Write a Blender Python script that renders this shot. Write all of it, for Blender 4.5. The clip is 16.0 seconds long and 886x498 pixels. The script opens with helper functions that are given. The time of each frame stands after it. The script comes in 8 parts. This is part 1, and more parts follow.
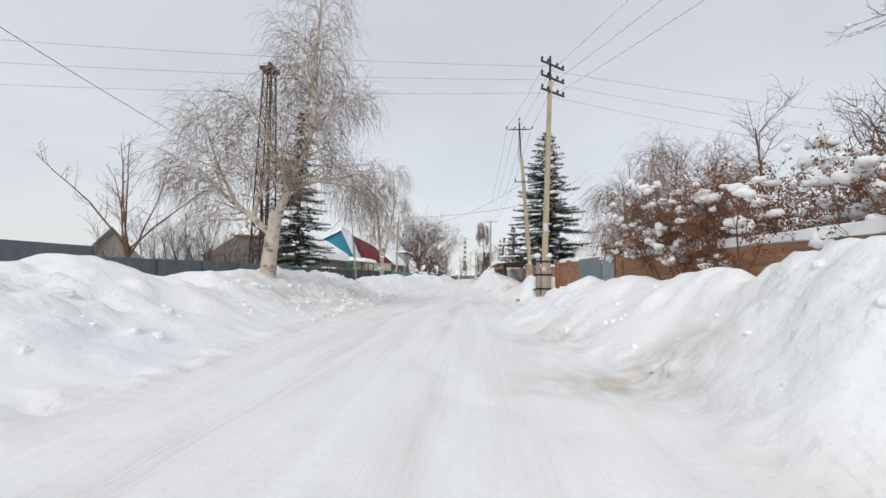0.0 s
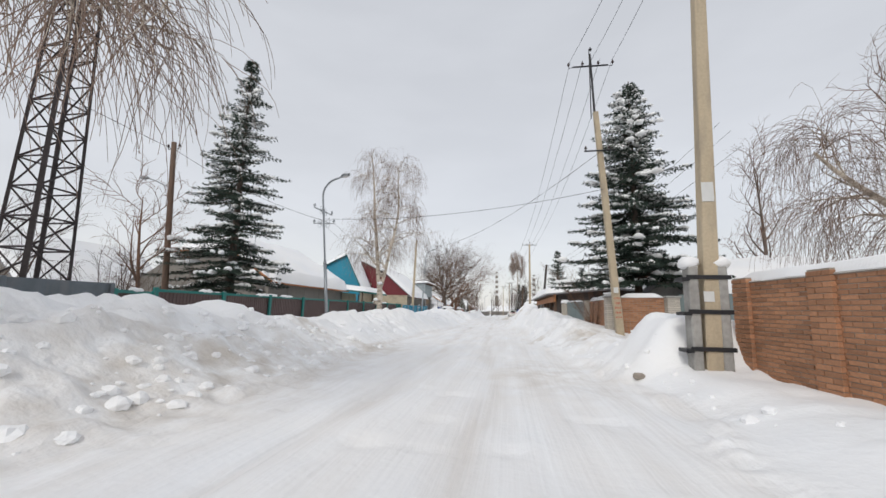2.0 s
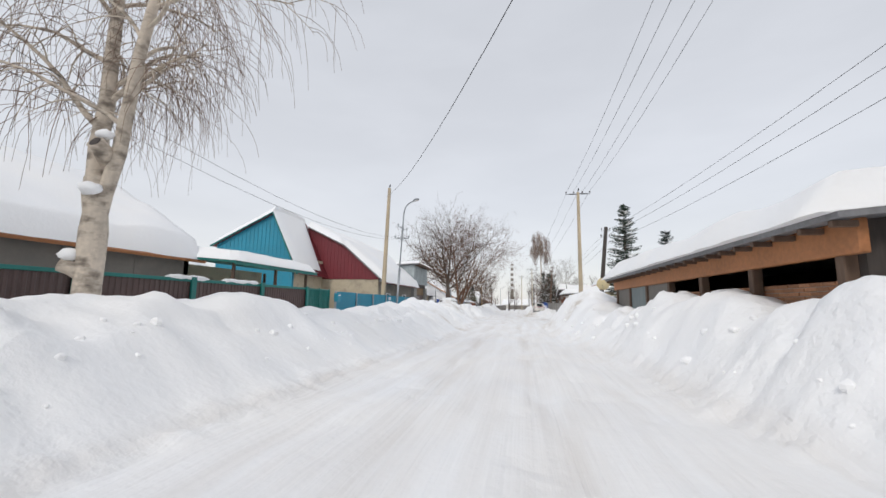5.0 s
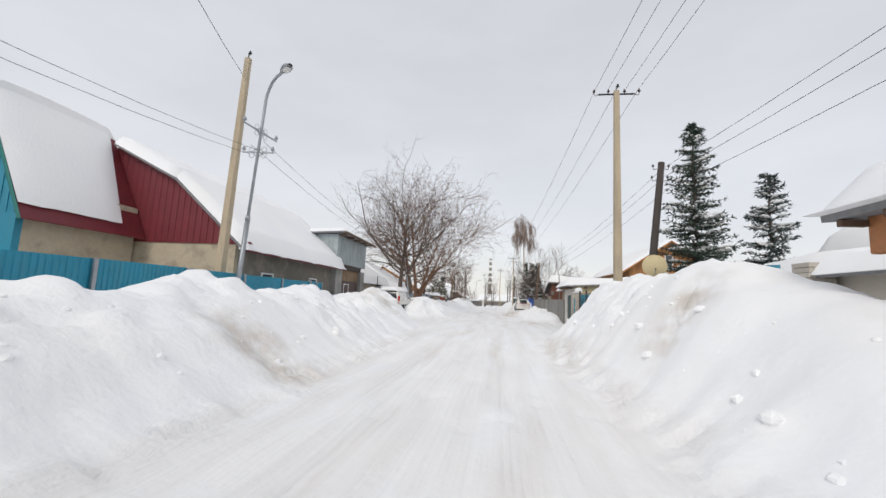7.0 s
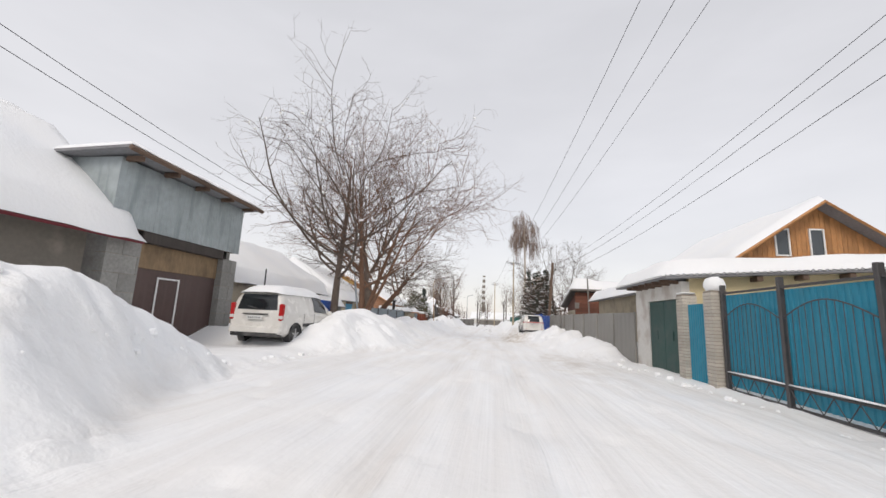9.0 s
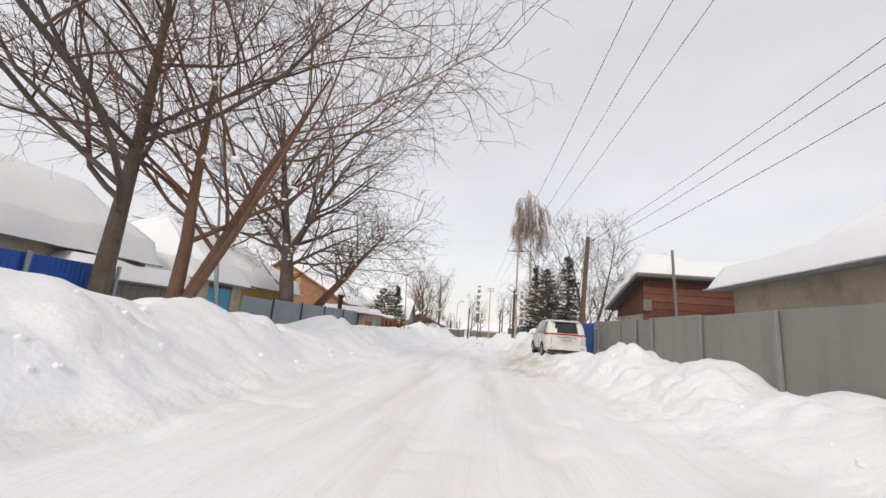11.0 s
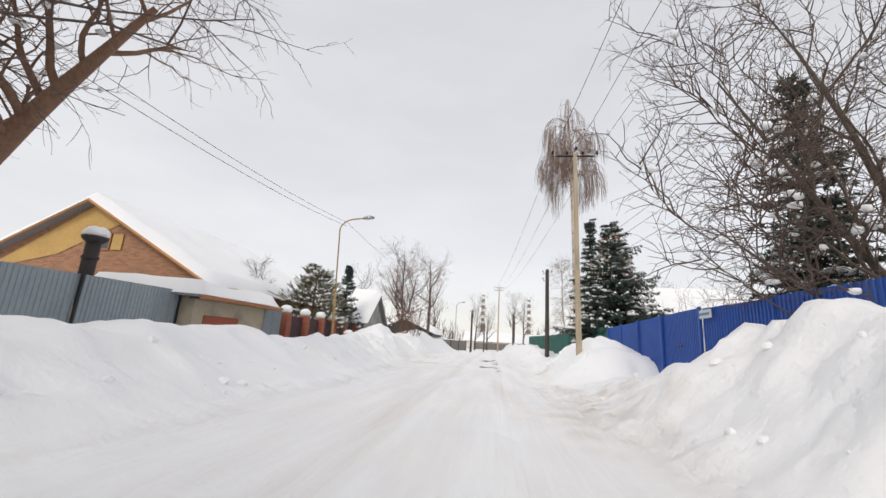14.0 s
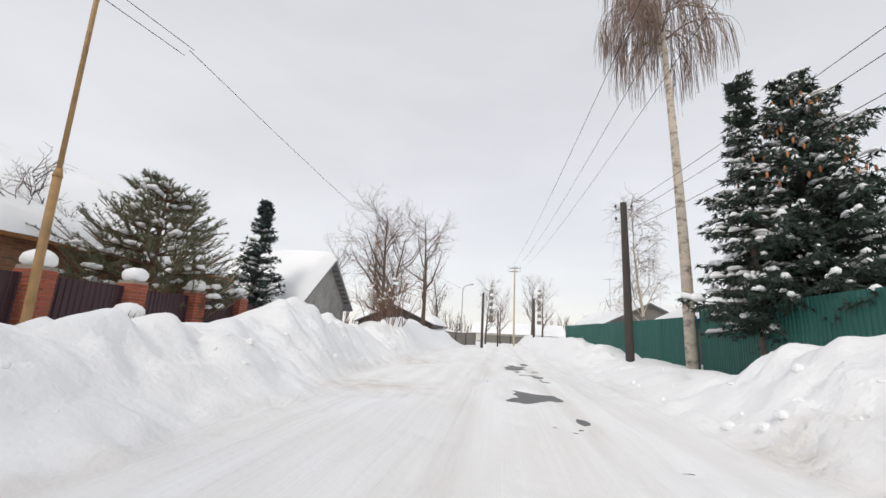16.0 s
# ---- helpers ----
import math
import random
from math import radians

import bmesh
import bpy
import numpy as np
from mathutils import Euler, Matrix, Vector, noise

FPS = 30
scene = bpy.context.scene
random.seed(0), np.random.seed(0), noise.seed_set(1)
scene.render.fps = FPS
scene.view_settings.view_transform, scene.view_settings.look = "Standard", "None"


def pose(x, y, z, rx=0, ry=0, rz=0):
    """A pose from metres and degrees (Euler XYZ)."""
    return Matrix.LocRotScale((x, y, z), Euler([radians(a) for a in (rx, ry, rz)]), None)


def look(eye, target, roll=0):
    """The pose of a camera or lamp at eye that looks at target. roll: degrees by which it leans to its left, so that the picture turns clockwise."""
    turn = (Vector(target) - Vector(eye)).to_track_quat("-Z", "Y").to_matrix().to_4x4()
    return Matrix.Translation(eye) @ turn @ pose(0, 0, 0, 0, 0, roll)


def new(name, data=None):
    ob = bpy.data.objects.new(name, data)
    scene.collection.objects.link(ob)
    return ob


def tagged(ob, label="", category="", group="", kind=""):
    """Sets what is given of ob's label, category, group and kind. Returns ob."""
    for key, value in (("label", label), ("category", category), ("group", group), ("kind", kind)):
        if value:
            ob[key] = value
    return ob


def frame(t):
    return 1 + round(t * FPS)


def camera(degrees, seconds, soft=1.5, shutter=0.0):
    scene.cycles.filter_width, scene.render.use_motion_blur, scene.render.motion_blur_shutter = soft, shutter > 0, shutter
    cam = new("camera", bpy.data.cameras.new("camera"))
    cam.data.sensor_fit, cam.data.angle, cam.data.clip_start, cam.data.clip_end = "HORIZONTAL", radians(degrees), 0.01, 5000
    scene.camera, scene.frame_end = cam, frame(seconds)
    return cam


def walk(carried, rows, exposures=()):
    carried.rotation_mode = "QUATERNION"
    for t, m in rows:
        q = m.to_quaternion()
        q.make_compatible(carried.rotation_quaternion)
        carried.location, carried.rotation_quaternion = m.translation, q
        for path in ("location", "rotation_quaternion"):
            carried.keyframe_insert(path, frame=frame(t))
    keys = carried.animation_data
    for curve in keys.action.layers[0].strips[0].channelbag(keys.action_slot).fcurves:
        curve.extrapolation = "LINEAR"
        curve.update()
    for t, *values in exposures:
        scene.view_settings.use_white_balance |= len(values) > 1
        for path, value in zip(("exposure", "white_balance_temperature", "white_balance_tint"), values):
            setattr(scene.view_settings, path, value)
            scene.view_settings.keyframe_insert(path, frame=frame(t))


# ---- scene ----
cam = camera(96.0, 16.0)
PATH = [
    (0, (2.104, 4.553, 1.403), (1.945, 6.543, 1.53), 0.6),
    (0.5, (2.016, 7.02, 1.388), (1.851, 9.006, 1.558), 0.7),
    (1, (1.933, 9.56, 1.359), (1.72, 11.537, 1.577), 0.8),
    (1.5, (1.84, 12.083, 1.371), (1.575, 14.049, 1.631), 1.1),
    (2, (1.747, 14.723, 1.38), (1.432, 16.675, 1.678), 1.3),
    (2.5, (1.63, 17.446, 1.396), (1.286, 19.389, 1.723), 1.4),
    (3, (1.531, 20.337, 1.349), (1.141, 22.267, 1.699), 1.7),
    (3.5, (1.358, 23.344, 1.27), (0.928, 25.262, 1.64), 2.1),
    (4, (0.992, 26.623, 1.233), (0.558, 28.539, 1.61), 1.8),
    (4.5, (0.557, 29.941, 1.244), (0.15, 31.873, 1.565), 1.1),
    (5, (0.435, 32.836, 1.253), (0.052, 34.78, 1.523), 0.9),
    (5.2, (0.335, 33.936, 1.256), (-0.03, 35.885, 1.518), 0.9),
    (7.3, (0.299, 48.52, 1.229), (0.024, 50.486, 1.472), 2.6),
    (7.5, (0.282, 49.918, 1.246), (0.015, 51.885, 1.49), 2.4),
    (8, (0.164, 53.333, 1.217), (-0.093, 55.299, 1.483), 2.2),
    (8.5, (0.122, 56.969, 1.146), (-0.13, 58.93, 1.449), 2.3),
    (9, (0.086, 60.645, 1.051), (-0.167, 62.6, 1.389), 2.5),
    (9.5, (0.172, 64.383, 1.019), (-0.079, 66.335, 1.371), 2.6),
    (9.7, (0.197, 65.84, 1.052), (-0.047, 67.794, 1.404), 2.9),
    (11.8, (0.048, 78.772, 0.764), (-0.198, 80.713, 1.176), 4.9),
    (12, (-0.02, 80.011, 0.773), (-0.267, 81.952, 1.186), 4.7),
    (12.5, (-0.18, 83.101, 0.748), (-0.429, 85.041, 1.166), 4.0),
    (13, (-0.193, 86.088, 0.739), (-0.446, 88.025, 1.166), 4.0),
    (13.5, (-0.26, 89.237, 0.723), (-0.517, 91.17, 1.163), 3.9),
    (14, (-0.447, 92.524, 0.648), (-0.703, 94.456, 1.098), 3.6),
    (14.5, (-0.697, 95.6, 0.662), (-0.956, 97.531, 1.115), 3.9),
    (15, (-0.949, 98.531, 0.695), (-1.214, 100.464, 1.133), 4.0),
    (15.5, (-1.18, 101.442, 0.685), (-1.455, 103.377, 1.109), 3.3),
    (16, (-1.31, 104.27, 0.682), (-1.599, 106.205, 1.095), 3.0),
]
walk(cam, [(t, look(eye, target, roll)) for t, eye, target, roll in PATH], ((0, 0.05, 6400, 9), (1.7, 0.05, 6480, 9.5), (5, 0.10, 6450, 10), (7.5, 0.13, 6580, 10), (9.5, 0.20, 6720, 12), (13.2, 0.22, 6760, 12), (14.5, 0.22, 6640, 10), (16, 0.22, 6620, 10)))

# ---- world, sun ----
world = bpy.data.worlds.new("overcast")
scene.world = world
world.use_nodes = True
wn, wl = world.node_tree.nodes, world.node_tree.links
wn.clear()
sky = wn.new("ShaderNodeTexSky")
sky.sky_type, sky.sun_disc = "NISHITA", False
sky.sun_elevation, sky.sun_rotation = radians(39), radians(192)
sky_bg = wn.new("ShaderNodeBackground")
sky_bg.inputs["Strength"].default_value = 0.02
wl.new(sky.outputs["Color"], sky_bg.inputs["Color"])
coord = wn.new("ShaderNodeTexCoord")
sep = wn.new("ShaderNodeSeparateXYZ")
wl.new(coord.outputs["Generated"], sep.inputs["Vector"])
grad = wn.new("ShaderNodeValToRGB")
grad.color_ramp.elements[0].position, grad.color_ramp.elements[0].color = 0.0, (0.80, 0.785, 0.78, 1)
grad.color_ramp.elements[1].position, grad.color_ramp.elements[1].color = 0.75, (0.66, 0.675, 0.71, 1)
e = grad.color_ramp.elements.new(0.25)
e.color = (0.755, 0.76, 0.78, 1)
wl.new(sep.outputs["Z"], grad.inputs["Fac"])
stretch = wn.new("ShaderNodeMapping")
stretch.inputs["Scale"].default_value = (2.2, 2.2, 7.0)
wl.new(coord.outputs["Generated"], stretch.inputs["Vector"])
cloud = wn.new("ShaderNodeTexNoise")
cloud.inputs["Scale"].default_value, cloud.inputs["Detail"].default_value = 1.3, 5
wl.new(stretch.outputs["Vector"], cloud.inputs["Vector"])
puff = wn.new("ShaderNodeMapRange")
puff.inputs["From Min"].default_value, puff.inputs["From Max"].default_value = 0.35, 0.7
puff.inputs["To Min"].default_value, puff.inputs["To Max"].default_value = 0.965, 1.05
wl.new(cloud.outputs["Fac"], puff.inputs["Value"])
veil = wn.new("ShaderNodeVectorMath")
veil.operation = "SCALE"
wl.new(grad.outputs["Color"], veil.inputs[0])
wl.new(puff.outputs["Result"], veil.inputs["Scale"])
veil_bg = wn.new("ShaderNodeBackground")
veil_bg.inputs["Strength"].default_value = 0.84
wl.new(veil.outputs["Vector"], veil_bg.inputs["Color"])
both = wn.new("ShaderNodeAddShader")
wl.new(sky_bg.outputs["Background"], both.inputs[0])
wl.new(veil_bg.outputs["Background"], both.inputs[1])
world_out = wn.new("ShaderNodeOutputWorld")
wl.new(both.outputs["Shader"], world_out.inputs["Surface"])

sun = new("sun", bpy.data.lights.new("sun", "SUN"))
sun.data.energy, sun.data.angle, sun.data.color = 1.15, radians(18), (1.0, 0.95, 0.88)
sun.matrix_world = look((-9, -42, 35), (0, 0, 0))


# ---- materials ----
def material(name, rgb, rough=0.7, metal=0.0, spread=0.18, grain=9.0, patch=0.7, bump=0.25, dirt=None, dirt_amount=0.0,
             stretch_z=1.0, per_piece=0.0, streak=None):
    """A weathered surface: two scales of tone, stains, fine relief."""
    m = bpy.data.materials.new(name)
    m.use_nodes = True
    n, l = m.node_tree.nodes, m.node_tree.links
    p = n["Principled BSDF"]
    p.inputs["Metallic"].default_value = metal
    geo = n.new("ShaderNodeNewGeometry")
    mp = n.new("ShaderNodeMapping")
    mp.inputs["Scale"].default_value = (1, 1, stretch_z)
    l.new(geo.outputs["Position"], mp.inputs["Vector"])
    fine, broad = n.new("ShaderNodeTexNoise"), n.new("ShaderNodeTexNoise")
    for tex, sc, det in ((fine, grain, 5), (broad, patch, 4)):
        tex.inputs["Scale"].default_value, tex.inputs["Detail"].default_value = sc, det
        l.new(mp.outputs["Vector"], tex.inputs["Vector"])
    add = n.new("ShaderNodeMath")
    add.operation = "ADD"
    l.new(fine.outputs["Fac"], add.inputs[0])
    l.new(broad.outputs["Fac"], add.inputs[1])
    rng = n.new("ShaderNodeMapRange")
    rng.inputs["From Min"].default_value, rng.inputs["From Max"].default_value = 0.7, 1.3
    rng.inputs["To Min"].default_value, rng.inputs["To Max"].default_value = 1 - spread, 1 + spread
    l.new(add.outputs["Value"], rng.inputs["Value"])
    tone = rng.outputs["Result"]
    if per_piece:
        info = n.new("ShaderNodeObjectInfo")
        isl = n.new("ShaderNodeNewGeometry")
        mix = n.new("ShaderNodeMath")
        mix.operation = "ADD"
        l.new(info.outputs["Random"], mix.inputs[0])
        l.new(isl.outputs["Random Per Island"], mix.inputs[1])
        fr = n.new("ShaderNodeMath")
        fr.operation = "FRACT"
        l.new(mix.outputs["Value"], fr.inputs[0])
        pr = n.new("ShaderNodeMapRange")
        pr.inputs["To Min"].default_value, pr.inputs["To Max"].default_value = 1 - per_piece, 1 + per_piece
        l.new(fr.outputs["Value"], pr.inputs["Value"])
        mul = n.new("ShaderNodeMath")
        mul.operation = "MULTIPLY"
        l.new(tone, mul.inputs[0])
        l.new(pr.outputs["Result"], mul.inputs[1])
        tone = mul.outputs["Value"]
    sc = n.new("ShaderNodeVectorMath")
    sc.operation = "SCALE"
    sc.inputs[0].default_value = rgb
    l.new(tone, sc.inputs["Scale"])
    colour = sc.outputs["Vector"]
    if dirt:
        st = n.new("ShaderNodeTexNoise")
        st.inputs["Scale"].default_value, st.inputs["Detail"].default_value = 1.7, 7
        sm = n.new("ShaderNodeMapping")
        sm.inputs["Scale"].default_value = streak or (1, 1, 1)
        l.new(geo.outputs["Position"], sm.inputs["Vector"])
        l.new(sm.outputs["Vector"], st.inputs["Vector"])
        cut = n.new("ShaderNodeMapRange")
        cut.inputs["From Min"].default_value, cut.inputs["From Max"].default_value = 0.5, 0.68
        cut.inputs["To Max"].default_value = dirt_amount
        l.new(st.outputs["Fac"], cut.inputs["Value"])
        mc = n.new("ShaderNodeMix")
        mc.data_type = "RGBA"
        l.new(cut.outputs["Result"], mc.inputs["Factor"])
        l.new(colour, mc.inputs["A"])
        mc.inputs["B"].default_value = (*dirt, 1)
        colour = mc.outputs["Result"]
    l.new(colour, p.inputs["Base Color"])
    rr = n.new("ShaderNodeMapRange")
    rr.inputs["To Min"].default_value, rr.inputs["To Max"].default_value = max(0.03, rough - 0.12), min(1, rough + 0.12)
    l.new(fine.outputs["Fac"], rr.inputs["Value"])
    l.new(rr.outputs["Result"], p.inputs["Roughness"])
    if bump:
        b = n.new("ShaderNodeBump")
        b.inputs["Strength"].default_value, b.inputs["Distance"].default_value = bump, 0.02
        l.new(fine.outputs["Fac"], b.inputs["Height"])
        l.new(b.outputs["Normal"], p.inputs["Normal"])
    return m


def snow_material(name, trafficked=False):
    m = bpy.data.materials.new(name)
    m.use_nodes = True
    n, l = m.node_tree.nodes, m.node_tree.links
    p = n["Principled BSDF"]
    p.inputs["Roughness"].default_value = 0.75
    p.inputs["Specular IOR Level"].default_value = 0.25
    geo = n.new("ShaderNodeNewGeometry")
    big, small = n.new("ShaderNodeTexNoise"), n.new("ShaderNodeTexNoise")
    for tex, sc in ((big, 0.5), (small, 11.0)):
        tex.inputs["Scale"].default_value, tex.inputs["Detail"].default_value = sc, 6
        l.new(geo.outputs["Position"], tex.inputs["Vector"])
    ramp = n.new("ShaderNodeValToRGB")
    ramp.color_ramp.elements[0].position, ramp.color_ramp.elements[0].color = 0.3, (0.87, 0.88, 0.895, 1)
    ramp.color_ramp.elements[1].position, ramp.color_ramp.elements[1].color = 0.7, (0.91, 0.905, 0.895, 1)
    l.new(big.outputs["Fac"], ramp.inputs["Fac"])
    colour = ramp.outputs["Color"]
    if trafficked:
        for attr, rgb, lo, hi, scale in (("packed", (0.73, 0.695, 0.66), 0.15, 0.9, 1.1), ("dirt", (0.46, 0.385, 0.30), 0.35, 0.6, 2.6)):
            a = n.new("ShaderNodeAttribute")
            a.attribute_name = attr
            t = n.new("ShaderNodeTexNoise")
            t.inputs["Scale"].default_value, t.inputs["Detail"].default_value = scale, 8
            run_on = n.new("ShaderNodeMapping")
            run_on.inputs["Scale"].default_value = (2.2, 0.22, 1) if attr == "packed" else (1, 0.7, 1)
            l.new(geo.outputs["Position"], run_on.inputs["Vector"])
            l.new(run_on.outputs["Vector"], t.inputs["Vector"])
            ad = n.new("ShaderNodeMath")
            ad.operation = "MULTIPLY"
            l.new(a.outputs["Fac"], ad.inputs[0])
            tr = n.new("ShaderNodeMapRange")
            tr.inputs["From Min"].default_value, tr.inputs["From Max"].default_value = 0.3, 0.65
            l.new(t.outputs["Fac"], tr.inputs["Value"])
            l.new(tr.outputs["Result"], ad.inputs[1])
            mr = n.new("ShaderNodeMapRange")
            mr.inputs["From Min"].default_value, mr.inputs["From Max"].default_value = 0.05, hi
            mr.inputs["To Max"].default_value = 0.85 if attr == "packed" else 0.62
            l.new(ad.outputs["Value"], mr.inputs["Value"])
            mc = n.new("ShaderNodeMix")
            mc.data_type = "RGBA"
            l.new(mr.outputs["Result"], mc.inputs["Factor"])
            l.new(colour, mc.inputs["A"])
            mc.inputs["B"].default_value = (*rgb, 1)
            colour = mc.outputs["Result"]
    l.new(colour, p.inputs["Base Color"])
    b = n.new("ShaderNodeBump")
    b.inputs["Strength"].default_value, b.inputs["Distance"].default_value = 0.32, 0.04
    l.new(small.outputs["Fac"], b.inputs["Height"])
    l.new(b.outputs["Normal"], p.inputs["Normal"])
    if trafficked:
        a = n.new("ShaderNodeAttribute")
        a.attribute_name = "chunk"
        cl = n.new("ShaderNodeTexVoronoi")
        cl.inputs["Scale"].default_value = 4.2
        wv = n.new("ShaderNodeTexNoise")
        wv.inputs["Scale"].default_value, wv.inputs["Detail"].default_value = 3.6, 4
        l.new(geo.outputs["Position"], wv.inputs["Vector"])
        mv = n.new("ShaderNodeVectorMath")
        mv.operation = "MULTIPLY_ADD"
        mv.inputs[1].default_value = (0.5, 0.5, 0.5)
        l.new(wv.outputs["Color"], mv.inputs[0])
        l.new(geo.outputs["Position"], mv.inputs[2])
        l.new(mv.outputs["Vector"], cl.inputs["Vector"])
        hs = n.new("ShaderNodeMath")
        hs.operation = "MULTIPLY_ADD"
        hs.inputs[1].default_value = -0.18
        l.new(cl.outputs["Distance"], hs.inputs[0])
        l.new(wv.outputs["Fac"], hs.inputs[2])
        b2 = n.new("ShaderNodeBump")
        b2.inputs["Distance"].default_value = 0.16
        l.new(a.outputs["Fac"], b2.inputs["Strength"])
        l.new(hs.outputs["Value"], b2.inputs["Height"])
        l.new(b.outputs["Normal"], b2.inputs["Normal"])
        tread = n.new("ShaderNodeMapping")
        tread.inputs["Scale"].default_value = (7.5, 0.10, 1)
        l.new(geo.outputs["Position"], tread.inputs["Vector"])
        lines = n.new("ShaderNodeTexNoise")
        lines.inputs["Scale"].default_value, lines.inputs["Detail"].default_value = 1.0, 3
        l.new(tread.outputs["Vector"], lines.inputs["Vector"])
        pk = n.new("ShaderNodeAttribute")
        pk.attribute_name = "packed"
        b3 = n.new("ShaderNodeBump")
        b3.inputs["Distance"].default_value = 0.07
        l.new(pk.outputs["Fac"], b3.inputs["Strength"])
        l.new(lines.outputs["Fac"], b3.inputs["Height"])
        l.new(b2.outputs["Normal"], b3.inputs["Normal"])
        l.new(b3.outputs["Normal"], p.inputs["Normal"])
    return m


def glass_material(name, rgb):
    m = bpy.data.materials.new(name)
    m.use_nodes = True
    p = m.node_tree.nodes["Principled BSDF"]
    p.inputs["Base Color"].default_value = (*rgb, 1)
    p.inputs["Roughness"].default_value = 0.06
    p.inputs["Specular IOR Level"].default_value = 0.6
    return m


def birch_material(name):
    """White bark with dark lenticels and plates."""
    m = material(name, (0.53, 0.46, 0.38), 0.8, spread=0.2, grain=14, patch=2.0, bump=0.5, dirt=(0.09, 0.07, 0.055), dirt_amount=0.8, streak=(2.2, 2.2, 4.0))
    return m


def far_brick_material(name, rgb, mortar):
    """Running-bond brickwork for walls that stay far off, in upright planes across x."""
    m = material(name, rgb, 0.9, spread=0.2, grain=25, bump=0.2)
    n, l = m.node_tree.nodes, m.node_tree.links
    geo, sep, com = n.new("ShaderNodeNewGeometry"), n.new("ShaderNodeSeparateXYZ"), n.new("ShaderNodeCombineXYZ")
    l.new(geo.outputs["Position"], sep.inputs["Vector"])
    plan = n.new("ShaderNodeMath")
    plan.operation = "ADD"
    l.new(sep.outputs["X"], plan.inputs[0])
    l.new(sep.outputs["Y"], plan.inputs[1])
    l.new(plan.outputs["Value"], com.inputs["X"])
    l.new(sep.outputs["Z"], com.inputs["Y"])
    bt = n.new("ShaderNodeTexBrick")
    bt.inputs["Scale"].default_value = 1.0
    bt.inputs["Brick Width"].default_value, bt.inputs["Row Height"].default_value, bt.inputs["Mortar Size"].default_value = 0.26, 0.077, 0.006
    bt.inputs["Color1"].default_value, bt.inputs["Color2"].default_value = (*[c * 1.12 for c in rgb], 1), (*[c * 0.75 for c in rgb], 1)
    bt.inputs["Mortar"].default_value = (*mortar, 1)
    l.new(com.outputs["Vector"], bt.inputs["Vector"])
    l.new(bt.outputs["Color"], n["Principled BSDF"].inputs["Base Color"])
    return m


SNOW = snow_material("snow")
GROUND = snow_material("ploughed_snow", True)
CONCRETE = material("concrete", (0.45, 0.37, 0.26), 0.9, spread=0.12, grain=22, bump=0.2, dirt=(0.25, 0.22, 0.18), dirt_amount=0.5, streak=(3, 3, 0.6))
GREY_CONCRETE = material("grey_concrete", (0.33, 0.32, 0.30), 0.92, spread=0.2, grain=12, bump=0.4, dirt=(0.18, 0.17, 0.16), dirt_amount=0.6)
OLD_WOOD = material("old_wood", (0.13, 0.085, 0.06), 0.85, spread=0.3, grain=16, bump=0.5, stretch_z=0.15)
DARK_WOOD = material("dark_wood", (0.06, 0.05, 0.045), 0.85, spread=0.3, grain=16, bump=0.5, stretch_z=0.15)
BROWN_PLANK = material("brown_plank", (0.14, 0.055, 0.035), 0.8, spread=0.35, grain=12, bump=0.4, per_piece=0.35)
FRESH_WOOD = material("fresh_wood", (0.42, 0.20, 0.075), 0.7, spread=0.22, grain=14, bump=0.3, per_piece=0.2, stretch_z=0.3)
ORANGE_TRIM = material("orange_trim", (0.40, 0.17, 0.07), 0.7, spread=0.2, grain=12)
STEEL = material("galvanised_steel", (0.34, 0.36, 0.38), 0.45, 0.7, spread=0.12, grain=20, patch=1.4, bump=0.1)
RUSTY = material("rusty_steel", (0.058, 0.048, 0.048), 0.8, 0.3, spread=0.3, grain=20)
BLACK_METAL = material("black_metal", (0.025, 0.025, 0.028), 0.55, 0.3, spread=0.15)
WIRE = material("wire", (0.02, 0.02, 0.025), 0.6, 0.2, bump=0)
PORCELAIN = material("insulator_glaze", (0.045, 0.03, 0.03), 0.25, spread=0.1, bump=0)
SLATE_METAL = material("slate_fence_metal", (0.115, 0.135, 0.15), 0.6, 0.1, spread=0.22, grain=6, patch=0.9, dirt=(0.2, 0.2, 0.2), dirt_amount=0.5, streak=(3, 3, 0.4))
PANEL_GREY = material("grey_gate_paint", (0.17, 0.215, 0.215), 0.55, 0.1, spread=0.1, grain=8, dirt=(0.26, 0.27, 0.27), dirt_amount=0.5, streak=(2, 2, 0.7))
FENCE_GREY = material("warm_grey_fence", (0.265, 0.255, 0.235), 0.65, 0.1, spread=0.07, grain=7, dirt=(0.2, 0.19, 0.175), dirt_amount=0.4, streak=(3, 3, 0.5))
ZINC_BLUE = material("zinc_fence", (0.29, 0.335, 0.36), 0.5, 0.25, spread=0.1, grain=9, dirt=(0.22, 0.25, 0.27), dirt_amount=0.5, streak=(4, 4, 0.3))
TEAL = material("teal_paint", (0.012, 0.165, 0.145), 0.5, spread=0.12, grain=10, bump=0.08)
TURQUOISE = material("turquoise_sheet", (0.018, 0.235, 0.345), 0.5, 0.05, spread=0.1, grain=7, bump=0.06, dirt=(0.05, 0.22, 0.28), dirt_amount=0.4, streak=(4, 4, 0.4))
BLUE = material("blue_sheet", (0.013, 0.078, 0.36), 0.5, 0.05, spread=0.12, grain=7, bump=0.06, dirt=(0.04, 0.12, 0.38), dirt_amount=0.4, streak=(4, 4, 0.4))
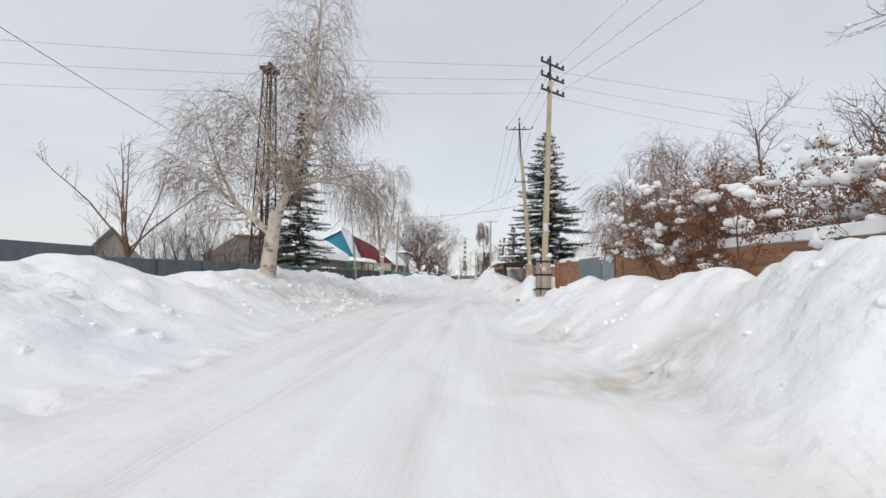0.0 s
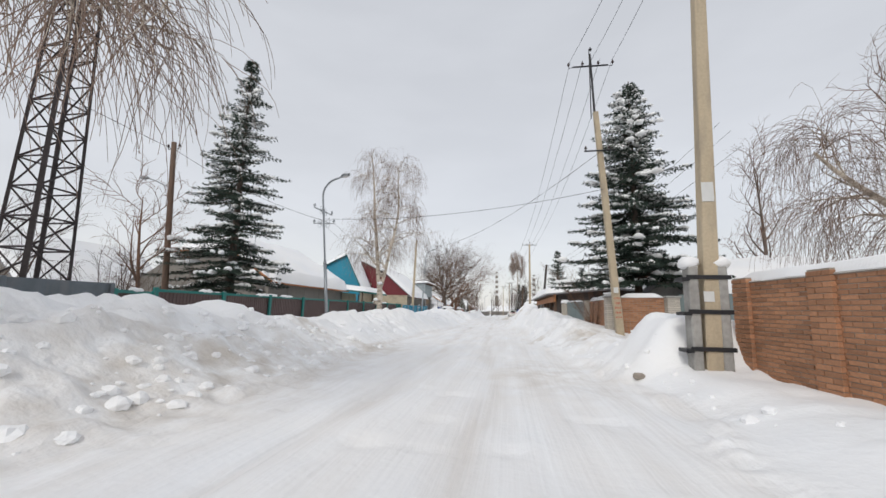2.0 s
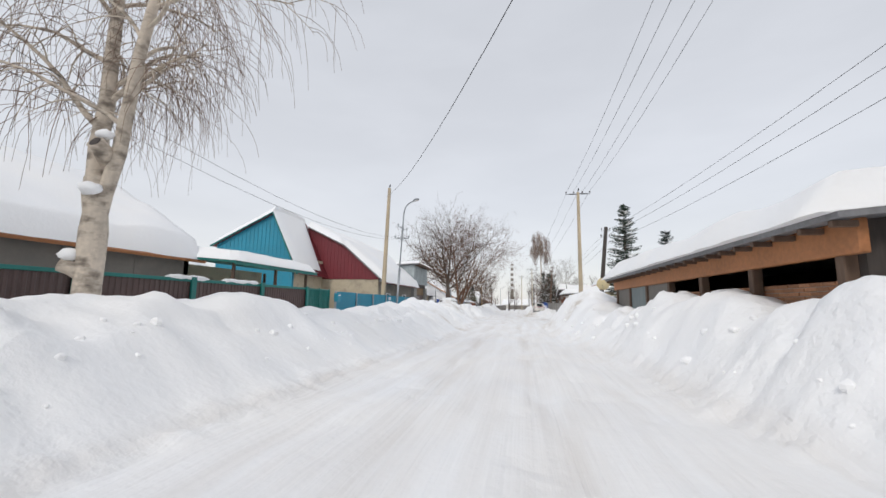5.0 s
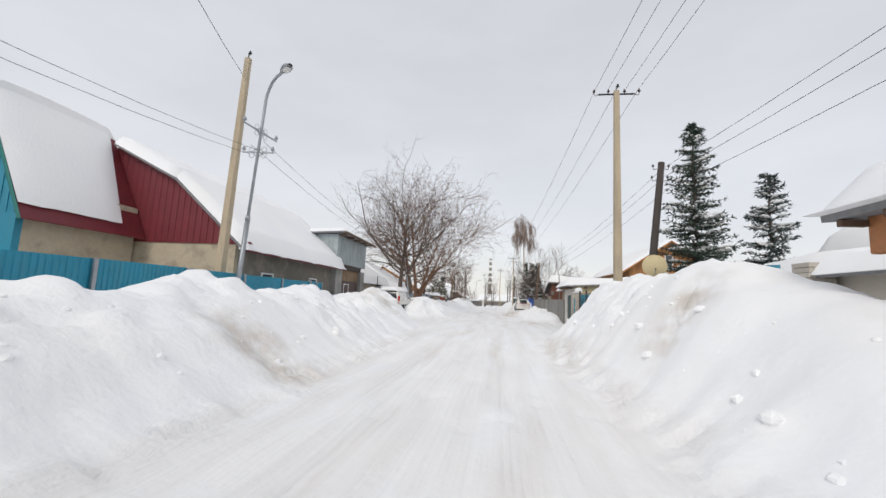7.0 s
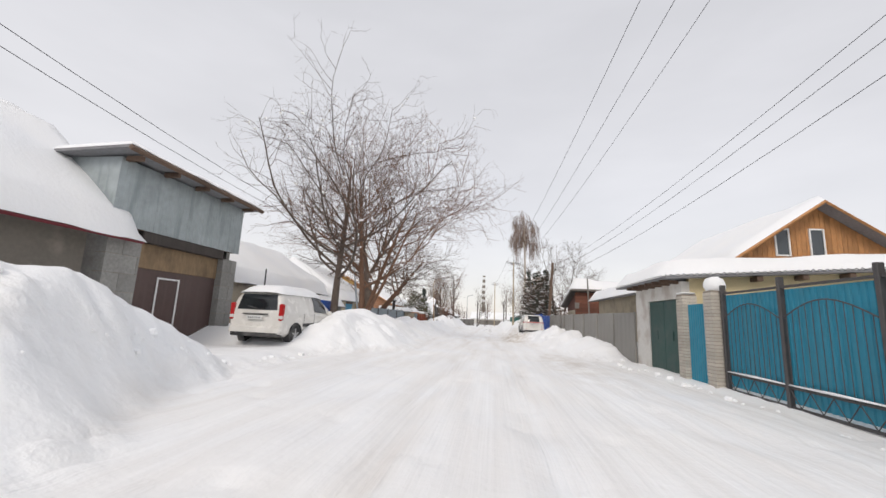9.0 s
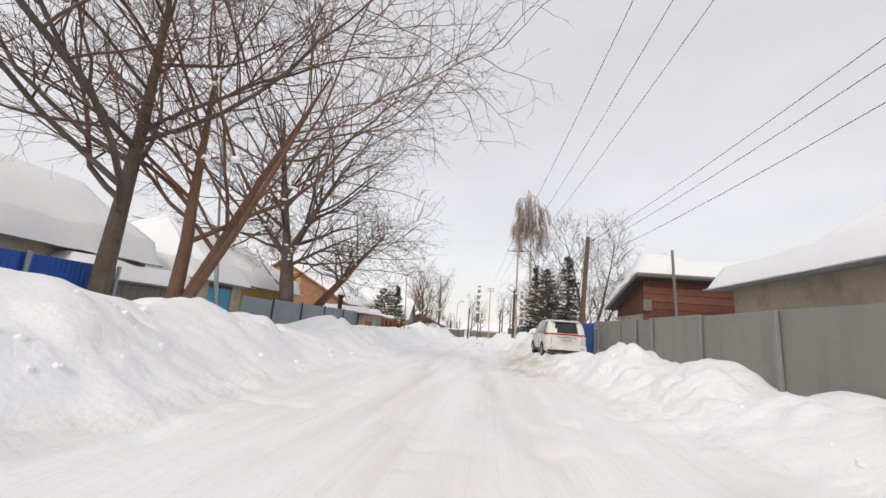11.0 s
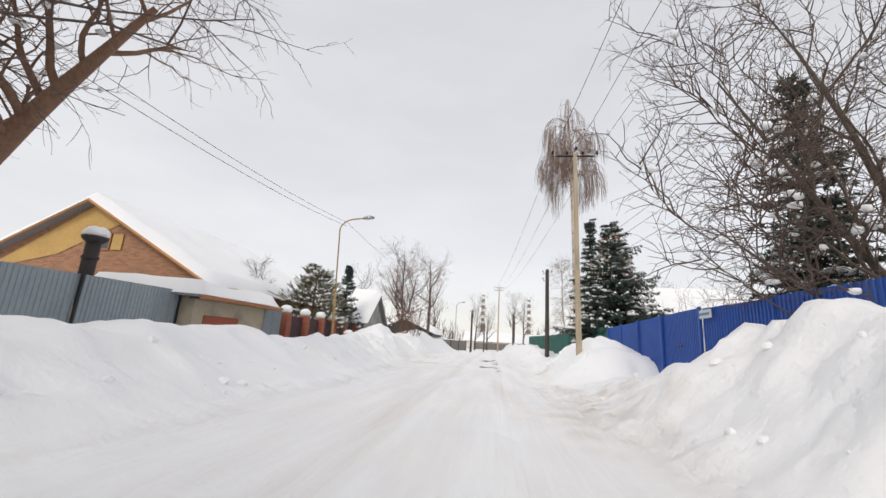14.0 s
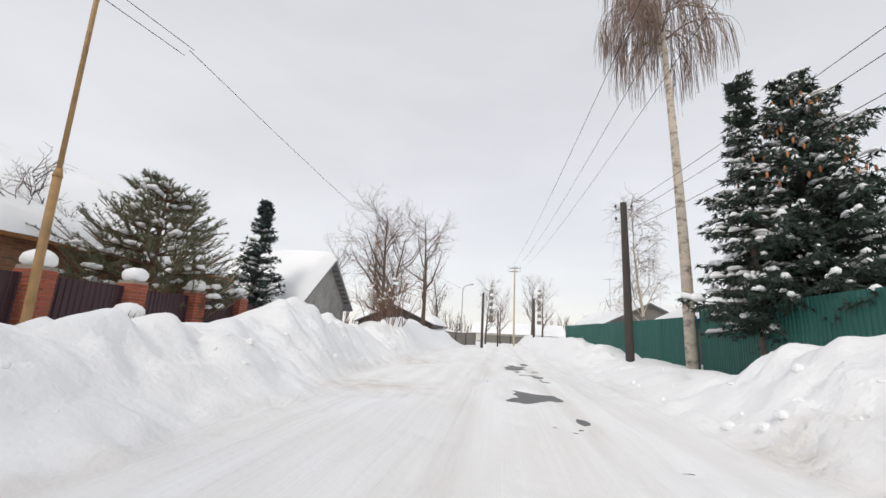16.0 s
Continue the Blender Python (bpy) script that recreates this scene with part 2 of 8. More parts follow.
GREEN = material("green_sheet", (0.012, 0.105, 0.085), 0.5, 0.05, spread=0.12, grain=7, bump=0.06, dirt=(0.05, 0.15, 0.13), dirt_amount=0.4, streak=(4, 4, 0.4))
DARK_GREEN = material("green_gate_paint", (0.02, 0.065, 0.055), 0.6, spread=0.12, grain=7, dirt=(0.06, 0.09, 0.085), dirt_amount=0.6)
BROWN_SHEET = material("brown_sheet", (0.095, 0.06, 0.055), 0.5, 0.05, spread=0.14, grain=8, bump=0.06, dirt=(0.12, 0.085, 0.075), dirt_amount=0.5, streak=(4, 4, 0.3))
MAROON = material("maroon_sheet", (0.05, 0.022, 0.028), 0.5, 0.05, spread=0.14, grain=8, bump=0.06)
RED_SHEET = material("red_sheet", (0.17, 0.022, 0.03), 0.5, 0.05, spread=0.14, grain=8, bump=0.06, dirt=(0.12, 0.02, 0.028), dirt_amount=0.5, streak=(4, 4, 0.4))
BRICK = material("orange_brick", (0.37, 0.185, 0.10), 0.9, spread=0.18, grain=25, bump=0.35, per_piece=0.22)
RED_BRICK = material("red_brick", (0.33, 0.09, 0.05), 0.9, spread=0.16, grain=25, bump=0.35, per_piece=0.15)
PALE_BRICK = material("pale_brick", (0.48, 0.44, 0.38), 0.9, spread=0.12, grain=25, bump=0.3, per_piece=0.12)
BLOCK = material("cinder_block", (0.27, 0.265, 0.25), 0.95, spread=0.2, grain=14, bump=0.6, per_piece=0.12)
FAR_BRICK = far_brick_material("far_orange_brick", (0.36, 0.175, 0.095), (0.34, 0.25, 0.18))
GALVANISED = material("streaked_galvanised_sheet", (0.36, 0.40, 0.41), 0.42, 0.35, spread=0.16, grain=5, patch=1.2, bump=0.06, dirt=(0.22, 0.26, 0.26), dirt_amount=0.7, streak=(2.5, 2.5, 0.35))
MORTAR = material("mortar", (0.30, 0.26, 0.22), 0.95, spread=0.15, grain=30)
GREY_SIDING = material("grey_siding", (0.19, 0.175, 0.155), 0.75, spread=0.1, grain=7, dirt=(0.14, 0.13, 0.12), dirt_amount=0.4)
PLASTER = material("beige_plaster", (0.44, 0.38, 0.28), 0.9, spread=0.1, grain=10, dirt=(0.27, 0.23, 0.18), dirt_amount=0.7)
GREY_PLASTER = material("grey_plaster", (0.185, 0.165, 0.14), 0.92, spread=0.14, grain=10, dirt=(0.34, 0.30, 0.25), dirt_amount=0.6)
CREAM = material("cream_plaster", (0.60, 0.50, 0.30), 0.85, spread=0.06, grain=10)
WHITEWASH = material("whitewash", (0.66, 0.64, 0.60), 0.9, spread=0.08, grain=12, dirt=(0.36, 0.28, 0.22), dirt_amount=0.5)
YELLOW_SIDING = material("yellow_siding", (0.52, 0.33, 0.11), 0.7, spread=0.1, grain=9)
ASBESTOS = material("asbestos_sheet", (0.22, 0.22, 0.23), 0.9, spread=0.2, grain=12)
BARK = material("bark", (0.10, 0.075, 0.06), 0.9, spread=0.3, grain=18, bump=0.8, stretch_z=0.35, dirt=(0.19, 0.16, 0.13), dirt_amount=0.5)
RED_BARK = material("reddish_bark", (0.17, 0.095, 0.06), 0.9, spread=0.3, grain=18, bump=0.7, stretch_z=0.35)
TWIG = material("twig", (0.105, 0.072, 0.056), 0.85, spread=0.25, grain=6, bump=0)
TWIG_RED = material("red_twig", (0.17, 0.095, 0.065), 0.85, spread=0.3, grain=6, bump=0)
TWIG_BIRCH = material("birch_twig", (0.22, 0.155, 0.12), 0.85, spread=0.35, grain=3, bump=0)
BIRCH = birch_material("birch_bark")
NEEDLE = material("fir_needle", (0.036, 0.058, 0.042), 0.7, spread=0.4, grain=5, bump=0)
NEEDLE_BLUE = material("spruce_needle", (0.040, 0.062, 0.058), 0.7, spread=0.4, grain=5, bump=0)
OCHRE_STEEL = material("ochre_painted_steel", (0.36, 0.22, 0.09), 0.6, spread=0.3, grain=8, patch=0.8, bump=0.1)
NEEDLE_PINE = material("pine_needle", (0.135, 0.150, 0.090), 0.7, spread=0.4, grain=4, bump=0)
DRY_LEAF = material("dry_leaf", (0.21, 0.095, 0.05), 0.85, spread=0.45, grain=4, bump=0)
CAR_WHITE = material("white_car_paint", (0.72, 0.70, 0.66), 0.25, spread=0.04, grain=5, bump=0.0, dirt=(0.50, 0.47, 0.42), dirt_amount=0.35)
CAR_BLACK = material("black_plastic", (0.02, 0.02, 0.022), 0.6, spread=0.15, grain=20, bump=0.1, dirt=(0.25, 0.24, 0.23), dirt_amount=0.35)
TYRE = material("tyre_rubber", (0.018, 0.018, 0.018), 0.85, spread=0.2, grain=20, dirt=(0.4, 0.4, 0.4), dirt_amount=0.35)
ALLOY = material("alloy_wheel", (0.5, 0.5, 0.5), 0.35, 0.8, spread=0.1)
CAR_GLASS = glass_material("tinted_car_glass", (0.015, 0.018, 0.02))
PANE = glass_material("window_pane", (0.06, 0.07, 0.08))
LAMP_RED = material("tail_lamp_red", (0.45, 0.02, 0.02), 0.15, spread=0.08, bump=0)
LAMP_CLEAR = material("clear_lens", (0.7, 0.68, 0.66), 0.15, spread=0.05, bump=0)
WHITE_PAINT = material("white_paint", (0.75, 0.75, 0.74), 0.6, spread=0.05)
PLATE = material("plate_white", (0.62, 0.62, 0.60), 0.5, spread=0.05, bump=0)
INK = material("dark_ink", (0.16, 0.16, 0.17), 0.6, bump=0)
RED_INK = material("red_marking", (0.5, 0.07, 0.03), 0.7, spread=0.2, bump=0)
SIGN_BLUE = material("sign_blue", (0.05, 0.28, 0.45), 0.5, bump=0)
ASPHALT = material("wet_asphalt", (0.085, 0.083, 0.082), 0.45, spread=0.25, grain=30)
WEATHERED_BOARD = material("weathered_board", (0.24, 0.165, 0.095), 0.8, spread=0.25, grain=10, stretch_z=0.4, dirt=(0.12, 0.08, 0.05), dirt_amount=0.6)
DARK_STEEL = material("dark_steel", (0.075, 0.07, 0.07), 0.6, 0.2, spread=0.2)
STONE = material("frozen_clod", (0.30, 0.26, 0.22), 0.9, spread=0.2, grain=20)


# ---- mesh building ----
class Shape:
    """Vertices and faces that become one mesh."""

    def __init__(self):
        self.v, self.f, self.n = [], [], 0

    def add(self, verts, faces):
        verts = np.asarray(verts, float).reshape(-1, 3)
        self.v.append(verts)
        self.f.extend([tuple(i + self.n for i in q) for q in faces])
        self.n += len(verts)
        return self

    def poly(self, pts):
        return self.add(pts, [tuple(range(len(pts)))])

    def box(self, a, b, c=0.0):
        """A box from corner a to corner b with chamfered edges of width c."""
        a, b = np.minimum(a, b), np.maximum(a, b)
        if c <= 0:
            vs = [(x, y, z) for x in (a[0], b[0]) for y in (a[1], b[1]) for z in (a[2], b[2])]
            return self.add(vs, [(0, 1, 3, 2), (4, 6, 7, 5), (0, 4, 5, 1), (2, 3, 7, 6), (0, 2, 6, 4), (1, 5, 7, 3)])
        c = min(c, *(0.45 * (b - a)))
        vs, idx = [], {}
        for s in [(i, j, k) for i in (0, 1) for j in (0, 1) for k in (0, 1)]:
            for ax in range(3):
                p = [(b[d] if s[d] else a[d]) for d in range(3)]
                for d in range(3):
                    if d != ax:
                        p[d] += -c if s[d] else c
                idx[s, ax] = len(vs)
                vs.append(p)
        fs = []
        for ax in range(3):
            o = [d for d in range(3) if d != ax]
            for side in (0, 1):
                q = []
                for u, w in ((0, 0), (1, 0), (1, 1), (0, 1)):
                    s = [0, 0, 0]
                    s[ax], s[o[0]], s[o[1]] = side, u, w
                    q.append(idx[tuple(s), ax])
                flip = (side == 0) != (ax == 1)
                fs.append(tuple(reversed(q)) if flip else tuple(q))
            for u in (0, 1):
                for w in (0, 1):
                    s0, s1 = [0, 0, 0], [0, 0, 0]
                    s0[o[0]] = s1[o[0]] = u
                    s0[o[1]] = s1[o[1]] = w
                    s0[ax], s1[ax] = 0, 1
                    fs.append((idx[tuple(s0), o[0]], idx[tuple(s0), o[1]], idx[tuple(s1), o[1]], idx[tuple(s1), o[0]]))
        for s in [(i, j, k) for i in (0, 1) for j in (0, 1) for k in (0, 1)]:
            fs.append((idx[s, 0], idx[s, 1], idx[s, 2]))
        return self.add(vs, fs)

    def tube(self, pts, radii, sides=6, caps=True):
        """A round rod along a line of points."""
        p = np.asarray(pts, float)
        r = np.broadcast_to(np.asarray(radii, float), (len(p),))
        t = np.gradient(p, axis=0)
        t /= np.linalg.norm(t, axis=1)[:, None] + 1e-9
        refs = np.array(((0, 0, 1.0), (1.0, 0, 0), (0, 1.0, 0), (0.48, 0.64, 0.6), (-0.64, 0.48, 0.6)))
        ref = refs[np.argmin(np.abs(t @ refs.T).max(axis=0) + (0, 0.02, 0.02, 0.04, 0.04))]
        u = np.cross(t, ref)
        u /= np.linalg.norm(u, axis=1)[:, None] + 1e-9
        w = np.cross(t, u)
        a = np.linspace(0, 2 * np.pi, sides, endpoint=False)
        ring = p[:, None] + r[:, None, None] * (np.cos(a)[None, :, None] * u[:, None] + np.sin(a)[None, :, None] * w[:, None])
        fs = [(i * sides + j, i * sides + (j + 1) % sides, (i + 1) * sides + (j + 1) % sides, (i + 1) * sides + j) for i in range(len(p) - 1) for j in range(sides)]
        if caps and sides > 3:
            fs += [tuple(range(sides - 1, -1, -1)), tuple((len(p) - 1) * sides + j for j in range(sides))]
        return self.add(ring.reshape(-1, 3), fs)

    def grid(self, pts):
        """A sheet over an array of points of shape (rows, columns, 3)."""
        h, w = pts.shape[:2]
        return self.add(pts.reshape(-1, 3), [(i * w + j, i * w + j + 1, (i + 1) * w + j + 1, (i + 1) * w + j) for i in range(h - 1) for j in range(w - 1)])

    def blob(self, c, size, rng, rough=0.18, seg=8, rings=5):
        """An uneven rounded lump."""
        a = np.linspace(0, 2 * np.pi, seg, endpoint=False)
        vs = [(0, 0, -1)]
        for i in range(1, rings):
            th = np.pi * i / rings
            vs += [(np.sin(th) * np.cos(x), np.sin(th) * np.sin(x), -np.cos(th)) for x in a]
        vs.append((0, 0, 1))
        vs = np.array(vs) * (1 + rough * rng.uniform(-1, 1, (len(vs), 1))) * np.asarray(size) + np.asarray(c)
        fs = [(0, 1 + (j + 1) % seg, 1 + j) for j in range(seg)]
        for i in range(rings - 2):
            o = 1 + i * seg
            fs += [(o + j, o + (j + 1) % seg, o + seg + (j + 1) % seg, o + seg + j) for j in range(seg)]
        o = 1 + (rings - 2) * seg
        fs += [(o + j, o + (j + 1) % seg, len(vs) - 1) for j in range(seg)]
        return self.add(vs, fs)

    def mesh(self, name, mat, smooth=False):
        me = bpy.data.meshes.new(name)
        me.from_pydata(np.concatenate(self.v).tolist(), [], self.f)
        me.materials.append(mat)
        if smooth:
            me.polygons.foreach_set("use_smooth", [True] * len(me.polygons))
        me.update()
        return me


def part(name, shape, mat, parent, label="", smooth=False, at=None):
    ob = new(name, shape if isinstance(shape, bpy.types.Mesh) else shape.mesh(name, mat, smooth))
    ob.parent = parent
    if at is not None:
        ob.matrix_basis = at
    return tagged(ob, label)


def thing(name, place, label, category, group="", turn=0.0, kind=""):
    """An Empty at a thing's base, to which its parts are added in local metres."""
    ob = new(name)
    ob.empty_display_size = 0.3
    ob.matrix_basis = pose(*place, 0, 0, turn)
    return tagged(ob, label, category, group, kind)


def whole(name, shape, mat, label, category, group="", smooth=False, kind="", at=None):
    ob = new(name, shape.mesh(name, mat, smooth))
    if at is not None:
        ob.matrix_basis = at
    return tagged(ob, label, category, group, kind)


def vnoise(x, y, scale, seed):
    """Smooth value noise in -1..1 over arrays."""
    x, y = np.asarray(x, float) / scale, np.asarray(y, float) / scale
    i, j = np.floor(x), np.floor(y)
    fx, fy = x - i, y - j
    fx, fy = fx * fx * fx * (fx * (6 * fx - 15) + 10), fy * fy * fy * (fy * (6 * fy - 15) + 10)

    def h(a, b):
        s = np.sin(a * 127.1 + b * 311.7 + seed * 74.7) * 43758.5453
        return 2 * (s - np.floor(s)) - 1
    return (h(i, j) * (1 - fx) + h(i + 1, j) * fx) * (1 - fy) + (h(i, j + 1) * (1 - fx) + h(i + 1, j + 1) * fx) * fy


def step(x):
    x = np.clip(x, 0, 1)
    return x * x * (3 - 2 * x)


# ---- the snowbound ground ----
ROAD_Z = ((-40, 4.5, 30, 60, 80, 105, 150, 400), (0.45, 0.30, 0.06, -0.10, -0.24, -0.40, -0.45, -0.3))
LEFT_FOOT = ((0, 9.7, 14, 22, 30, 40, 55, 63, 66, 72.5, 75, 90, 105, 115, 125, 140), (-0.9, -1.1, -1.6, -2.0, -2.5, -2.6, -2.1, -2.6, -4.6, -4.8, -3.1, -3.2, -4.0, -4.7, -5.0, -5.0))
LEFT_CREST_X = ((0, 20, 40, 64, 75, 100, 120, 140), (-5.2, -5.0, -4.7, -5.2, -5.4, -6.0, -6.6, -7.5))
LEFT_CREST_Z = ((-10, 8, 10, 12, 13.2, 14.4, 17, 19, 23.4, 26, 28.8, 30.6, 34, 37, 38.5, 41.7, 45, 48, 53, 55.6, 57.4, 59.2, 60.6, 62, 63.5, 64.8, 66, 67.2, 69, 72.3, 73.5, 75, 77, 79.5, 82.5, 87, 89.3, 91.5, 95, 101, 108, 110, 111.6, 113.7, 115, 116.7, 119, 122, 126, 140),
                (1.2, 1.33, 1.38, 1.55, 1.25, 1.2, 1.22, 1.25, 1.25, 0.88, 0.82, 0.95, 1.14, 1.4, 1.25, 1.02, 0.84, 0.99, 1.24, 1.29, 1.19, 0.92, 1.19, 1.28, 1.48, 1.53, 1.08, 0.45, 0, -0.05, 0.5, 1.2, 1.25, 0.95, 0.72, 0.36, 0.88, 0.62, 0.48, 0.5, 0.42, 0.55, 0.58, 1.1, 1.18, 0.85, 0.45, 0.9, 1.4, 1))
RIGHT_FOOT = ((0, 9.6, 13, 16, 18, 20, 22, 24, 27, 31, 40, 47, 54, 61, 63, 64.5, 66, 76, 80, 84, 88, 92, 97, 104, 110, 120, 140), (4.0, 3.9, 3.2, 2.9, 3.4, 4.0, 3.6, 3.6, 3.0, 2.5, 2.6, 2.0, 1.75, 2.0, 2.6, 3.4, 4.3, 3.6, 2.6, 2.2, 1.2, 1.0, 1.1, 1.2, 1.2, 1.4, 1.4))
RIGHT_CREST_X = ((0, 20, 30, 37, 50, 60, 64, 75, 80, 86, 87.4, 91.6, 93, 97, 106, 120, 140), (5.6, 5.1, 4.4, 3.9, 3.7, 4.0, 4.5, 4.6, 4.0, 3.6, 2.3, 2.2, 3.0, 3.0, 3.1, 3.1, 3.2))
RIGHT_CREST_Z = ((-10, 7.6, 8.3, 9, 10.2, 11.2, 13, 15.4, 16.6, 17.8, 20.5, 21.6, 22.2, 22.6, 23.6, 24.4, 25.2, 28.6, 30.2, 31.5, 34, 37, 39.5, 41.5, 45, 48, 51, 52.6, 54.2, 57, 60, 62.2, 63.6, 65, 75, 76.5, 78, 80, 83, 85, 86.5, 87.6, 91.6, 92.7, 94, 97, 98.8, 100, 101.5, 104, 104.9, 105.7, 107, 108.3, 110, 112, 114, 117, 120, 128, 140),
                 (1.55, 1.5, 1.42, 1.36, 1.4, 1.25, 1.3, 1.2, 0.9, 0.45, 0.4, 0.4, 0.5, 1.2, 1.3, 0.95, 0.6, 0.55, 0.7, 0.92, 1.1, 1.3, 1.25, 1.5, 1.2, 0.95, 1.35, 1.77, 1.97, 1.94, 1.87, 1.1, 0.3, -0.08, -0.12, 0.3, 0.45, 0.42, 0.5, 0.7, 0.34, 0.24, 0.26, 1, 1.22, 1.12, 0.95, 0.5, 0.12, 0, 0.6, 0.85, 0.95, 0.8, 0.82, 0.25, 0.1, -0.05, 0.1, 0.6, 0.9))
# Dirty patches; left-bank ones at y 16 and 20.5 also colour in brown pit shadows.
DIRT_AND_PIT_SHADE = ((3.9, 9.0, 1.1, 0.7, 0.8), (3.5, 12.0, 0.7, 1.0, 0.6), (-2.6, 20.5, 1.4, 4.6, 0.6), (-3.4, 16.0, 1.1, 2.2, 0.55), (-2.4, 27, 1.0, 3.0, 0.5), (4.5, 28.3, 0.9, 2.2, 0.75), (2.6, 23.2, 1.2, 2.5, 0.4), (3.2, 32, 0.5, 0.5, 0.6),
         (-4.3, 26.2, 0.9, 0.9, 0.7), (-3.0, 51.8, 0.9, 0.7, 0.8), (2.9, 52.5, 0.5, 0.45, 0.8), (1.9, 57, 0.4, 4.0, 0.45), (2.4, 74, 0.8, 3.0, 0.5), (-4.6, 62.5, 1.0, 1.2, 0.6),
         (1.5, 87.2, 1.0, 1.6, 1.0), (1.5, 90.5, 0.8, 2.2, 0.9), (1.9, 101.3, 1.2, 1.6, 0.55), (1.7, 93.5, 0.9, 1.0, 0.6), (-3.6, 112.5, 1.2, 1.4, 0.45), (1.6, 109, 0.5, 0.5, 0.5), (2.6, 99.5, 0.8, 1.2, 0.4), (1.2, 99.2, 0.8, 2.2, 0.55), (1.0, 103.0, 0.5, 0.8, 0.5), (-4.2, 120, 0.9, 1.5, 0.5))


def ground(x, y):
    """Height of the snow, how packed it is, and how browned by dirt and painted pit shade."""
    x, y = np.broadcast_arrays(np.asarray(x, float), np.asarray(y, float))
    road = np.interp(y, *ROAD_Z)
    wob = 0.25 * vnoise(x * 0, y, 2.3, 5) + 0.12 * vnoise(x * 0, y, 0.7, 6)
    lf, rf = np.interp(y, *LEFT_FOOT) + wob, np.interp(y, *RIGHT_FOOT) + 0.2 * vnoise(x * 0, y, 1.9, 8) + 0.1 * vnoise(x * 0, y, 0.6, 9)
    lx, rx = np.interp(y, *LEFT_CREST_X), np.interp(y, *RIGHT_CREST_X)
    lz, rz = np.interp(y, *LEFT_CREST_Z), np.interp(y, *RIGHT_CREST_Z)
    left = x < 0.5 * (lf + rf)
    d = np.where(left, lf - x, x - rf)
    w = np.maximum(0.8, np.where(left, lf - lx, rx - rf))
    h = np.where(left, lz, rz) - road
    s = d / w
    rise = step(np.clip(s, 0, 1) ** 0.85)
    field = 0.55 + 0.12 * vnoise(x, y, 9, 3)
    back = step((s - 1) * w / 3.2)
    z = road + np.where(s > 0, rise * h, 0) * (1 - back) + back * np.where(s > 0, np.clip(0.8 * h, 0.0, field), 0)
    rough = np.clip(rise, 0, 1) * np.clip(h * 1.4, 0.12, 1) * (1 - 0.8 * back)
    chunky = step(0.55 + 1.6 * vnoise(x, y, 3.1, 22)) * np.clip(1.35 - s, 0, 1)
    chunky = np.maximum(chunky, np.exp(-((y - 20.5) / 6.5) ** 2) * np.clip(1.0 - s, 0, 0.85) * left)
    chunky = np.maximum(chunky, np.exp(-((y - 99.5) / 3.0) ** 2) * np.clip(1.1 - s, 0, 0.8) * ~left)
    lump = 0.19 * vnoise(x, y, 1.6, 1) + 0.12 * vnoise(x, y, 0.75, 2) + (0.07 + 0.32 * chunky) * (np.abs(vnoise(x, y, 0.46, 4)) - 0.3) + (0.02 + 0.11 * chunky) * vnoise(x, y, 0.24, 7) + 0.10 * np.abs(vnoise(x, y, 1.1, 41))
    pits = vnoise(x, y, 0.8, 21)
    z = z + rough * lump - rough * 0.55 * np.clip(pits - 0.6, 0, 1)
    on = np.clip(1 - d / 0.5, 0, 1) * (d < 0.5)
    mid = 0.5 * (np.clip(lf, -3.2, 0) + np.clip(rf, 0.8, 3.2)) + 0.12 * vnoise(x * 0, y, 14, 11)
    rut = np.exp(-((np.abs(x - mid) - 0.78) / 0.2) ** 2)
    z = z - on * 0.045 * rut + on * (0.022 * vnoise(x, y * 0.3, 0.34, 12) + 0.016 * vnoise(x, y, 0.9, 13) + 0.010 * vnoise(x, y * 0.45, 0.2, 14))
    edge = np.exp(-((d - 0.15) / 0.25) ** 2)
    z = z + edge * 0.13 * np.abs(vnoise(x, y, 0.3, 15)) * (np.abs(h) > 0.15)
    packed = on * np.clip(0.45 + 0.4 * rut + 0.3 * edge, 0, 1)
    dirt = np.zeros_like(z)
    for cx, cy, ax, ay, k in DIRT_AND_PIT_SHADE:
        dirt = np.maximum(dirt, k * np.exp(-((x - cx) / ax) ** 2 - ((y - cy) / ay) ** 2))
    z = z + 0.07 * dirt * vnoise(x, y, 0.3, 16)
    ice = 1.3 * np.exp(-((x + 0.62) / 0.62) ** 2 - ((y - 112.6) / 0.75) ** 2) + 1.2 * np.exp(-((x + 0.75) / 0.42) ** 2 - ((y - 119.5) / 2.6) ** 2)
    z = z - 0.20 * np.clip(ice + 0.5 * vnoise(x, y, 0.45, 18) + 0.25 * vnoise(x, y, 0.2, 19) - 0.35, 0, 1)
    chunk = np.clip(rough * (0.08 + 0.75 * chunky) + 0.35 * edge * (np.abs(h) > 0.15) + 0.5 * dirt, 0, 1)
    return z, packed, dirt, chunk


def gz(x, y):
    return float(ground(x, y)[0])


def spread(lo, hi, n, far):
    """Even steps inside, ever longer ones out to the horizon."""
    mid = np.linspace(lo, hi, n)
    st = mid[1] - mid[0]
    out = np.cumsum(st * 1.22 ** np.arange(1, 60))
    out = out[out < far]
    return np.concatenate((lo - out[::-1], mid, hi + out))


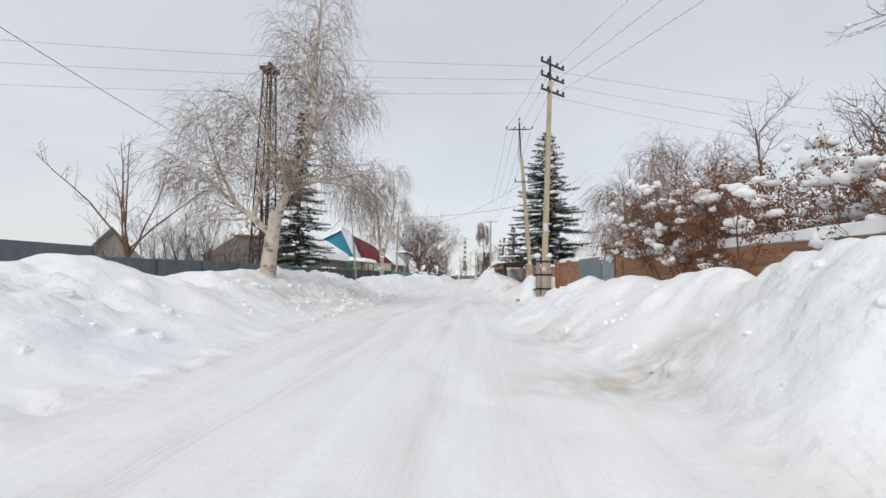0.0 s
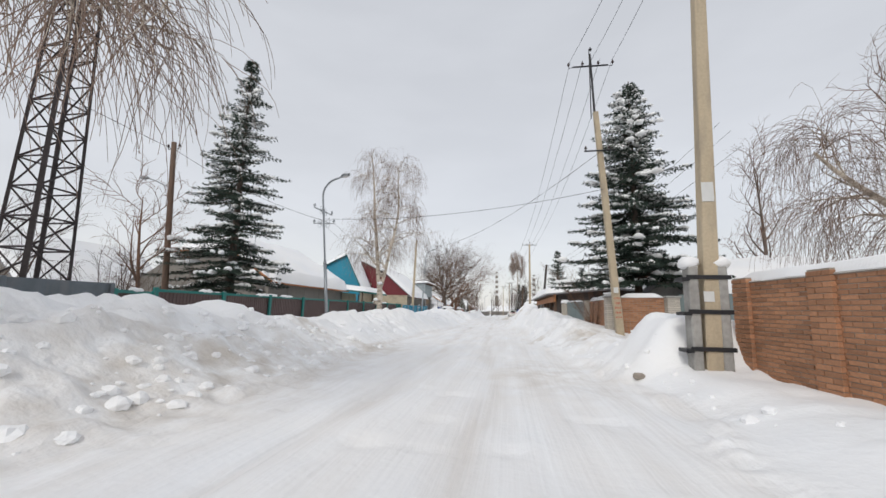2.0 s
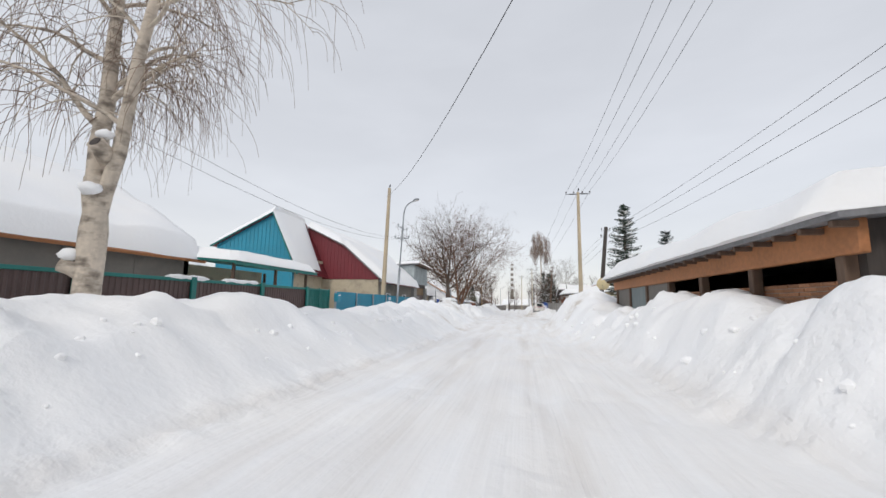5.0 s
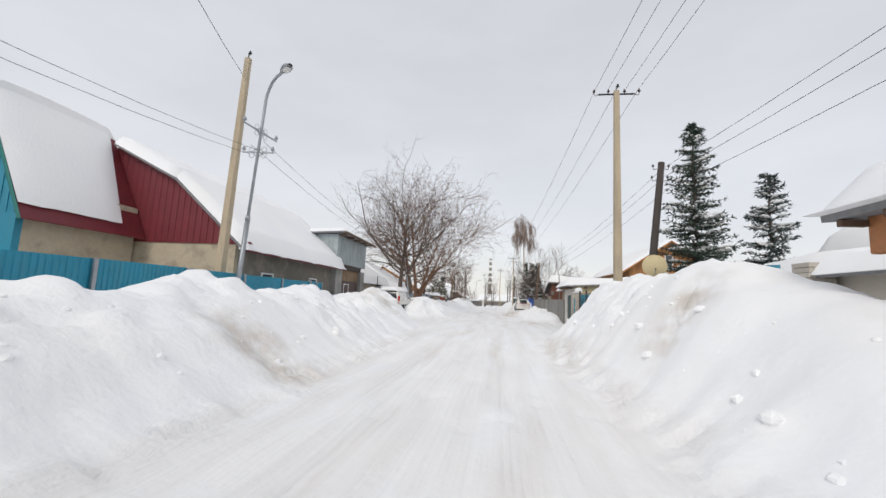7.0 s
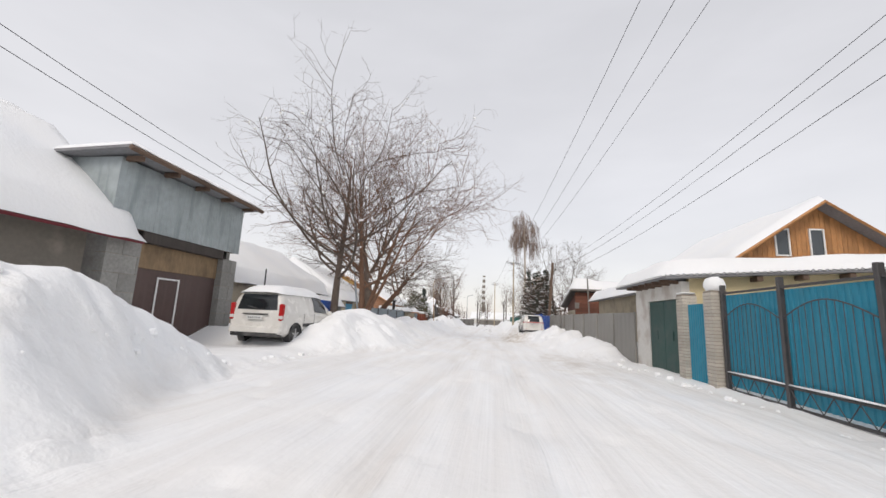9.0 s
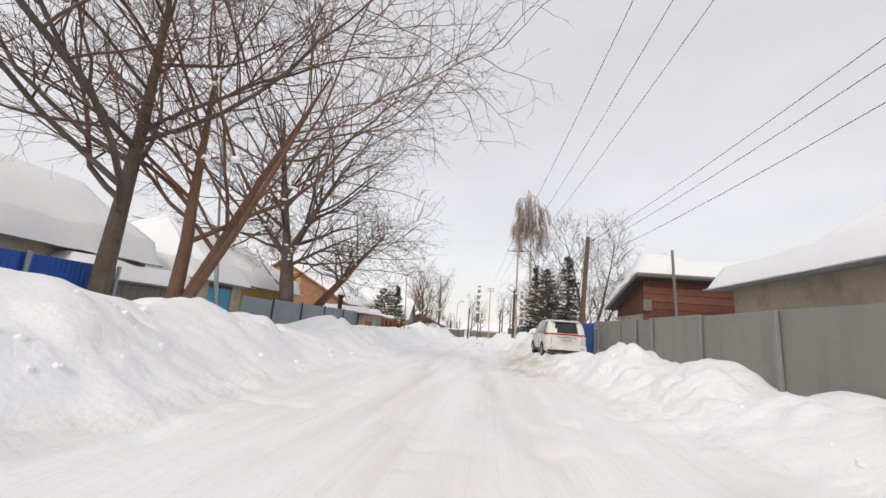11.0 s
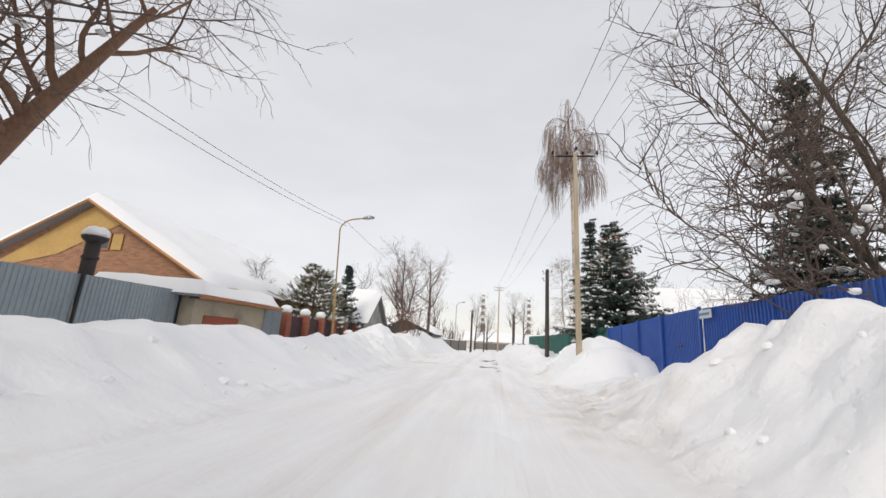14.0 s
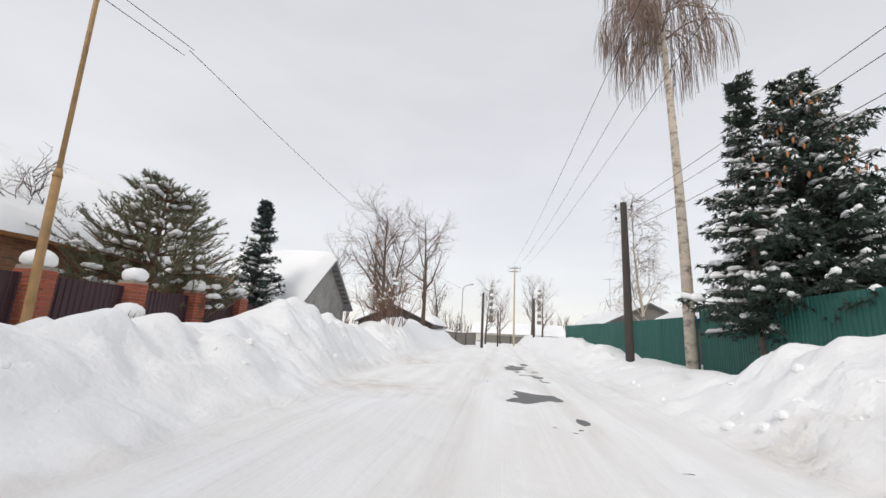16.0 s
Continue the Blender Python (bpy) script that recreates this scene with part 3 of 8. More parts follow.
gx, gy = spread(-8.2, 6.8, 150, 2500.0), spread(2.0, 124.0, 1220, 2500.0)
GX, GY = np.meshgrid(gx, gy)
gh, gp, gd, gc = ground(GX, GY)
sheet = Shape().grid(np.stack((GX, GY, gh), -1))
land = whole("ground", sheet, GROUND, "deep ploughed snow with a packed white road", "ground", kind="structure", smooth=True)
for attr_name, values in (("packed", gp), ("dirt", gd), ("chunk", gc)):
    layer = land.data.attributes.new(attr_name, "FLOAT", "POINT")
    layer.data.foreach_set("value", values.ravel().astype(np.float32))
patch = Shape()
px, py = np.meshgrid(np.linspace(-1.6, 1.2, 24), np.linspace(108.5, 124.0, 70))
patch.grid(np.stack((px, py, np.interp(py, *ROAD_Z) - 0.055 + 0.012 * vnoise(px, py, 0.5, 31)), -1))
whole("road_patch", patch, ASPHALT, "wet dark asphalt showing through broken ice", "road", kind="structure", smooth=True)

rc = np.random.default_rng(4)
clods = Shape()
for i in range(800):
    y = rc.uniform(5, 124)
    left_side = i % 2
    f = float(np.interp(y, *(LEFT_FOOT if left_side else RIGHT_FOOT)))
    c = float(np.interp(y, *(LEFT_CREST_X if left_side else RIGHT_CREST_X)))
    x = f + (c - f) * (0.2 + 0.7 * rc.beta(1.3, 2.0))
    sz = min(0.07, rc.gamma(1.5, 0.017) + 0.01)
    clods.blob((x, y, gz(x, y) + 0.12 * sz), (sz * rc.uniform(0.8, 1.4), sz * rc.uniform(0.8, 1.4), sz * rc.uniform(0.75, 1.0)), rc, 0.16, 8, 5)
for i in range(260):
    y = rc.normal(20.5, 4.5)
    f, c = float(np.interp(y, *LEFT_FOOT)), float(np.interp(y, *LEFT_CREST_X))
    x = f + (c - f) * rc.uniform(0.0, 0.75)
    sz = min(0.11, rc.gamma(1.8, 0.022) + 0.015)
    clods.blob((x, y, gz(x, y) + 0.05 * sz), (sz * rc.uniform(0.8, 1.5), sz * rc.uniform(0.8, 1.5), sz * rc.uniform(0.6, 0.9)), rc, 0.2, 8, 5)
whole("snow_clods", clods, SNOW, "loose lumps of ploughed snow on the banks", "snow", kind="stuff", smooth=False)


# ---- trees ----
def grow(rng, start, way, length, radius, level, spec, out):
    """Adds a branch and its children to out, as (points, radii, level)."""
    s = spec[level]
    n = s.get("segs", 5)
    p, d = np.array(start, float), np.array(way, float)
    d /= np.linalg.norm(d)
    pts, rad = [p.copy()], [radius]
    for i in range(n):
        d = d + rng.normal(0, s.get("wob", 0.12), 3) + np.array((0, 0, s.get("lift", 0.0) * (1 if i < n * s.get("turn", 2) else -1)))
        if "droop" in s:
            d[2] -= s["droop"] * (i + 1) / n
        d /= np.linalg.norm(d)
        p = p + d * length / n
        pts.append(p.copy())
        rad.append(radius * (1 - (1 - s.get("tip", 0.25)) * (i + 1) / n))
    out.append((np.array(pts), np.array(rad), level))
    if level + 1 >= len(spec):
        return
    c = spec[level + 1]
    k = max(1, int(round(c["count"] * (length / s.get("norm", length)))))
    for j in range(k):
        f = c.get("from", 0.25) + (1 - c.get("from", 0.25)) * (j + rng.uniform(0.1, 0.9)) / k
        q = f * n
        i = min(n - 1, int(q))
        at = pts[i] + (pts[i + 1] - pts[i]) * (q - i)
        t = pts[i + 1] - pts[i]
        t = t / np.linalg.norm(t)
        side = rng.normal(0, 1, 3)
        side[2] *= c.get("flat", 1.0)
        side -= t * side.dot(t)
        side /= np.linalg.norm(side) + 1e-9
        ang = radians(c.get("angle", 45) + rng.uniform(-12, 12))
        nd = t * math.cos(ang) + side * math.sin(ang)
        ln = c["len"] * rng.uniform(0.65, 1.25) * (1 - c.get("fall", 0.45) * f)
        grow(rng, at, nd, ln, max(c.get("rmin", 0.004), rad[i] * c.get("thin", 0.5)), level + 1, spec, out)


def tree_shapes(branches, cut, sides=(9, 7, 5, 4, 3, 3)):
    wood, twigs = Shape(), Shape()
    for pts, rad, lv in branches:
        (wood if lv <= cut else twigs).tube(pts, rad, sides[min(lv, len(sides) - 1)], caps=False)
    return wood, twigs


def bare_tree(name, place, label, category, spec, seed, length, radius, way=(0, 0, 1), bark=BARK, twig=TWIG, cut=1, snow=0, stems=None, group="", head_room=None, bole=None):
    rng = np.random.default_rng(seed)
    ob = thing(name, (place[0], place[1], gz(place[0], place[1]) - 0.25 if len(place) < 3 else place[2]), label, category, group)
    br = []
    for w, ln, r, *start in (stems or [(way, length, radius)]):
        grow(rng, start[0] if start else (rng.uniform(-0.08, 0.08), rng.uniform(-0.08, 0.08), 0), w, ln, r, 0, spec, br)
    if bole:
        line = np.array(bole[0], float)
        ks = np.linspace(0, 1, 9)
        xs = np.linspace(0, 1, len(line))
        br.append((np.stack([np.interp(ks, xs, line[:, d]) for d in range(3)], -1), np.interp(ks, xs, bole[1]) * (1 + 0.07 * rng.normal(0, 1, 9)), 0))
    kept, bar = [], 99
    for b in br:
        if b[2] > bar:
            continue
        bar = 99
        low = b[2] >= 2 and b[0][:, 2].min() < 1.3
        if low or (head_room and b[2] >= 1 and (((b[0][:, 0] > head_room[0]) & (b[0][:, 2] < head_room[1])) | (b[0][:, 1] > head_room[2])).any()):
            bar = b[2]
            continue
        kept.append(b)
    br = kept
    wood, twigs = tree_shapes(br, cut)
    part("trunk", wood, bark, ob, smooth=True)
    if twigs.n:
        part("crown", twigs, twig, ob, "bare fine twigs", smooth=True)
    if snow:
        cap = Shape()
        pick = [b for b in br if b[2] in (1, 2)]
        for i in range(snow):
            pts, rad, lv = pick[rng.integers(len(pick))]
            k = rng.integers(1, len(pts) - 1)
            cap.blob(pts[k] + (0, 0, rad[k] + 0.01), (0.05 + rad[k] * 1.4 + rng.uniform(0, 0.06), 0.05 + rad[k] * 1.4, 0.04 + rng.uniform(0, 0.03)), rng, 0.25, 6, 4)
        tagged(part("snow_load", cap, SNOW, ob, smooth=True), kind="stuff")
    return ob


def birch_spec(n1, n2, n3, l1, l2, l3, droop=0.5):
    return [dict(segs=10, wob=0.05, tip=0.2), dict(count=n1, len=l1, angle=38, thin=0.42, segs=7, wob=0.13, droop=0.12, fall=0.6, **{"from": 0.2}),
            dict(count=n2, len=l2, angle=48, thin=0.42, segs=6, wob=0.14, droop=droop * 0.6, rmin=0.008, norm=l1, fall=0.3),
            dict(count=n3, len=l3, angle=50, thin=0.5, segs=5, wob=0.10, droop=droop, rmin=0.0042, tip=0.55, norm=l2, fall=0.2)]


def spread_spec(n1, n2, n3, n4, l1, l2, l3, l4, lift=0.05, first=0.22, thin=0.58, angle=50):
    return [dict(segs=8, wob=0.03, tip=0.16), dict(count=n1, len=l1, angle=angle, thin=thin, segs=8, wob=0.13, lift=lift, fall=0.35, **{"from": first}),
            dict(count=n2, len=l2, angle=48, thin=0.45, segs=6, wob=0.16, lift=lift * 0.6, rmin=0.012, norm=l1, fall=0.4),
            dict(count=n3, len=l3, angle=46, thin=0.5, segs=5, wob=0.18, rmin=0.007, norm=l2, fall=0.4),
            dict(count=n4, len=l4, angle=42, thin=0.6, segs=3, wob=0.16, rmin=0.005, norm=l3, fall=0.3, tip=0.5)]


def conifer(name, place, label, height, reach, seed, needle=NEEDLE, whorls=36, snow=0.5, low=0.06, droop=0.25, blade=0.13, group="", lean=0.0, power=0.8, thick=3, hang=0.0, clumps=(1, 4), ragged=0.0, long_side=None, cones=0, pillow=0.0):
    rng = np.random.default_rng(seed)
    ob = thing(name, (place[0], place[1], gz(*place) - 0.2), label, "tree", group)
    trunk, needles, load, wood = Shape(), Shape(), Shape(), Shape()
    trunk.tube([(lean * k * height, 0, k * height) for k in np.linspace(0, 1, 8)], np.linspace(height * 0.017, 0.015, 8), 8, caps=False)
    part("trunk", trunk, BARK, ob, smooth=True)
    tri_v, tri_f = [], []
    for i in range(whorls):
        f = low + (0.99 - low) * (i + 0.5) / whorls
        z = f * height
        for j in range(rng.integers(5, 8)):
            r = reach * (1 - f) ** power * rng.uniform(0.7 - 0.3 * hang, 1.12 + 0.12 * hang) + 0.10
            a = rng.uniform(0, 2 * np.pi)
            if ragged:
                r *= 1 + ragged * float(vnoise(2.4 * math.cos(a) + seed, 2.4 * math.sin(a) + 9 * f, 1.0, seed)) + 0.5 * ragged * rng.normal()
                r = max(0.12, min(r, 1.35 * reach * (1 - f) ** power + 0.15))
            if long_side:
                r *= 1 + long_side[1] * max(0.0, math.cos(a - long_side[0])) * (1 - 0.6 * f)
            out = np.array((math.cos(a), math.sin(a), 0))
            side = np.array((-math.sin(a), math.cos(a), 0))
            n = max(3, int(r / 0.16))
            ks = np.linspace(0, 1, n + 1)
            zz = z + rng.uniform(-0.1, 0.1) * (1 + 3 * hang) + r * (0.10 * ks - droop * ks ** 1.5 + 0.16 * ks ** 3) + (0.25 * (f ** 3)) * r * ks
            line = np.array([(lean * z, 0, 0)]) + out[None] * (ks * r)[:, None] + np.stack((0 * ks, 0 * ks, zz), -1)
            wood.tube(line, np.linspace(0.02 + 0.008 * r, 0.006, n + 1), 3, caps=False)
            for k in range(n + 1):
                tw = 0.10 + 0.34 * r * (1 - ks[k]) ** 0.8 * min(1, ks[k] * 3 + 0.25)
                for sgn in (-1, 1):
                    m = max(2, int(tw / 0.085))
                    d = side * sgn * 0.85 + out * 0.6 + (0, 0, rng.uniform(-0.25, 0.05) - hang * rng.uniform(0.2, 1.6))
                    d /= np.linalg.norm(d)
                    for q in range(m):
                        c = line[k] + d * tw * (q + rng.uniform(0, 1)) / m
                        for _ in range(thick):
                            w = d * 0.9 + rng.normal(0, 0.55, 3)
                            w /= np.linalg.norm(w)
                            u = np.cross(w, rng.normal(0, 1, 3))
                            u /= np.linalg.norm(u) + 1e-9
                            b = blade * rng.uniform(0.7, 1.3)
                            tri_v += [c - u * b * 0.16, c + u * b * 0.16, c + w * b]
            if rng.uniform() < snow and r > 0.3:
                for q in range(rng.integers(*clumps)):
                    k = rng.integers(max(1, n // 3), n + 1)
                    s0 = side * rng.uniform(-0.25, 0.25) * r * (1 - ks[k])
                    m0, m1 = line[max(0, k - (1 if hang else 2))] + s0, line[min(n, k + 1)] + s0 * 1.2
                    w = rng.uniform(0.035 - 0.02 * hang, 0.075 - 0.02 * hang) * (0.7 + 0.25 * r)
                    load.tube([m0 + (0, 0, 0.03), 0.6 * m0 + 0.4 * m1 + (0, 0, 0.06), 0.25 * m0 + 0.75 * m1 + (0, 0, 0.06), m1 + (0, 0, 0.02)], (w * 0.3, w, w * 1.1, w * 0.4), 6)
            if pillow and r > 0.5 and rng.uniform() < 0.75 * snow:
                k = rng.integers(max(1, n // 2), n + 1)
                for q in range(rng.integers(2, 5)):
                    w = pillow * rng.uniform(0.5, 1.2)
                    load.blob(line[k] + out * rng.normal(0, 0.8) * pillow + side * rng.normal(0, 0.8) * pillow + (0, 0, 0.35 * w), (w, w * rng.uniform(0.6, 1.0), w * rng.uniform(0.35, 0.55)), rng, 0.28, 8, 5)
    needles.add(np.array(tri_v), [(3 * k, 3 * k + 1, 3 * k + 2) for k in range(len(tri_v) // 3)])
    tagged(part("branchwork", wood, BARK, ob), kind="stuff")
    part("crown", needles, needle, ob, "dense dark needles")
    if cones:
        hung = Shape()
        for k in range(cones):
            f, a = rng.uniform(0.62, 0.93), rng.uniform(0, 2 * np.pi)
            r = reach * (1 - f) ** power * rng.uniform(0.6, 1.0) + 0.1
            c = np.array((lean * f * height + r * math.cos(a), r * math.sin(a), f * height - 0.1 * r))
            hung.tube([c, c - (0, 0, 0.05), c - (0, 0, 0.13), c - (0, 0, 0.17)], (0.012, 0.03, 0.026, 0.008), 6)
        tagged(part("cone_load", hung, ORANGE_TRIM, ob, "hanging brown cones", smooth=True), kind="stuff")
    if load.n:
        tagged(part("snow_load", load, SNOW, ob, "clumps of snow lying on boughs", smooth=True), kind="stuff")
    return ob


def pine(place, label, height, reach, seed):
    """A young pine with upturned bottle-brush shoots."""
    rng = np.random.default_rng(seed)
    ob = thing("pine_tree", (place[0], place[1], gz(*place) - 0.2), label, "tree")
    trunk, wood, load = Shape(), Shape(), Shape()
    trunk.tube([(0, 0, k * height) for k in np.linspace(0, 1, 6)], np.linspace(0.10, 0.02, 6), 8, caps=False)
    part("trunk", trunk, RED_BARK, ob, smooth=True)
    tv = []

    def brush(a, b):
        d = (b - a) / np.linalg.norm(b - a)
        m = int(np.linalg.norm(b - a) / 0.0085)
        for q in range(m):
            c = a + (b - a) * rng.uniform()
            w = d * 0.75 + rng.normal(0, 0.5, 3)
            w /= np.linalg.norm(w)
            u = np.cross(w, rng.normal(0, 1, 3))
            u /= np.linalg.norm(u) + 1e-9
            ln = rng.uniform(0.07, 0.13)
            tv.extend((c - u * 0.008, c + u * 0.008, c + w * ln))
    for i in range(15):
        f = 0.12 + 0.85 * i / 15
        for j in range(6):
            r = reach * (1 - f) ** 0.62 * rng.uniform(0.75, 1.15) + 0.1
            a = rng.uniform(0, 2 * np.pi)
            out = np.array((math.cos(a), math.sin(a), 0))
            b0 = np.array((0, 0, f * height))
            b1 = b0 + out * r * 0.75 + (0, 0, 0.10 * r)
            b2 = b0 + out * r + (0, 0, 0.30 * r)
            wood.tube([b0, b1, b2], (0.03, 0.018, 0.008), 4, caps=False)
            brush(0.5 * (b0 + b1), b1)
            brush(b1, b2 + (0, 0, 0.16))
            for q in range(8):
                k = rng.uniform(0.25, 1.0)
                c = b0 + (b1 - b0) * k
                e2 = c + out * 0.25 * r * rng.uniform(0.3, 1) + np.array((rng.normal(0, 0.18 * r), rng.normal(0, 0.18 * r), 0.20 + 0.13 * r))
                wood.tube([c, e2], (0.012, 0.006), 3, caps=False)
                brush(c, e2)
            for q in range(rng.integers(1, 5)):
                c = b0 + (b1 - b0) * rng.uniform(0.45, 1.1)
                load.blob(c + (0, 0, 0.07), (rng.uniform(0.08, 0.17), rng.uniform(0.08, 0.15), 0.06), rng, 0.3, 7, 4)
    needles = Shape().add(np.array(tv), [(3 * k, 3 * k + 1, 3 * k + 2) for k in range(len(tv) // 3)])
    tagged(part("branchwork", wood, RED_BARK, ob), kind="stuff")
    part("crown", needles, NEEDLE_PINE, ob, "long grey-green needles")
    tagged(part("snow_load", load, SNOW, ob, smooth=True), kind="stuff")
    return ob


def bush(name, place, label, width, height, seed, stems=26, twig=TWIG_RED, leaves=0, snow=0, depth=None, leaf=0.04, pillow=0.0):
    rng = np.random.default_rng(seed)
    ob = thing(name, (place[0], place[1], gz(place[0], place[1]) - 0.2), label, "bush")
    spec = [dict(segs=5, wob=0.1, tip=0.3), dict(count=6, len=height * 0.42, angle=32, thin=0.5, segs=4, wob=0.14, rmin=0.006, **{"from": 0.2}),
            dict(count=5, len=height * 0.2, angle=40, thin=0.6, segs=3, wob=0.16, rmin=0.004, tip=0.5)]
    br = []
    depth = depth or width
    for i in range(stems):
        x, y = rng.uniform(-0.5, 0.5) * width * 0.7, rng.uniform(-0.5, 0.5) * depth * 0.7
        grow(rng, (x, y, 0), (x * 0.25 / max(1, width * 0.3) + rng.normal(0, 0.12), y * 0.25 / max(1, depth * 0.3) + rng.normal(0, 0.12), 1), height * rng.uniform(0.65, 1.0), 0.022, 0, spec, br)
    wood, twigs = tree_shapes(br, 0, (5, 3, 3))
    tagged(part("branchwork", wood, twig, ob, smooth=True), kind="stuff")
    part("crown", twigs, twig, ob)
    tips = [b for b in br if b[2] == 2]
    if leaves:
        tv = []
        for i in range(leaves):
            pts = tips[rng.integers(len(tips))][0]
            c = pts[rng.integers(len(pts))] + rng.normal(0, 0.04, 3)
            u, w = rng.normal(0, 1, 3), rng.normal(0, 1, 3)
            tv.extend((c, c + leaf * u / np.linalg.norm(u), c + leaf * w / np.linalg.norm(w)))
        part("dry_leaves", Shape().add(np.array(tv), [(3 * k, 3 * k + 1, 3 * k + 2) for k in range(len(tv) // 3)]), DRY_LEAF, ob, "withered rust-brown leaves", )
    if snow:
        cap = Shape()
        mids = [b for b in br if b[2] >= 1]
        for i in range(snow):
            pts = mids[rng.integers(len(mids))][0]
            s = rng.uniform(0.03, 0.10)
            cap.blob(pts[rng.integers(1, len(pts))], (s * rng.uniform(0.9, 1.6), s * rng.uniform(0.9, 1.6), s * 0.65), rng, 0.25, 7, 5)
        if pillow:
            for i in range(snow):
                pts = mids[rng.integers(len(mids))][0]
                c = pts[rng.integers(1, len(pts))]
                s = pillow * rng.uniform(0.5, 1.3)
                for k in range(rng.integers(2, 6)):
                    o = rng.normal(0, 0.75, 3) * s * (1, 1, 0.45)
                    cap.blob(c + o, (s * rng.uniform(0.35, 0.9), s * rng.uniform(0.35, 0.9), s * rng.uniform(0.3, 0.6)), rng, 0.3, 8, 5)
        tagged(part("snow_load", cap, SNOW, ob, "pillows of snow caught in branches", smooth=True), kind="stuff")
    return ob


# ---- poles, lamps, wires ----
def insulator(shape, x, y, z, s=1.0):
    shape.tube([(x, y, z), (x, y, z + 0.10 * s)], 0.012, 5)
    shape.tube([(x, y, z + 0.06 * s), (x, y, z + 0.09 * s), (x, y, z + 0.13 * s), (x, y, z + 0.17 * s)], (0.045 * s, 0.055 * s, 0.035 * s, 0.02 * s), 8)


def square_post(shape, h, w0, w1, lean=(0, 0)):
    """A tapered square post with chamfered arrises."""
    def ring(w, z):
        c = w * 0.15
        o = [(w - c, w), (w, w - c), (w, -w + c), (w - c, -w), (-w + c, -w), (-w, -w + c), (-w, w - c), (-w + c, w)]
        return [(x + lean[0] * z, y + lean[1] * z, z) for x, y in o]
    vs = ring(w0, 0) + ring(w1, h)
    shape.add(vs, [tuple(range(7, -1, -1)), tuple(range(8, 16))] + [(j, (j + 1) % 8, 8 + (j + 1) % 8, 8 + j) for j in range(8)])


def concrete_pole(place, height, label, arms=1, lean=(0, 0), arm_turn=0.0, spire=0.0, group="concrete power poles", half=(0.13, 0.085)):
    zb = gz(*place) - 0.4
    ob = thing("utility_pole", (*place, zb), label, "pole", group)
    shaft = Shape()
    square_post(shaft, height - zb, *half, lean)
    part("shaft", shaft, CONCRETE, ob)
    h = height - zb
    c, s = math.cos(arm_turn), math.sin(arm_turn)
    for i in range(arms):
        z = h - 0.12 - 0.45 * i + spire
        ox, oy = lean[0] * z, lean[1] * z
        arm, ins = Shape(), Shape()
        L = 0.62
        arm.tube([(ox - L * c, oy - L * s, z), (ox + L * c, oy + L * s, z)], 0.035, 4)
        part("crossarm", arm, BLACK_METAL, ob)
        for k in (-1, 1):
            hook = Shape()
            x, y = ox + k * L * c, oy + k * L * s
            hook.tube([(x, y, z), (x + 0.12 * k * c, y + 0.12 * k * s, z - 0.05), (x + 0.16 * k * c, y + 0.16 * k * s, z + 0.04)], 0.014, 5)
            part("hook", hook, BLACK_METAL, ob)
            for r in (L + 0.16, 0.45 * L):
                ins = Shape()
                insulator(ins, ox + r * k * c, oy + r * k * s, z + 0.02)
                part("insulator", ins, PORCELAIN, ob, smooth=True)
    if spire:
        rod, top = Shape(), Shape()
        rod.tube([(lean[0] * h, lean[1] * h, h - 0.8), (lean[0] * (h + spire), lean[1] * (h + spire), h + spire + 0.35)], 0.04, 6)
        part("steel_extension", rod, BLACK_METAL, ob)
    top = Shape()
    zt = h + spire + (0.35 if spire else 0)
    top.tube([(lean[0] * zt, lean[1] * zt, h - 0.3), (lean[0] * zt, lean[1] * zt, zt + 0.2)], 0.02, 5)
    insulator(top, lean[0] * zt + 0.05, lean[1] * zt, zt + 0.1)
    part("top_pin", top, BLACK_METAL, ob)
    return ob


def wood_pole(place, top, radius, label, mat=DARK_WOOD, lean=(0, 0), knobs=3, group="wooden poles"):
    zb = gz(*place) - 0.4
    h = top - zb
    ob = thing("wooden_pole", (*place, zb), label, "pole", group)
    sh = Shape()
    sh.tube([(lean[0] * z, lean[1] * z, z) for z in np.linspace(0, h, 7)], np.linspace(radius * 1.12, radius * 0.85, 7), 9)
    part("shaft", sh, mat, ob, smooth=True)
    for k in range(knobs):
        ins = Shape()
        z = h - 0.25 - 0.45 * (k // 2)
        x = lean[0] * z + radius * (1 if k % 2 else -1)
        sgn = 1 if k % 2 else -1
        ins.tube([(x, lean[1] * z, z), (x + 0.12 * sgn, lean[1] * z, z - 0.03), (x + 0.14 * sgn, lean[1] * z, z + 0.05)], 0.014, 5)
        insulator(ins, x + 0.14 * sgn, lean[1] * z, z + 0.03, 0.9)
        part("insulator", ins, PORCELAIN, ob, smooth=True)
    return ob


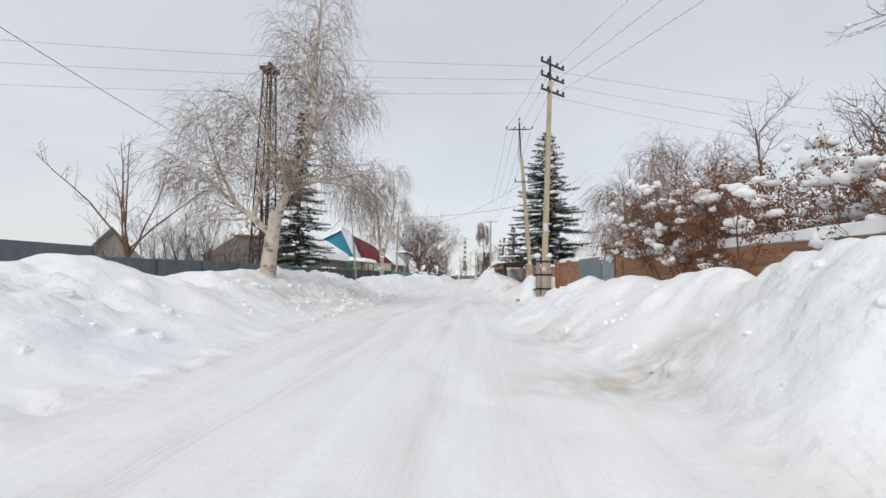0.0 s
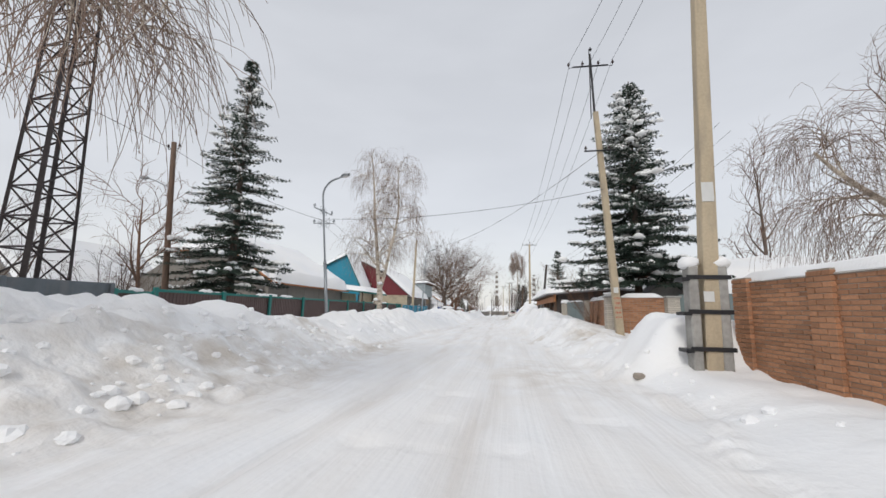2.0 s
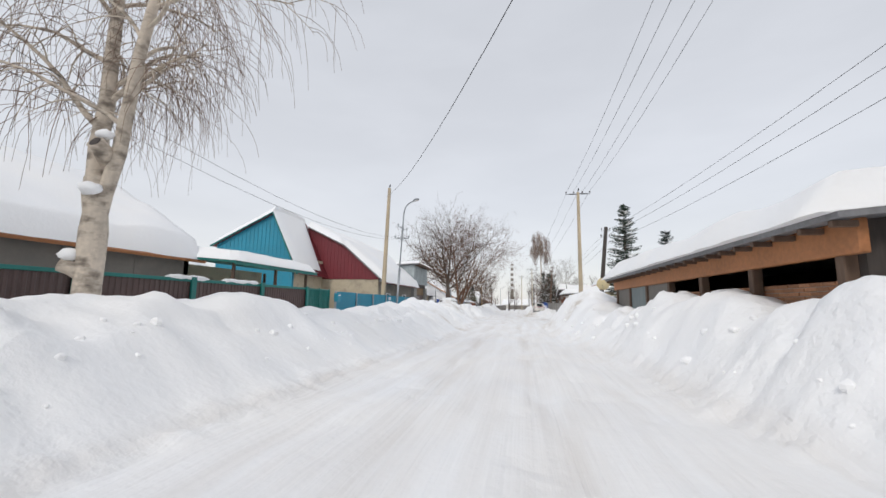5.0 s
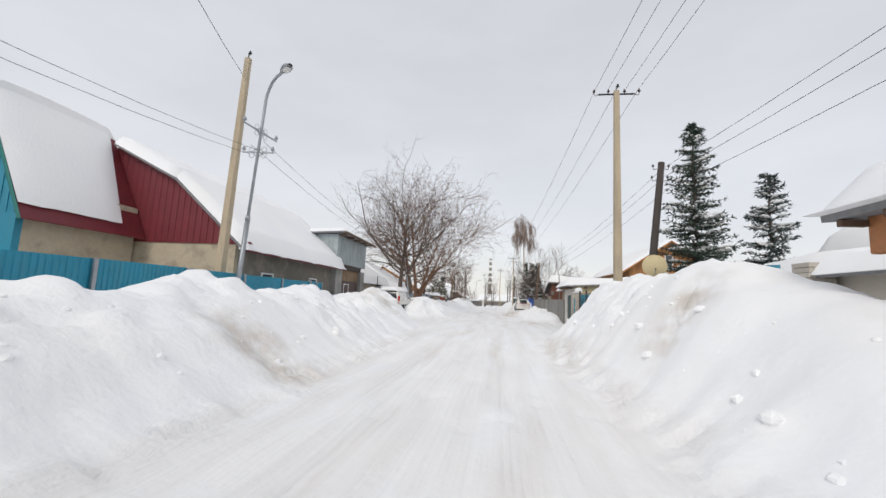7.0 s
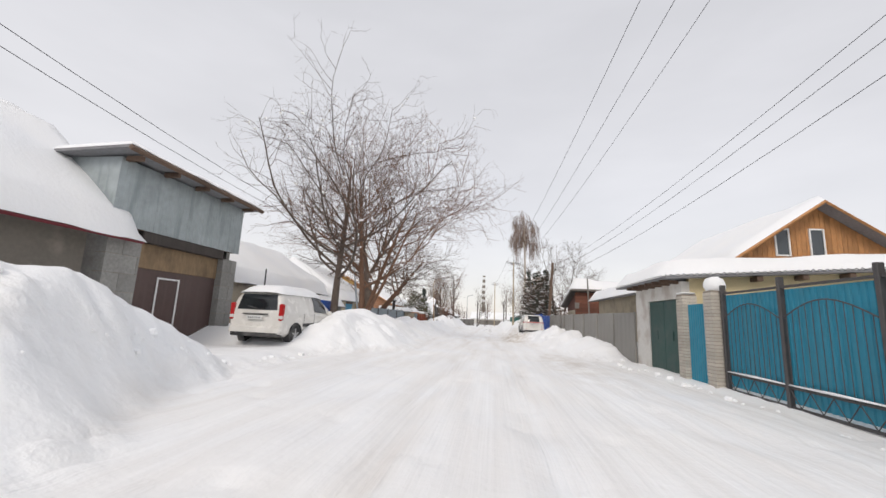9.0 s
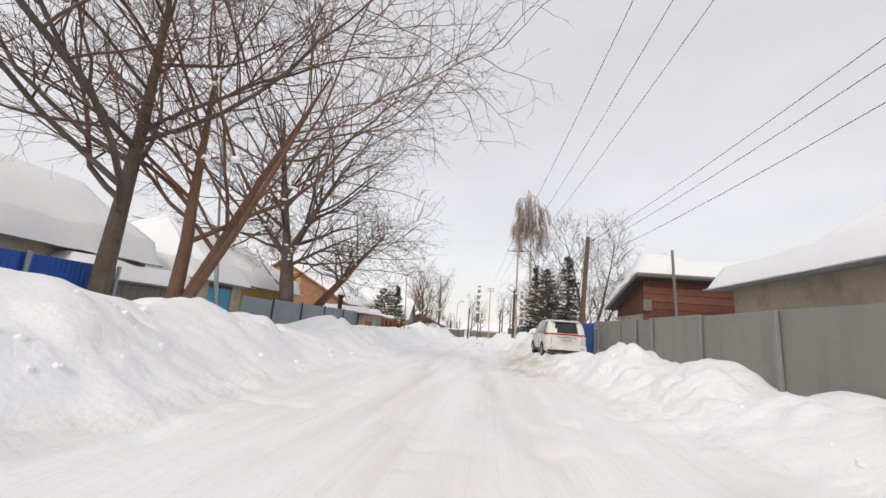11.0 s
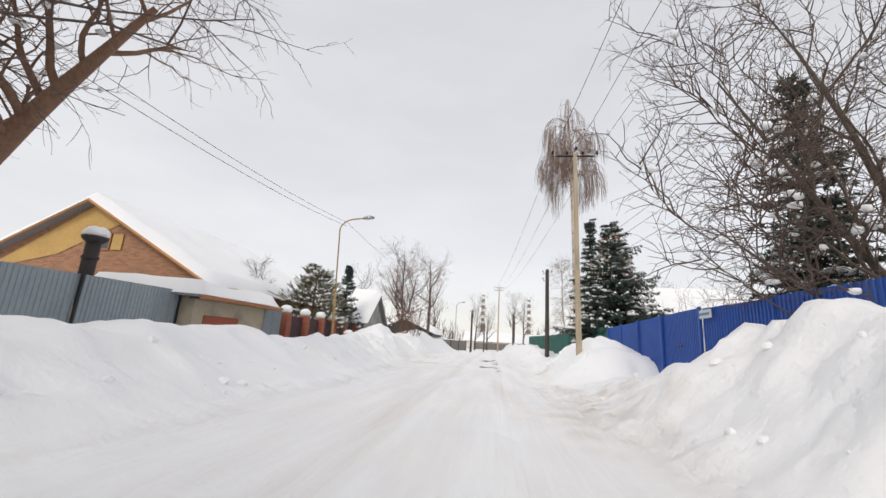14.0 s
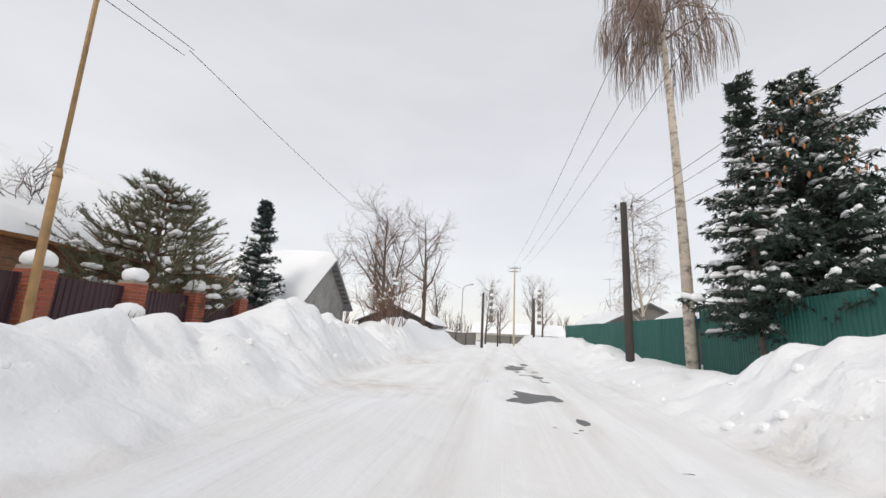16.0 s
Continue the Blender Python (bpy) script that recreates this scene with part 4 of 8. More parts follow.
def street_lamp(place, top, label, arm=(1.0, 0.0), mat=STEEL, scroll=True, lean=(0, 0), radius=0.07):
    zb = gz(*place) - 0.4
    h = top - zb
    ob = thing("street_lamp", (*place, zb), label, "street lamp", "street lamps")

    def at(z):
        return np.array((lean[0] * z, lean[1] * z, z))
    lower, upper = Shape(), Shape()
    lower.tube([at(0), at(h * 0.42)], (radius, radius), 9)
    lower.tube([at(h * 0.42), at(h * 0.44)], (radius * 1.15, radius * 0.8), 9)
    part("lower_post", lower, mat, ob, smooth=True)
    a = np.array((arm[0], arm[1], 0))
    bend = [at(h * 0.44), at(h * 0.8), at(h * 0.9)] + [at(h * 0.9) + a * (1 - math.cos(t)) * 0.75 + np.array((0, 0, h * 0.1 * math.sin(t))) for t in np.linspace(0.25, 1.4, 6)]
    bend.append(bend[-1] + a * 0.35 + np.array((0, 0, 0.05)))
    upper.tube(bend, [radius * 0.62] * len(bend), 8)
    part("upper_post", upper, mat, ob, smooth=True)
    head, lens = Shape(), Shape()
    c = bend[-1]
    u = a / np.linalg.norm(a)
    w = np.array((-u[1], u[0], 0))
    rows = []
    for k, (wd, ht) in zip(np.linspace(-0.05, 0.42, 5), ((0.06, 0.05), (0.12, 0.10), (0.15, 0.12), (0.14, 0.10), (0.07, 0.05))):
        rows.append([c + u * k + w * wd * math.cos(t) + np.array((0, 0, ht * max(-0.35, math.sin(t)) + 0.12 * k)) for t in np.linspace(0, 2 * np.pi, 11)])
    head.grid(np.array(rows))
    part("lamp_head", head, STEEL, ob, "grey cobra-head lamp housing", smooth=True)
    lens.add([c + u * 0.08 + w * 0.1 + (0, 0, -0.04), c + u * 0.36 + w * 0.09 + (0, 0, 0.0), c + u * 0.36 - w * 0.09 + (0, 0, 0.0), c + u * 0.08 - w * 0.1 + (0, 0, -0.04)], [(0, 1, 2, 3)])
    part("lens", lens, LAMP_CLEAR, ob)
    if scroll:
        for z, ax, ln in ((h * 0.70, np.array((1.0, 0.12, 0)), 0.48), (h * 0.785, np.array((0.1, 1.0, 0)), 0.75)):
            for sgn in (-1, 1):
                sc = Shape()
                sc.box((-0.02, -0.02, -0.02), (ln, 0.02, 0.02), 0.004)
                for r0, dz in ((0.30, -0.26), (0.30, 0.26)):
                    sc.tube([(r0 * (1 - math.cos(q)), 0, dz * (1 - math.sin(q))) for q in np.linspace(0, 1.55, 7)], 0.013, 5)
                    sc.tube([(r0 * 0.62 + 0.08 * math.cos(q), 0, dz * 0.36 + 0.08 * math.sin(q)) for q in np.linspace(0, 6.28, 11)], 0.009, 4)
                insulator(sc, ln - 0.04, 0, 0.0, 1.1)
                part("scroll_bracket", sc, mat, ob, at=pose(*at(z), 0, 0, math.degrees(math.atan2(sgn * ax[1], sgn * ax[0]))))
    return ob


def wire(a, b, sag=0.5, r=0.0075, label="black overhead power wire", n=14):
    a, b = np.array(a, float), np.array(b, float)
    k = np.linspace(0, 1, n)
    pts = a + (b - a) * k[:, None]
    pts[:, 2] -= sag * 4 * k * (1 - k)
    return whole("overhead_wire", Shape().tube(pts, r, 4, caps=False), WIRE, label, "wire", "overhead wires")


# ---- roofs and walls ----
def snow_slope(a, b, c, d, thick, rng, curl=0.10, n=14):
    """A pillow of snow on the slope a, b (eave), c, d (ridge); round at the free edges."""
    a, b, c, d = (np.array(p, float) for p in (a, b, c, d))
    L, W = np.linalg.norm(b - a), np.linalg.norm(d - a)
    nu, nv = max(6, int(L / 0.28)), max(6, int(W / 0.28))
    u, v = np.linspace(0, 1, nu), np.linspace(0, 1, nv)
    U, V = np.meshgrid(u, v)
    P = (a * (1 - U[..., None]) + b * U[..., None]) * (1 - V[..., None]) + (d * (1 - U[..., None]) + c * U[..., None]) * V[..., None]
    e = np.minimum(np.minimum(U, 1 - U) * L, V * W)
    e2 = np.minimum(e, (1 - V) * W + thick)
    k = np.sqrt(np.clip(1 - (1 - np.clip(e2 / (thick * 0.5), 0, 1)) ** 2, 0, 1))
    lump = 1 + 0.16 * vnoise(P[..., 0] + P[..., 1], P[..., 1] * 0.7 + P[..., 2], 1.7, 41) + 0.07 * vnoise(P[..., 0], P[..., 1], 0.6, 42)
    edge = 0.07 * vnoise(P[..., 0] + 3 * P[..., 2], P[..., 1], 0.5, 43)
    top = P + np.array((0, 0, 1)) * (thick * k * lump)[..., None]
    out = (a - d) / (W + 1e-9)
    top = top + out * ((curl + edge) * np.exp(-V * W / 0.25))[..., None]
    low = P + out * ((curl * 0.5) * np.exp(-V * W / 0.25))[..., None] - np.array((0, 0, 0.015))
    sh = Shape().grid(top)
    sh.grid(low[:, ::-1])
    for row_t, row_l in ((top[0], low[0]), (top[-1][::-1], low[-1][::-1]), (top[::-1, 0], low[::-1, 0]), (top[:, -1], low[:, -1])):
        sh.grid(np.stack((row_l, row_t)))
    return sh


def slab(a, b, c, d, t):
    """A plate of thickness t hanging below the four corners."""
    top = np.array([a, b, c, d], float)
    n = np.cross(top[1] - top[0], top[3] - top[0])
    n = n / np.linalg.norm(n)
    if n[2] < 0:
        n = -n
    low = top - n * t
    return Shape().add(np.concatenate((top, low)), [(0, 1, 2, 3), (7, 6, 5, 4), (0, 4, 5, 1), (1, 5, 6, 2), (2, 6, 7, 3), (3, 7, 4, 0)])


def sheet_panel(length, height, pitch=0.115, depth=0.018, waves=None):
    """A profiled metal sheet along x, with trapezoid ribs and real thickness."""
    n = max(1, int(round((waves or length / pitch))))
    xs, ys = [], []
    for i in range(n):
        for f, dd in ((0.0, 0), (0.36, 0), (0.48, 1), (0.84, 1), (0.96, 0)):
            xs.append((i + f) * length / n)
            ys.append(dd * depth)
    xs.append(length)
    ys.append(0)
    xs, ys = np.array(xs), np.array(ys)
    pts = np.stack((np.stack((xs, ys, 0 * xs), -1), np.stack((xs, ys, 0 * xs + height), -1)))
    sh = Shape().grid(pts)
    sh.grid((pts + np.array((0, 0.004, 0)))[:, ::-1])
    return sh


def wall_with_gable(x0, x1, y, z0, eave0, ax, az, eave1, t=0.2):
    """A wall across x with a peaked top, facing -y."""
    f = [(x0, y, z0), (x1, y, z0), (x1, y, eave1), (ax, y, az), (x0, y, eave0)]
    return Shape().add(f + [(a, b + t, c) for a, b, c in f], [(0, 1, 2, 3, 4), (9, 8, 7, 6, 5)] + [(i, i + 5, (i + 1) % 5 + 5, (i + 1) % 5) for i in range(5)])


def run(name, a, b, z0, top, panel_mat, label, post_mat=None, panel=2.2, rail_mat=None, posts=True, cap_snow=0.0, flat=False, group="", seed=0, post_top=0.05, pitch=0.115, post_w=0.04):
    """A fence from a to b: profiled panels, posts, rails, snow on the rail."""
    rng = np.random.default_rng(seed)
    a, b = np.array(a, float), np.array(b, float)
    L = np.linalg.norm(b - a)
    turn = math.degrees(math.atan2(b[1] - a[1], b[0] - a[0]))
    ob = thing(name, (a[0], a[1], z0), label, "fence", group, turn=turn)
    n = max(1, int(round(L / panel)))
    w = L / n
    h = top - z0
    me = None
    for i in range(n):
        if me is None:
            sh = Shape().box((0.004, 0, 0), (w - 0.004, 0.03, h), 0.006) if flat else sheet_panel(w - 0.006, h, pitch)
            me = sh.mesh("panel", panel_mat)
        ob_p = part("panel", me, panel_mat, ob, at=pose(i * w + 0.003, rng.uniform(-0.004, 0.004), rng.uniform(-0.015, 0.015), rng.uniform(-0.6, 0.6), rng.uniform(-0.3, 0.3), 0))
    if posts:
        pm = Shape().box((-post_w, -0.06, -0.2), (post_w, 0.0, h + post_top), 0.008).mesh("post", post_mat or RUSTY)
        for i in range(n + 1):
            part("post", pm, post_mat, ob, at=pose(i * w, -0.005, 0, rng.uniform(-0.8, 0.8), rng.uniform(-0.5, 0.5), 0))
    if rail_mat:
        part("top_rail", Shape().box((0, -0.03, h - 0.01), (L, 0.06, h + 0.06), 0.008), rail_mat, ob)
    if cap_snow:
        sn = Shape()
        x = 0.0
        while x < L - 0.4:
            ln = rng.uniform(0.3, 1.6)
            if rng.uniform() < cap_snow:
                m = max(4, int(ln / 0.12))
                pts = [(x + ln * k / m, 0.015, h + 0.062 + 0.02 * rng.uniform()) for k in range(m + 1)]
                sn.tube(pts, [0.012] + [0.05 + 0.02 * rng.uniform() for k in range(m - 1)] + [0.012], 7)
            x += ln + rng.uniform(0.05, 0.7)
        if sn.n:
            tagged(part("snow_cap", sn, SNOW, ob, smooth=True), kind="stuff")
    return ob


BRICK_MESH = {}


def bricks(parent, length, height, mat, at=(0, 0, 0), face_y=0.0, size=(0.25, 0.065), depth=0.12, gap=0.010, budget=300, along=None, name="brick", end_bricks=False):
    """Running-bond courses along local x at y = face_y; the first ones are single pieces, the rest one joined part."""
    key = (mat.name, size)
    if key not in BRICK_MESH:
        BRICK_MESH[key] = Shape().box((0, 0, 0), (size[0] - gap, depth, size[1] - gap), 0.006).mesh(name, mat)
    rng = np.random.default_rng(int(length * 100))
    rest, cells = Shape(), []
    rows = int(height / size[1])
    for r in range(rows):
        off = -0.5 * size[0] if r % 2 else 0.0
        x = off
        while x < length - 0.02:
            x0, x1 = max(0, x), min(length, x + size[0])
            if x1 - x0 > 0.05:
                cells.append((x0, x1, r))
            x += size[0]
    cells.sort(key=lambda c: abs(c[0] - (along if along is not None else length / 2)) + 0.0 * c[2])
    used = 0
    for x0, x1, r in cells:
        y = face_y + rng.uniform(-0.004, 0.004)
        z = r * size[1]
        if used < budget and x1 - x0 > size[0] * 0.9:
            part(name, BRICK_MESH[key], mat, parent, at=pose(at[0] + x0, at[1] + y, at[2] + z))
            used += 1
        else:
            rest.box((at[0] + x0, at[1] + y, at[2] + z), (at[0] + x1 - gap, at[1] + y + depth, at[2] + z + size[1] - gap), 0.006)
    if rest.n:
        tagged(part(name + "work", rest, mat, parent), kind="stuff")
    part("mortar", Shape().box((at[0] + 0.002, at[1] + face_y + 0.012, at[2]), (at[0] + length - gap, at[1] + face_y + depth - 0.012, at[2] + rows * size[1] - gap)), MORTAR, parent)


def brick_pillar(name, place, z0, top, w, mat, label, snow=0.0, cap=None, seed=0, budget=60, group="brick pillars", size=(0.25, 0.072)):
    rng = np.random.default_rng(seed)
    ob = thing(name, (*place, z0), label, "pillar", group)
    h = top - z0
    rows = int(h / size[1])
    half = Shape().box((0, 0, 0), (w / 2 - 0.008, w - 0.0, size[1] - 0.01), 0.006).mesh("brick", mat)
    for r in range(rows):
        for k in (0, 1):
            if r % 2:
                part("brick", half, mat, ob, at=pose(-w / 2 + k * w / 2 + 0.004, -w / 2 + rng.uniform(-0.003, 0.003), r * size[1]))
            else:
                part("brick", half, mat, ob, at=pose(w / 2 + rng.uniform(-0.003, 0.003), -w / 2 + k * w / 2 + 0.004, r * size[1], 0, 0, 90))
    part("mortar", Shape().box((-w / 2 + 0.014, -w / 2 + 0.014, 0), (w / 2 - 0.014, w / 2 - 0.014, h - 0.01)), MORTAR, ob)
    if cap:
        part("cap", Shape().box((-w / 2 - 0.04, -w / 2 - 0.04, rows * size[1] - 0.005), (w / 2 + 0.04, w / 2 + 0.04, rows * size[1] + 0.06), 0.012), cap, ob)
        h += 0.06
    if snow:
        part("snow_cap", Shape().blob((0, 0, h + snow * 0.38), (w * 0.62, w * 0.62, snow * 0.62), rng, 0.06, 14, 8), SNOW, ob, "round hat of snow", smooth=True)
    return ob


def window(parent, x, z, w, h, y=-0.02, frame_mat=None, turn=0):
    """A framed pane on a wall that faces local -y."""
    fr = Shape()
    t = 0.06
    for p0, p1 in (((x - w / 2, z), (x - w / 2 + t, z + h)), ((x + w / 2 - t, z), (x + w / 2, z + h)), ((x - w / 2 + t, z), (x + w / 2 - t, z + t)), ((x - w / 2 + t, z + h - t), (x + w / 2 - t, z + h))):
        fr.box((p0[0], y - 0.05, p0[1]), (p1[0], y + 0.02, p1[1]), 0.006)
    wob = part("window", fr, frame_mat or WHITE_PAINT, parent, "framed window")
    part("pane", Shape().box((x - w / 2 + t, y - 0.01, z + t), (x + w / 2 - t, y + 0.01, z + h - t)), PANE, wob)
    return wob


# ---- cars ----
def car(name, place, turn, size, label, L, W, H, stations, belt, wheel_r, axles, paint, tall_lamps, snow):
    """A lofted body; x is across, y runs from the rear bumper to the nose. stations: y, floor, roof or hood height, half width at sill, belt and top."""
    ob = thing(name, place, label, "car", turn=turn)
    ob.scale = (size, size, size)
    rng = np.random.default_rng(3)
    rows = []
    for y, z0, z1, ws, wb, wt, zb in stations:
        half = [(0.0, z0), (ws * 0.86, z0), (ws, z0 + 0.10), (wb * 0.995, 0.5 * (z0 + zb)), (wb, zb - 0.06), (wb * 0.975, zb), (wb + (wt - wb) * 0.55, zb + (z1 - zb) * 0.55), (wt, zb + (z1 - zb) * 0.90), (wt * 0.86, z1 - 0.012), (wt * 0.45, z1), (0.0, z1 + 0.006)]
        full = [(x, z) for x, z in half] + [(-x, z) for x, z in half[-2:0:-1]]
        rows.append([(x, y, z) for x, z in full] + [(full[0][0], y, full[0][1])])
    rows = np.array(rows)
    body = Shape().grid(rows)
    body.poly(rows[0][:-1][::-1])
    body.poly(rows[-1][:-1])
    bob = part("body", body, paint, ob, smooth=False)
    for pl in bob.data.polygons:
        pl.use_smooth = len(pl.vertices) == 4
    n = rows.shape[1] - 1

    def glass(i0, i1, name_, lo, hi, inset=0.04):
        """A pane over the side of the cabin between two stations, on both flanks."""
        for sgn in (1, -1):
            g = []
            for i in range(i0, i1 + 1):
                a = rows[i][lo] if sgn > 0 else rows[i][n - lo]
                b = rows[i][hi] if sgn > 0 else rows[i][n - hi]
                dy = inset if i == i0 else (-inset if i == i1 else 0)
                o = np.array((sgn * 0.014, dy, 0.004))
                m = rows[i][lo + 1] if sgn > 0 else rows[i][n - lo - 1]
                g.append([a + o + (m - a) * 0.16, m + o, m + o + (b - m) * 0.95])
            part(name_, Shape().grid(np.array(g)), CAR_GLASS, ob, smooth=True)
    for i0, i1 in belt["sides"]:
        glass(i0, i1, "side_window", 5, 7)
    r0 = rows[belt["rear"]]
    zb, zt, wb, wt = belt["rear_box"]
    y0, y1 = belt["rear_y"]
    xs = np.linspace(-1, 1, 9)
    zs_, ys_ = [s[2] for s in stations[:5]], [s[0] for s in stations[:5]]
    pane = np.array([[(x * (wb + (wt - wb) * v), float(np.interp(zb + (zt - zb) * v, zs_, ys_)) + (0.15 * x ** 4 - 0.03 if not tall_lamps else 0.02 * x * x - 0.022), zb + (zt - zb) * v) for x in xs] for v in np.linspace(0, 1, 7)])
    part("rear_window", Shape().grid(pane), CAR_GLASS, ob, "dark tinted rear glass", smooth=True)
    wy0, wy1, wz0, wz1, wwb, wwt = belt["front"]
    pane = np.array([[(x * (wwb + (wwt - wwb) * v), wy0 + (wy1 - wy0) * v - 0.10 * x * x + 0.012, wz0 + (wz1 - wz0) * v + 0.012) for x in xs] for v in np.linspace(0, 1, 4)])
    part("windscreen", Shape().grid(pane), CAR_GLASS, ob, smooth=True)
    part("rear_bumper", Shape().box((-W / 2 + 0.03, -0.05, stations[1][1] + 0.02), (W / 2 - 0.03, 0.14, belt["bumper"]), 0.05), paint if belt["painted"] else CAR_BLACK, ob)
    part("lower_valance", Shape().box((-W / 2 + 0.10, -0.035, stations[1][1] - 0.06), (W / 2 - 0.10, 0.3, stations[1][1] + 0.10), 0.03), CAR_BLACK, ob)
    part("underbody", Shape().box((-W / 2 + 0.16, 0.3, stations[2][1] - 0.05), (W / 2 - 0.16, L - 0.4, stations[2][1] + 0.12), 0.02), CAR_BLACK, ob)
    for sgn in (-1, 1):
        sill = Shape().box((sgn * (W / 2 - 0.035), axles[0] + wheel_r + 0.05, stations[2][1] - 0.015), (sgn * (W / 2 - 0.005), axles[1] - wheel_r - 0.05, stations[2][1] + 0.09), 0.012)
        part("sill_trim", sill, CAR_BLACK, ob)
        for yy in axles:
            x = sgn * (W / 2 - 0.115)
            arch = Shape()
            arch.tube([(sgn * (W / 2 + 0.004), yy + (wheel_r + 0.035) * math.cos(t), wheel_r + (wheel_r + 0.035) * math.sin(t)) for t in np.linspace(-0.15, np.pi + 0.15, 15)], 0.028, 6)
            part("wheel_arch", arch, CAR_BLACK, ob, smooth=True)
            well = Shape().tube([(sgn * (W / 2 - 0.22), yy, wheel_r), (sgn * (W / 2 + 0.0035), yy, wheel_r)], wheel_r + 0.035, 22)
            part("wheel_well", well, CAR_BLACK, ob)
            tyre = Shape()
            prof = [(-0.10, 0.62), (-0.105, 0.86), (-0.09, 0.97), (-0.05, 1.0), (0.05, 1.0), (0.09, 0.97), (0.105, 0.86), (0.10, 0.62)]
            ring = np.array([[(x + sgn * (0.02) + px_, yy + wheel_r * pr * math.cos(t), wheel_r + wheel_r * pr * math.sin(t)) for px_, pr in prof] for t in np.linspace(0, 2 * np.pi, 25)])
            tyre.grid(ring)
            wh = part("wheel", tyre, TYRE, ob, "snow-dusted black tyre", smooth=True)
            rim = Shape()
            xo = x + sgn * 0.10
            rim.tube([(x - sgn * 0.05, yy, wheel_r), (x + sgn * 0.03, yy, wheel_r)], wheel_r * 0.6, 20)
            hubring = [(xo, yy + wheel_r * 0.6 * math.cos(t), wheel_r + wheel_r * 0.6 * math.sin(t)) for t in np.linspace(0, 2 * np.pi, 25)]
            rim.tube(hubring, 0.018, 6)
            for k in range(5):
                t = 2 * np.pi * k / 5 + 0.3
                rim.tube([(xo + sgn * 0.012, yy, wheel_r), (xo, yy + wheel_r * 0.6 * math.cos(t), wheel_r + wheel_r * 0.6 * math.sin(t))], (0.045, 0.032), 6)
            part("rim", rim, ALLOY, wh, "five-spoke wheel rim")
        mir = Shape().blob((sgn * (W / 2 + 0.10), belt["mirror"][0], belt["mirror"][1]), (0.10, 0.07, 0.085), rng, 0.04, 10, 6)
        mir.box((sgn * (W / 2 - 0.03), belt["mirror"][0] - 0.02, belt["mirror"][1] - 0.05), (sgn * (W / 2 + 0.06), belt["mirror"][0] + 0.02, belt["mirror"][1] - 0.01), 0.008)
        part("door_mirror", mir, paint if belt["painted"] else CAR_BLACK, ob, smooth=True)
        for yy in belt["seams"]:
            j = np.argmin(abs(rows[:, 0, 1] - yy))
            lines = [rows[j][k if sgn > 0 else n - k] + np.array((sgn * 0.003, 0, 0)) for k in (2, 3, 4, 5)]
            part("door_gap", Shape().tube(lines, 0.006, 4), CAR_BLACK, ob)
        hz, hy = belt["handle"]
        for yy in hy:
            part("door_handle", Shape().box((sgn * (W / 2 - 0.005), yy - 0.09, hz), (sgn * (W / 2 + 0.03), yy + 0.09, hz + 0.035), 0.01), paint, ob)
        if tall_lamps:
            x = sgn * (W / 2 - 0.075)
            part("tail_lamp", Shape().box((x - 0.06, -0.035, 0.74), (x + 0.062, 0.13, 1.24), 0.03), LAMP_RED, ob, "tall red tail lamp")
            part("indicator", Shape().box((x - 0.05, -0.04, 0.78), (x + 0.064, 0.05, 0.90), 0.02), LAMP_CLEAR, ob)
            part("side_moulding", Shape().box((sgn * (W / 2 - 0.01), 1.25, 0.56), (sgn * (W / 2 + 0.018), L - 1.3, 0.66), 0.008), CAR_BLACK, ob)
        else:
            path = np.array(((0.0, -0.022), (0.45, -0.02), (0.68, -0.006), (0.80, 0.035), (0.872, 0.10), (0.905, 0.24), (0.918, 0.50)))
            low = np.interp(np.arange(7), (0, 3, 4.5, 6), (1.045, 1.03, 0.99, 1.03))
            lamp = np.array([[(sgn * px_, py_, z0_ + v * (1.095 - z0_)) for (px_, py_), z0_ in zip(path, low)] for v in (0, 0.5, 1)])
            part("tail_lamp", Shape().grid(lamp), LAMP_RED, ob, "slim red wrap-round tail lamp", smooth=True)
            lamp2 = np.array([[(sgn * (px_ + 0.003), py_ - 0.004, z0_ - 0.055 * math.sin(0.5 + 2.4 * k / 3) + v * 0.05) for k, ((px_, py_), z0_) in enumerate(zip(path[2:6], low[2:6]))] for v in (0, 1)])
            part("reversing_lamp", Shape().grid(lamp2), LAMP_CLEAR, ob, smooth=True)
            part("reflector", Shape().box((sgn * (W / 2 - 0.30), -0.062, 0.47), (sgn * (W / 2 - 0.16), -0.04, 0.50), 0.005), LAMP_RED, ob)
        head = Shape().box((sgn * (W / 2 - 0.42), L - 0.22, 0.66), (sgn * (W / 2 - 0.09), L - 0.06, 0.80), 0.04)
        part("headlight", head, LAMP_CLEAR, ob)
    part("number_plate", Shape().box((-0.26, -0.062, belt["plate"]), (0.26, -0.045, belt["plate"] + 0.115), 0.004), PLATE, ob, "pale plate with dark bars")
    for k in range(6):
        part("plate_bar", Shape().box((-0.21 + 0.07 * k, -0.068, belt["plate"] + 0.035), (-0.175 + 0.07 * k, -0.0625, belt["plate"] + 0.08)), INK, ob)
    part("boot_trim", Shape().box((-0.42, -0.055, belt["plate"] + 0.14), (0.42, -0.01, belt["plate"] + 0.175), 0.012), ALLOY if not tall_lamps else CAR_BLACK, ob, "bright boot handle strip")
